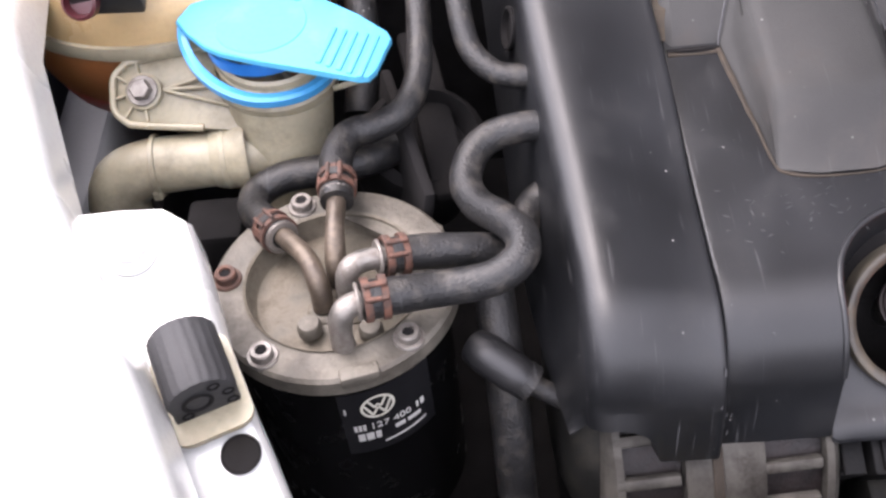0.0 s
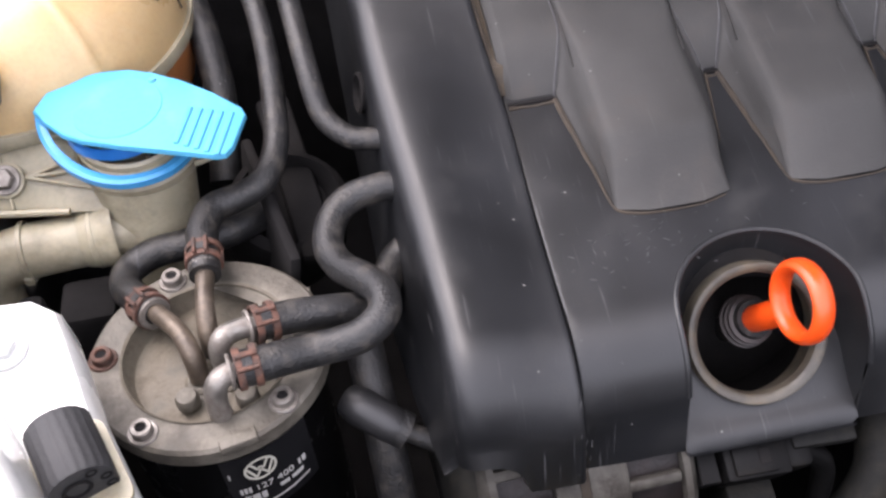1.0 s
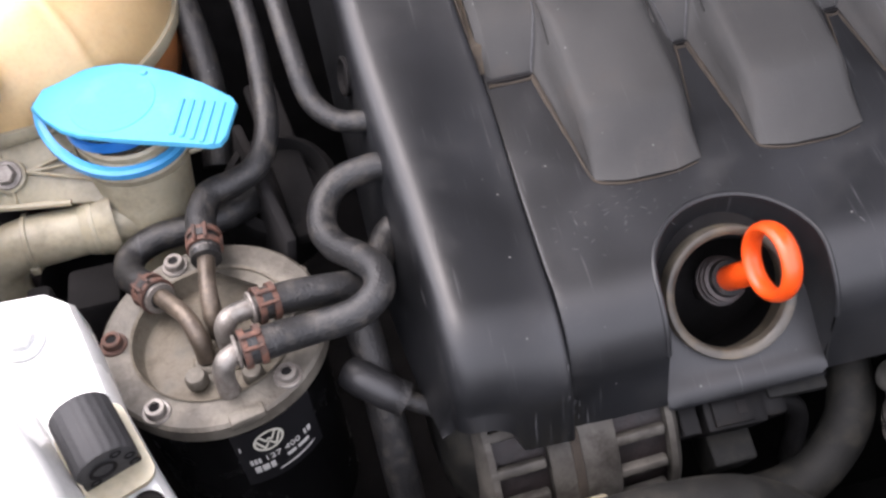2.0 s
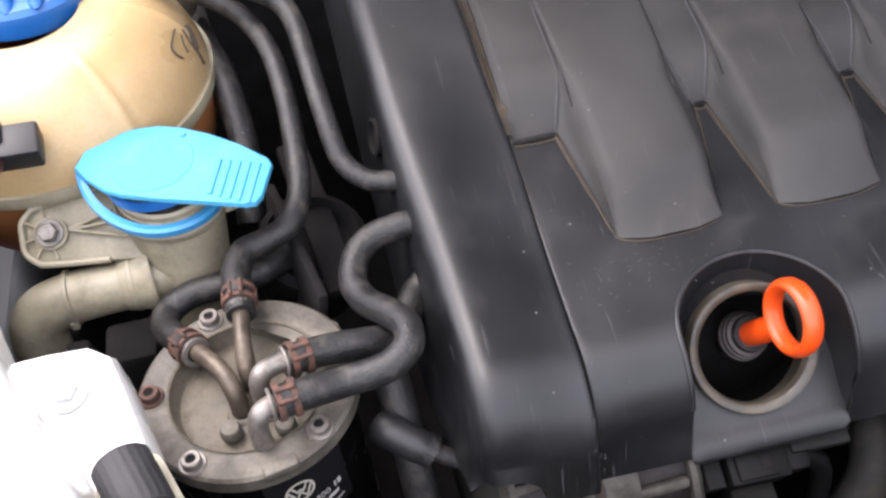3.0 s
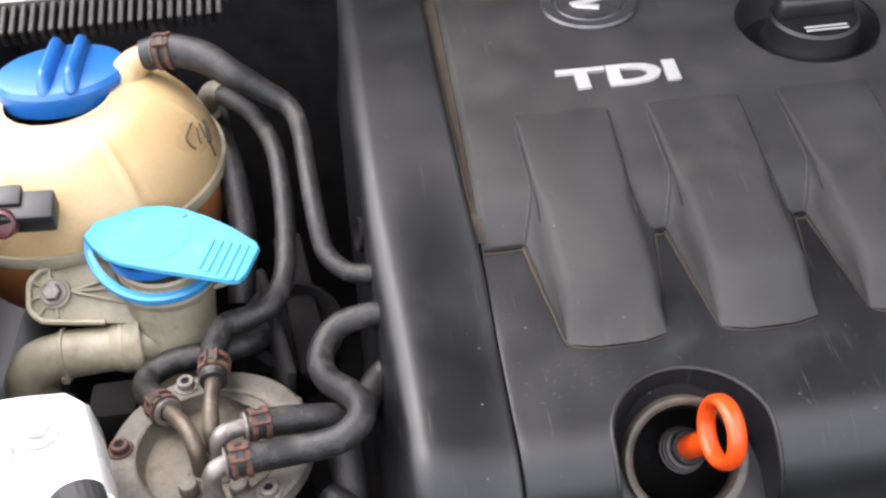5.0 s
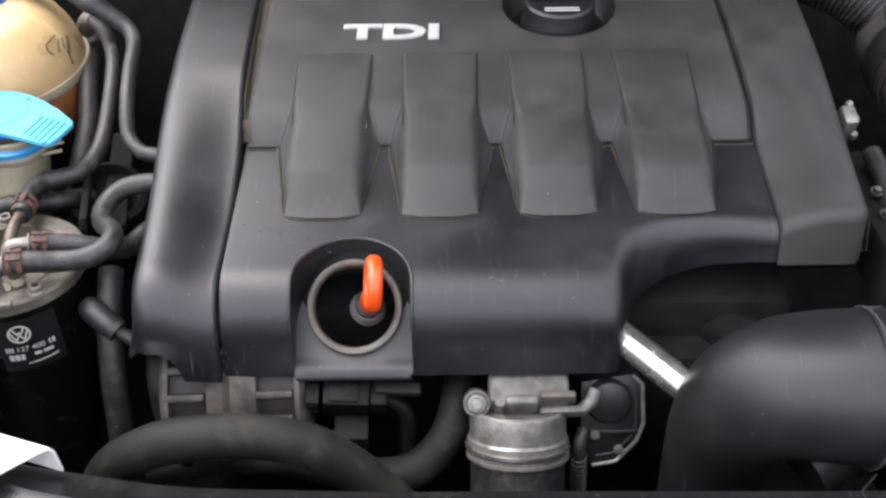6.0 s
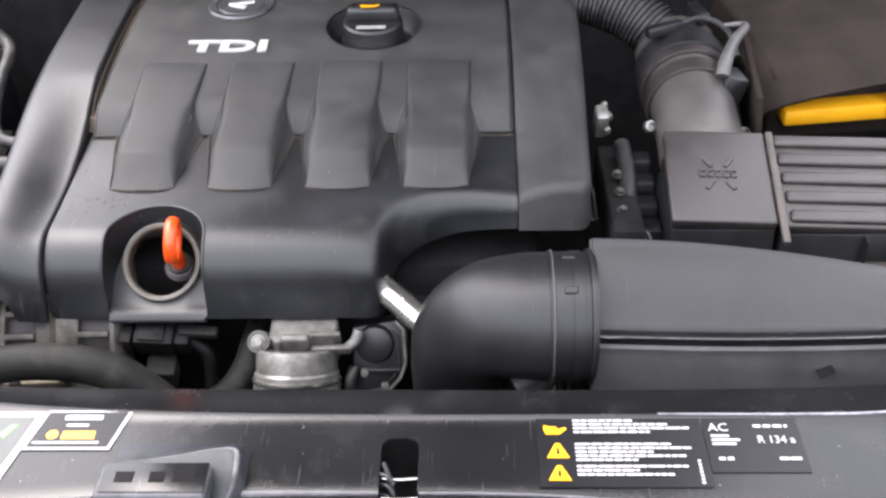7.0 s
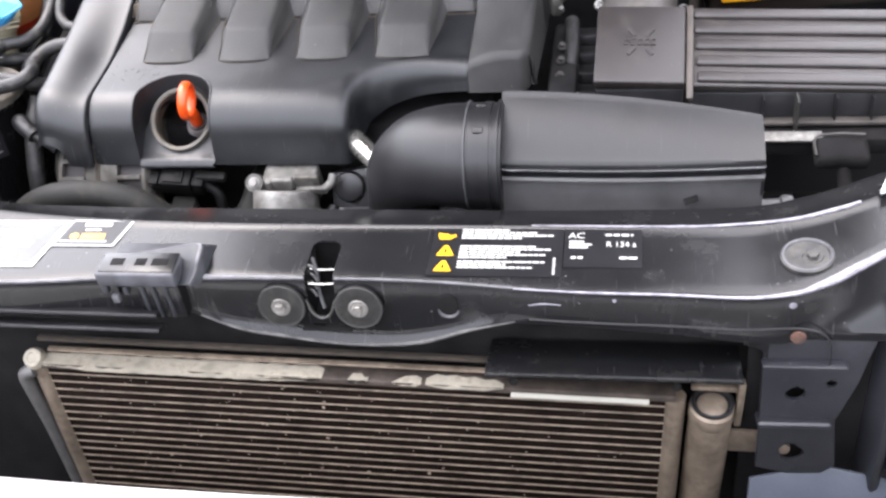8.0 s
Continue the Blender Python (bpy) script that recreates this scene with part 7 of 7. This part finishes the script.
part("sensor_cable", tube([(0.566, 0.128, 0.042), (0.570, 0.140, 0.053), (0.584, 0.172, 0.060), (0.600, 0.200, 0.062), (0.597, 0.209, 0.062), (0.580, 0.207, 0.062)], [0.0075, 0.0068, 0.0055, 0.0045, 0.0030, 0.0022], 12), CABLEGREY, maf, "dusty grey cable sleeve")
part("loose_cable", tube([(0.530, 0.210, 0.060), (0.560, 0.222, 0.064), (0.585, 0.215, 0.054), (0.594, 0.19, 0.035)], 0.0035, 10), RUBBER, maf)
part("bracket_arm", block((0.040, 0.012, 0.012), basis((0.520, 0.205, 0.060), (1, 0.35, 0.1), (0, 1, 0)), 0.003), BLACK, maf)
part("bracket_arm", block((0.012, 0.040, 0.014), basis((0.560, 0.240, 0.062), (1, 0.2, 0.1), (0, 1, 0)), 0.003), BLACK, maf)
bellows = thing("ribbed_intake_hose", "black ribbed rubber intake hose", "hose")
BL = [Vector((0.525, 0.262, 0.030)), Vector((0.500, 0.280, 0.045)), Vector((0.470, 0.295, 0.055)), Vector((0.44, 0.305, 0.06))]
part("hose_body", tube(BL, 0.026, 28), RUBBER, bellows)
line = catmull(BL, 6)
for k in range(1, len(line) - 1):
    part("hose_rib", lathe([(0.025, -0.0022), (0.0295, -0.0014), (0.0295, 0.0014), (0.025, 0.0022)], line[k], line[k + 1] - line[k - 1], 28), RUBBER, bellows)
battery = thing("battery_box", "battery under a black felt cover", "battery")
part("felt_cover", block((0.32, 0.20, 0.075), basis((0.765, 0.258, 0.010), (1, 0.13, 0), (-0.13, 1, 0.1)), 0.006, 3), FELT, battery, "black felt cover with a lifted front edge")
# the cover's front edge sags at the corner and lifts over the yellow terminal cover
FRONT = [(0.6060, 0.118, 0.006), (0.6130, 0.114, 0.013), (0.6260, 0.1075, 0.022), (0.6560, 0.1085, 0.030), (0.7150, 0.118, 0.037), (0.80, 0.135, 0.042), (0.92, 0.160, 0.044)]
bm = bmesh.new()
rows = []
for p in catmull(FRONT, 6):
    back = Vector((p.x - 0.014 if p.x < 0.63 else p.x - 0.010, 0.232 + 0.13 * (p.x - 0.63), 0.0500 if p.x > 0.625 else 0.046))
    mid = p.lerp(back, 0.45) + Vector((0, 0, 0.006))
    rows.append([p + Vector((0, 0.003, -0.004)), p, p.lerp(mid, 0.4) + Vector((0, 0, 0.0025)), mid, mid.lerp(back, 0.5), back])
grid_into(bm, rows)
solid(part("felt_flap", bm, FELT, battery, "sagging front edge of the felt", angle=60), 0.004)
part("felt_side", block((0.006, 0.16, 0.09), pose(0.606, 0.170, 0.000, 4, -6, -6), 0.002), FELT, battery)
part("terminal_cover", block((0.118, 0.030, 0.018), basis((0.687, 0.1420, 0.001), (1, 0.10, 0.02), (0, 1, 0.1)), 0.004), YELLOW, battery, "bright yellow terminal cover")
part("terminal_clip", block((0.020, 0.018, 0.018), basis((0.740, 0.1340, 0.012), (1, 0.10, 0.02), (0, 1, 0.1)), 0.003), YELLOW, battery)
part("terminal_post", tube([(0.760, 0.125, 0.002), (0.772, 0.125, 0.006), (0.786, 0.123, 0.006)], [0.008, 0.0075, 0.0055], 14), STEEL, battery)
part("box_wall", block((0.30, 0.012, 0.10), pose(0.755, 0.085, -0.065), 0.003), BLACK, battery)
# between engine and air filter
mid = thing("engine_bracket", "dark engine bracket with grey metal lug", "bracket")
part("lug", block((0.013, 0.020, 0.030), basis((0.4495, 0.112, 0.004), (1, 0.1, 0), (0, 1, 0.4)), 0.004, 2), CASTING, mid, "bare aluminium lug")
for dx, dy, dz, w in ((0.007, 0.002, 0.004, 0.008), (0.006, -0.008, -0.006, 0.006), (0.004, 0.010, 0.012, 0.006)):
    part("lug_tooth", block((w, w, 0.008), basis((0.4495 + dx, 0.112 + dy, 0.004 + dz), (1, 0.3, 0.2), (0, 1, 0.4)), 0.002, 2), CASTING, mid)
part("arm", block((0.03, 0.16, 0.05), pose(0.462, 0.04, -0.05), 0.006), DEEP, mid)
for y, z in ((0.045, -0.018), (0.02, -0.022), (-0.005, -0.026)):
    hex_bolt("bolt", Vector((0.459, y, z)), (0.1, -0.3, 1), 0.0035, 0.005, WASHER, mid, 0.0050)
part("pipe", tube([(0.468, 0.09, -0.01), (0.470, 0.05, -0.02), (0.468, 0.0, -0.045), (0.462, -0.04, -0.08)], 0.008, 14), RUBBER, mid)
side = thing("box_bracket", "black stepped plastic bracket beside the air filter box", "bracket")
for k in range(4):
    part("step", block((0.022, 0.022, 0.03), pose(0.485, 0.085 - 0.028 * k, -0.035 - 0.008 * k), 0.003), BLACK, side)
part("lug_ring", lathe([(0.0085, -0.003), (0.0085, 0.003), (0.006, 0.0035), (0.0045, 0.001), (0, 0.001)], (0.474, -0.030, -0.040), (0, -0.7, 0.7), 18), BLACK, side)
part("gusset", plate([(-0.012, 0.0), (0.014, 0.0), (0.002, -0.05)], 0.004, basis((0.482, -0.045, -0.035), (1, 0, 0), (0, 0.6, 0.8)), 0.001), BLACK, side)

# ---- engine front below the cover ----
alternator = thing("alternator", "grey cast alternator with cooling slots, darkened for shade", "alternator")
AC = Vector((-0.0385, -0.0450, -0.1290))
ADIR = Vector((1, 0.05, 0)).normalized()
part("stator_body", lathe([(0.058, -0.0185), (0.0715, -0.0180), (0.0725, -0.0165), (0.0725, -0.004), (0.0718, -0.0035), (0.0718, -0.0015), (0.0725, -0.001), (0.0725, 0.0165), (0.0715, 0.0180), (0.058, 0.0185)], AC, ADIR, 64), ALTCAST, alternator)
part("winding", lathe([(0.030, -0.046), (0.0640, -0.0455), (0.0645, 0.0455), (0.030, 0.046)], AC, ADIR, 48), material("dark_copper_winding", (0.0085, 0.0052, 0.0048), 0.6, spread=0.6, scale=160, bump=0.8, fine=500), alternator, "dark copper winding behind the slots")
for end in (-1, 1):
    part("end_ring", lathe([(0.040, 0.0560 * end), (0.058, 0.0545 * end), (0.0680, 0.0520 * end), (0.0712, 0.0490 * end), (0.0715, 0.0455 * end), (0.0660, 0.0450 * end)], AC, ADIR, 56), ALTCAST, alternator)
    for k in range(22):
        a = 2 * math.pi * k / 22 + 0.05
        c = AC + ADIR * (0.0320 * end) + Vector((0, -math.cos(a) * 0.0685, math.sin(a) * 0.0685))
        part("rib", block((0.0300, 0.0056, 0.0062), basis(c, ADIR, Vector((0, math.sin(a), math.cos(a)))), 0.0016, 2), ALTCAST, alternator)
part("stator_band", lathe([(0.0722, -0.0035), (0.0732, -0.0030), (0.0732, 0.0015), (0.0722, 0.0020)], AC - ADIR * 0.003, ADIR, 48), GRIME, alternator, "brown stained seam")
part("nose_cover", lathe([(0.0, -0.070), (0.030, -0.069), (0.046, -0.064), (0.054, -0.057), (0.056, -0.050)], AC + Vector((0, 0.004, 0.014)), ADIR, 40), DUSTHOSE, alternator, "dull rounded nose cover")
conn = thing("wiring_connector", "black electrical connector with cables", "connector")
CO = basis((0.0460, -0.0900, -0.0985), (1, 0.03, -0.10), (0, 1, 0.45))
part("housing", block((0.034, 0.026, 0.024), CO, 0.002), CONNECTOR, conn)
part("latch", block((0.022, 0.016, 0.003), CO @ Matrix.Translation((-0.002, -0.003, 0.0128)), 0.0008), CONNECTOR, conn)
part("latch_window", block((0.006, 0.008, 0.001), CO @ Matrix.Translation((0.003, -0.003, 0.0145)), 0.0003, 1), DEEP, conn)
part("end_cap", block((0.014, 0.022, 0.022), CO @ Matrix.Translation((0.0235, 0.0, -0.002)), 0.003), CONNECTOR, conn)
for k in range(4):
    part("fin", block((0.010, 0.016, 0.0026), CO @ Matrix.Translation((-0.0245, -0.004, 0.008 - 0.0068 * k)), 0.0006, 1), CONNECTOR, conn)
part("lower_plug", block((0.026, 0.022, 0.026), basis((0.0475, -0.0960, -0.1340), (1, 0.05, -0.08), (0, 1, 0.35)), 0.003), DUSTHOSE, conn, "dusty grey plug body")
part("cable", tube([(0.062, -0.086, -0.105), (0.078, -0.088, -0.108), (0.090, -0.092, -0.122), (0.088, -0.10, -0.16)], 0.006, 12), CONNECTOR, conn)
part("cable_clip", block((0.034, 0.010, 0.008), pose(0.0840, -0.0900, -0.0940, 20, 4, 0), 0.002), DUSTHOSE, conn, "dusty clip")
hose("thick black coolant hose arched in front of the alternator", [(-0.155, -0.145, -0.20), (-0.120, -0.150, -0.118), (-0.085, -0.152, -0.086), (-0.045, -0.152, -0.0755), (-0.005, -0.150, -0.0785), (0.026, -0.149, -0.089), (0.050, -0.149, -0.109), (0.074, -0.151, -0.137), (0.095, -0.155, -0.170), (0.10, -0.16, -0.24)], 0.0155, seg=24, mat=DUSTHOSE)
hose("black coolant hose behind the arched one", [(-0.10, -0.125, -0.14), (-0.05, -0.118, -0.135), (0.0, -0.118, -0.138), (0.05, -0.120, -0.152), (0.085, -0.116, -0.158), (0.108, -0.106, -0.150), (0.122, -0.094, -0.134), (0.128, -0.074, -0.120), (0.130, -0.05, -0.115)], [0.012, 0.012, 0.012, 0.013, 0.014, 0.014, 0.0135, 0.013, 0.012], seg=20, mat=DUSTHOSE)
pad = thing("cable_pad", "cream plastic cable pad behind the coolant hose", "cable pad")
part("pad", block((0.050, 0.020, 0.010), pose(-0.052, -0.128, -0.112, 20, 0, 4), 0.003), NECK, pad)
part("strap", block((0.010, 0.024, 0.014), pose(-0.066, -0.130, -0.112, 20, 0, 4), 0.003), BLACK, pad)
throttle = thing("throttle_body", "bare cast aluminium throttle body", "throttle body")
TB = Vector((0.1715, -0.1090, -0.1135))
TAX = (0.01, 0.50, 0.86)
part("casting", lathe([(0.0, 0.0125), (0.0290, 0.0125), (0.0325, 0.0135), (0.0345, 0.0120), (0.0352, 0.008), (0.0352, -0.006), (0.0368, -0.008), (0.0368, -0.012), (0.0350, -0.013), (0.0350, -0.016), (0.0368, -0.017), (0.0368, -0.021), (0.034, -0.023), (0.033, -0.05)], TB, TAX, 48), CASTING, throttle)
part("rubber_sleeve", lathe([(0.0342, -0.022), (0.0348, -0.06), (0.034, -0.12), (0.0, -0.12)], TB, TAX, 36), RUBBER, throttle)
part("clamp_band", lathe([(0.0365, -0.0155), (0.0384, -0.0150), (0.0384, -0.0125), (0.0365, -0.012)], TB, TAX, 48), BRIGHT, throttle)
part("clamp_band", lathe([(0.0362, -0.0225), (0.0376, -0.0220), (0.0376, -0.0195), (0.0362, -0.019)], TB, TAX, 48), STEEL, throttle)
part("neck_block", block((0.058, 0.026, 0.034), pose(0.1790, -0.0960, -0.0980, 12, 0, 0), 0.0035, 3), CASTDULL, throttle, "cast valve block")
part("neck_step", block((0.024, 0.008, 0.026), pose(0.1735, -0.1110, -0.0930, 12, 0, 0), 0.003, 3), CASTDULL, throttle)
# no recess here: the pocket's shade is a darker block
part("neck_pocket", block((0.026, 0.006, 0.012), pose(0.1990, -0.1085, -0.0860, 12, 0, 0), 0.002, 2), ALTCAST, throttle, "darker block drawn for a shaded pocket")
part("screw_pillar", lathe([(0.0044, -0.012), (0.0044, 0.006), (0.0036, 0.007), (0, 0.007)], (0.1585, -0.1120, -0.0900), (0, -0.2, 1), 20), CASTDULL, throttle)
hex_bolt("small_screw", Vector((0.1590, -0.1215, -0.0960)), (0, -0.7, 0.7), 0.0032, 0.004, STEEL, throttle, 0.0045)
part("bolt_boss", lathe([(0.0098, -0.026), (0.0098, 0.0), (0.0092, 0.001), (0.0082, 0.001), (0.0078, -0.001), (0, -0.001)], (0.1415, -0.1115, -0.0880), (0, -0.75, 0.66), 28), CASTDULL, throttle)
hex_bolt("bolt", Vector((0.1415, -0.1122, -0.0875)), (0, -0.75, 0.66), 0.0048, 0.004, CASTING, throttle, 0.0066)
part("lever", block((0.034, 0.006, 0.0095), basis((0.2030, -0.1115, -0.0970), (1, 0.0, 0.04), (0, 1, 0.3)), 0.002, 2), CASTDULL, throttle, "cast lever")
part("lever_end", tube([(0.216, -0.1110, -0.0960), (0.2235, -0.1070, -0.0915), (0.2270, -0.1015, -0.0840)], [0.0044, 0.0048, 0.0048], 14), CASTDULL, throttle)
motor = thing("flap_motor", "dark flap motor housing beside the throttle body", "motor")
MO = basis((0.2410, -0.0980, -0.1210), (1, 0, 0), (0, 0.45, 0.9))
OUT = [(-0.022, 0.030), (0.016, 0.036), (0.0235, 0.029), (0.0250, -0.002), (0.020, -0.016), (0.004, -0.033), (-0.014, -0.036), (-0.022, -0.022)]
part("motor_box", plate(OUT, 0.03, MO, 0.002), BLACK, motor)
part("motor_drum", lathe([(0.0165, -0.010), (0.0170, 0.004), (0.0150, 0.0075), (0.010, 0.009), (0, 0.0095)], MO @ Vector((-0.002, 0.016, 0.0)), MO.to_3x3() @ Vector((0, 0, 1)), 32), BLACK, motor, "rounded motor drum")
for inset, r, mt in ((0.97, 0.0016, CASTING), (0.76, 0.0011, WORN)):
    ring = [MO @ Vector((x * inset, y * inset, 0.0012)) for x, y in OUT[1:7]]
    part("motor_rim", tube(ring, r, 8, 1, False), mt, motor)
for x, y in ((-0.012, -0.010), (0.006, -0.022)):
    part("motor_screw", lathe([(0.0036, 0), (0.0036, 0.003), (0, 0.0035)], MO @ Vector((x, y, 0.001)), MO.to_3x3() @ Vector((0, 0, 1)), 12), STEEL, motor)
part("web_bar", block((0.036, 0.004, 0.004), MO @ Matrix.Translation((0.002, -0.008, 0.002)), 0.001), BLACK, motor)
part("corrugated_sleeve", tube([MO @ Vector((-0.020, -0.004, 0.004)), (0.2165, -0.116, -0.138), (0.2180, -0.124, -0.20)], 0.0052, 12), RUBBER, motor)
for k in range(12):
    part("sleeve_rib", lathe([(0.0050, -0.001), (0.0064, -0.0006), (0.0064, 0.0006), (0.0050, 0.001)], (0.2167 + 0.0001 * k, -0.1163 - 0.0005 * k, -0.1400 - 0.0042 * k), (0, -0.12, 1), 14), RUBBER, motor)

# ---- depth of the engine bay, its shade put into near-black colours ----
bay = thing("engine_bay", "grimy engine bay walls and floor, near-black for shade", "engine bay", kind="structure")
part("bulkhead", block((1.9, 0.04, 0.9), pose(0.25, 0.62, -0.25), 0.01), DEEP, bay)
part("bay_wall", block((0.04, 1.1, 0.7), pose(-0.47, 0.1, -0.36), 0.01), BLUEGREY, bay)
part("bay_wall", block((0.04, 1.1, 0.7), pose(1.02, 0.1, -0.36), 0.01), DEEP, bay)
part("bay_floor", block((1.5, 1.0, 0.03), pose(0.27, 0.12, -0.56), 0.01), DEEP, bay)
engine = thing("engine_block", "engine block under its cover, near-black for shade", "engine")
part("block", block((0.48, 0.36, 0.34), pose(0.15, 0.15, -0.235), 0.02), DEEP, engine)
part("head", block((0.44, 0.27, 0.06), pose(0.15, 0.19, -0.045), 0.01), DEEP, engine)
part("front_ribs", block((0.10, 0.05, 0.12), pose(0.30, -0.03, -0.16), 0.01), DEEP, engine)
part("inlet_runner", tube([(0.33, -0.02, -0.10), (0.36, -0.05, -0.09), (0.40, -0.05, -0.085)], 0.018, 18), DEEP, engine)
rail_l = thing("chassis_rail", "dark blue-grey painted chassis rail", "chassis rail")
part("rail", block((0.10, 0.80, 0.12), pose(-0.36, 0.12, -0.16), 0.012), BLUEGREY, rail_l)
part("rail_step", block((0.05, 0.16, 0.05), pose(-0.33, 0.10, -0.085), 0.008), BLACK, rail_l)
fb = thing("filter_bracket", "black pressed steel bracket behind the fuel filter", "bracket")
# bracket coloured near-black for the shade behind the filter
part("web", block((0.006, 0.10, 0.10), pose(-0.176, 0.060, -0.060, 0, 10, 12), 0.002), DEEP, fb)
part("cup", lathe([(0.03, -0.02), (0.034, 0.0), (0.033, 0.03), (0.028, 0.034), (0.024, 0.02), (0, 0.02)], (-0.165, 0.085, -0.06), (0.2, -0.3, 1), 28), DEEP, fb)
part("strap", block((0.02, 0.12, 0.01), pose(-0.155, 0.10, -0.035, 8, 0, 8), 0.003), DEEP, fb)
under = thing("reservoir_lower", "dark washer pipe support under the filler neck", "bracket")
# supports coloured near-black for the shade under the neck
part("support", block((0.03, 0.03, 0.07), pose(-0.268, 0.035, -0.07), 0.004), DEEP, under)
part("support", block((0.014, 0.02, 0.08), pose(-0.292, 0.02, -0.06), 0.004), DEEP, under)
top_l = thing("wiper_scuttle", "grey scuttle edge with ribbed rubber seal", "scuttle")
part("grey_edge", block((0.18, 0.03, 0.02), pose(-0.285, 0.385, 0.065, 15, 0, -2), 0.004), CASTING, top_l)
for k in range(24):
    part("seal_rib", block((0.0045, 0.03, 0.014), pose(-0.375 + 0.0075 * k, 0.352, 0.060, 20, 0, 0), 0.001, 1), RUBBER, top_l)
ground = part("ground", plate([(-40, -40), (40, -40), (40, 40), (-40, 40)], 0.02, Matrix.Translation((0, 0, -0.78)), 0), ASPHALT)
tagged(ground, "grey asphalt ground under the car", "ground", kind="structure")
# added walls out of view, there only to hold back light from the horizon
BLOCKGREY = material("plain_blocker_grey", (0.22, 0.22, 0.22), 0.9, spread=0.15, scale=3, bump=0.3, fine=60)
blocker = thing("sky_blocker", "unseen grey walls added to block low sky light", "wall", kind="structure")
part("front_wall", block((14.0, 0.2, 1.9), pose(0.3, -5.0, 0.17), 0.02), BLOCKGREY, blocker)
part("side_wall", block((0.2, 10.0, 2.6), pose(-5.0, 0.0, 0.52), 0.02), BLOCKGREY, blocker)
part("side_wall", block((0.2, 10.0, 5.2), pose(6.0, 0.0, 1.82), 0.02), BLOCKGREY, blocker)
bonnet = thing("bonnet", "raised bonnet with dark lining", "bonnet", kind="structure")
part("lining", plate([(-0.70, -0.47), (0.86, -0.47), (0.80, -0.34), (0.62, -0.27), (0.44, -0.21), (0.40, 0.0), (0.43, 0.13), (0.43, 0.28), (0.40, 0.48), (0.34, 0.72), (-0.29, 0.72), (-0.34, 0.48), (-0.36, 0.28), (-0.40, 0.13), (-0.47, 0.0), (-0.55, -0.20)], 0.03, basis((0.2765, 0.355, 0.565), (-1, 0, 0), (0, -0.62, 0.78)), 0.004), FELT, bonnet)
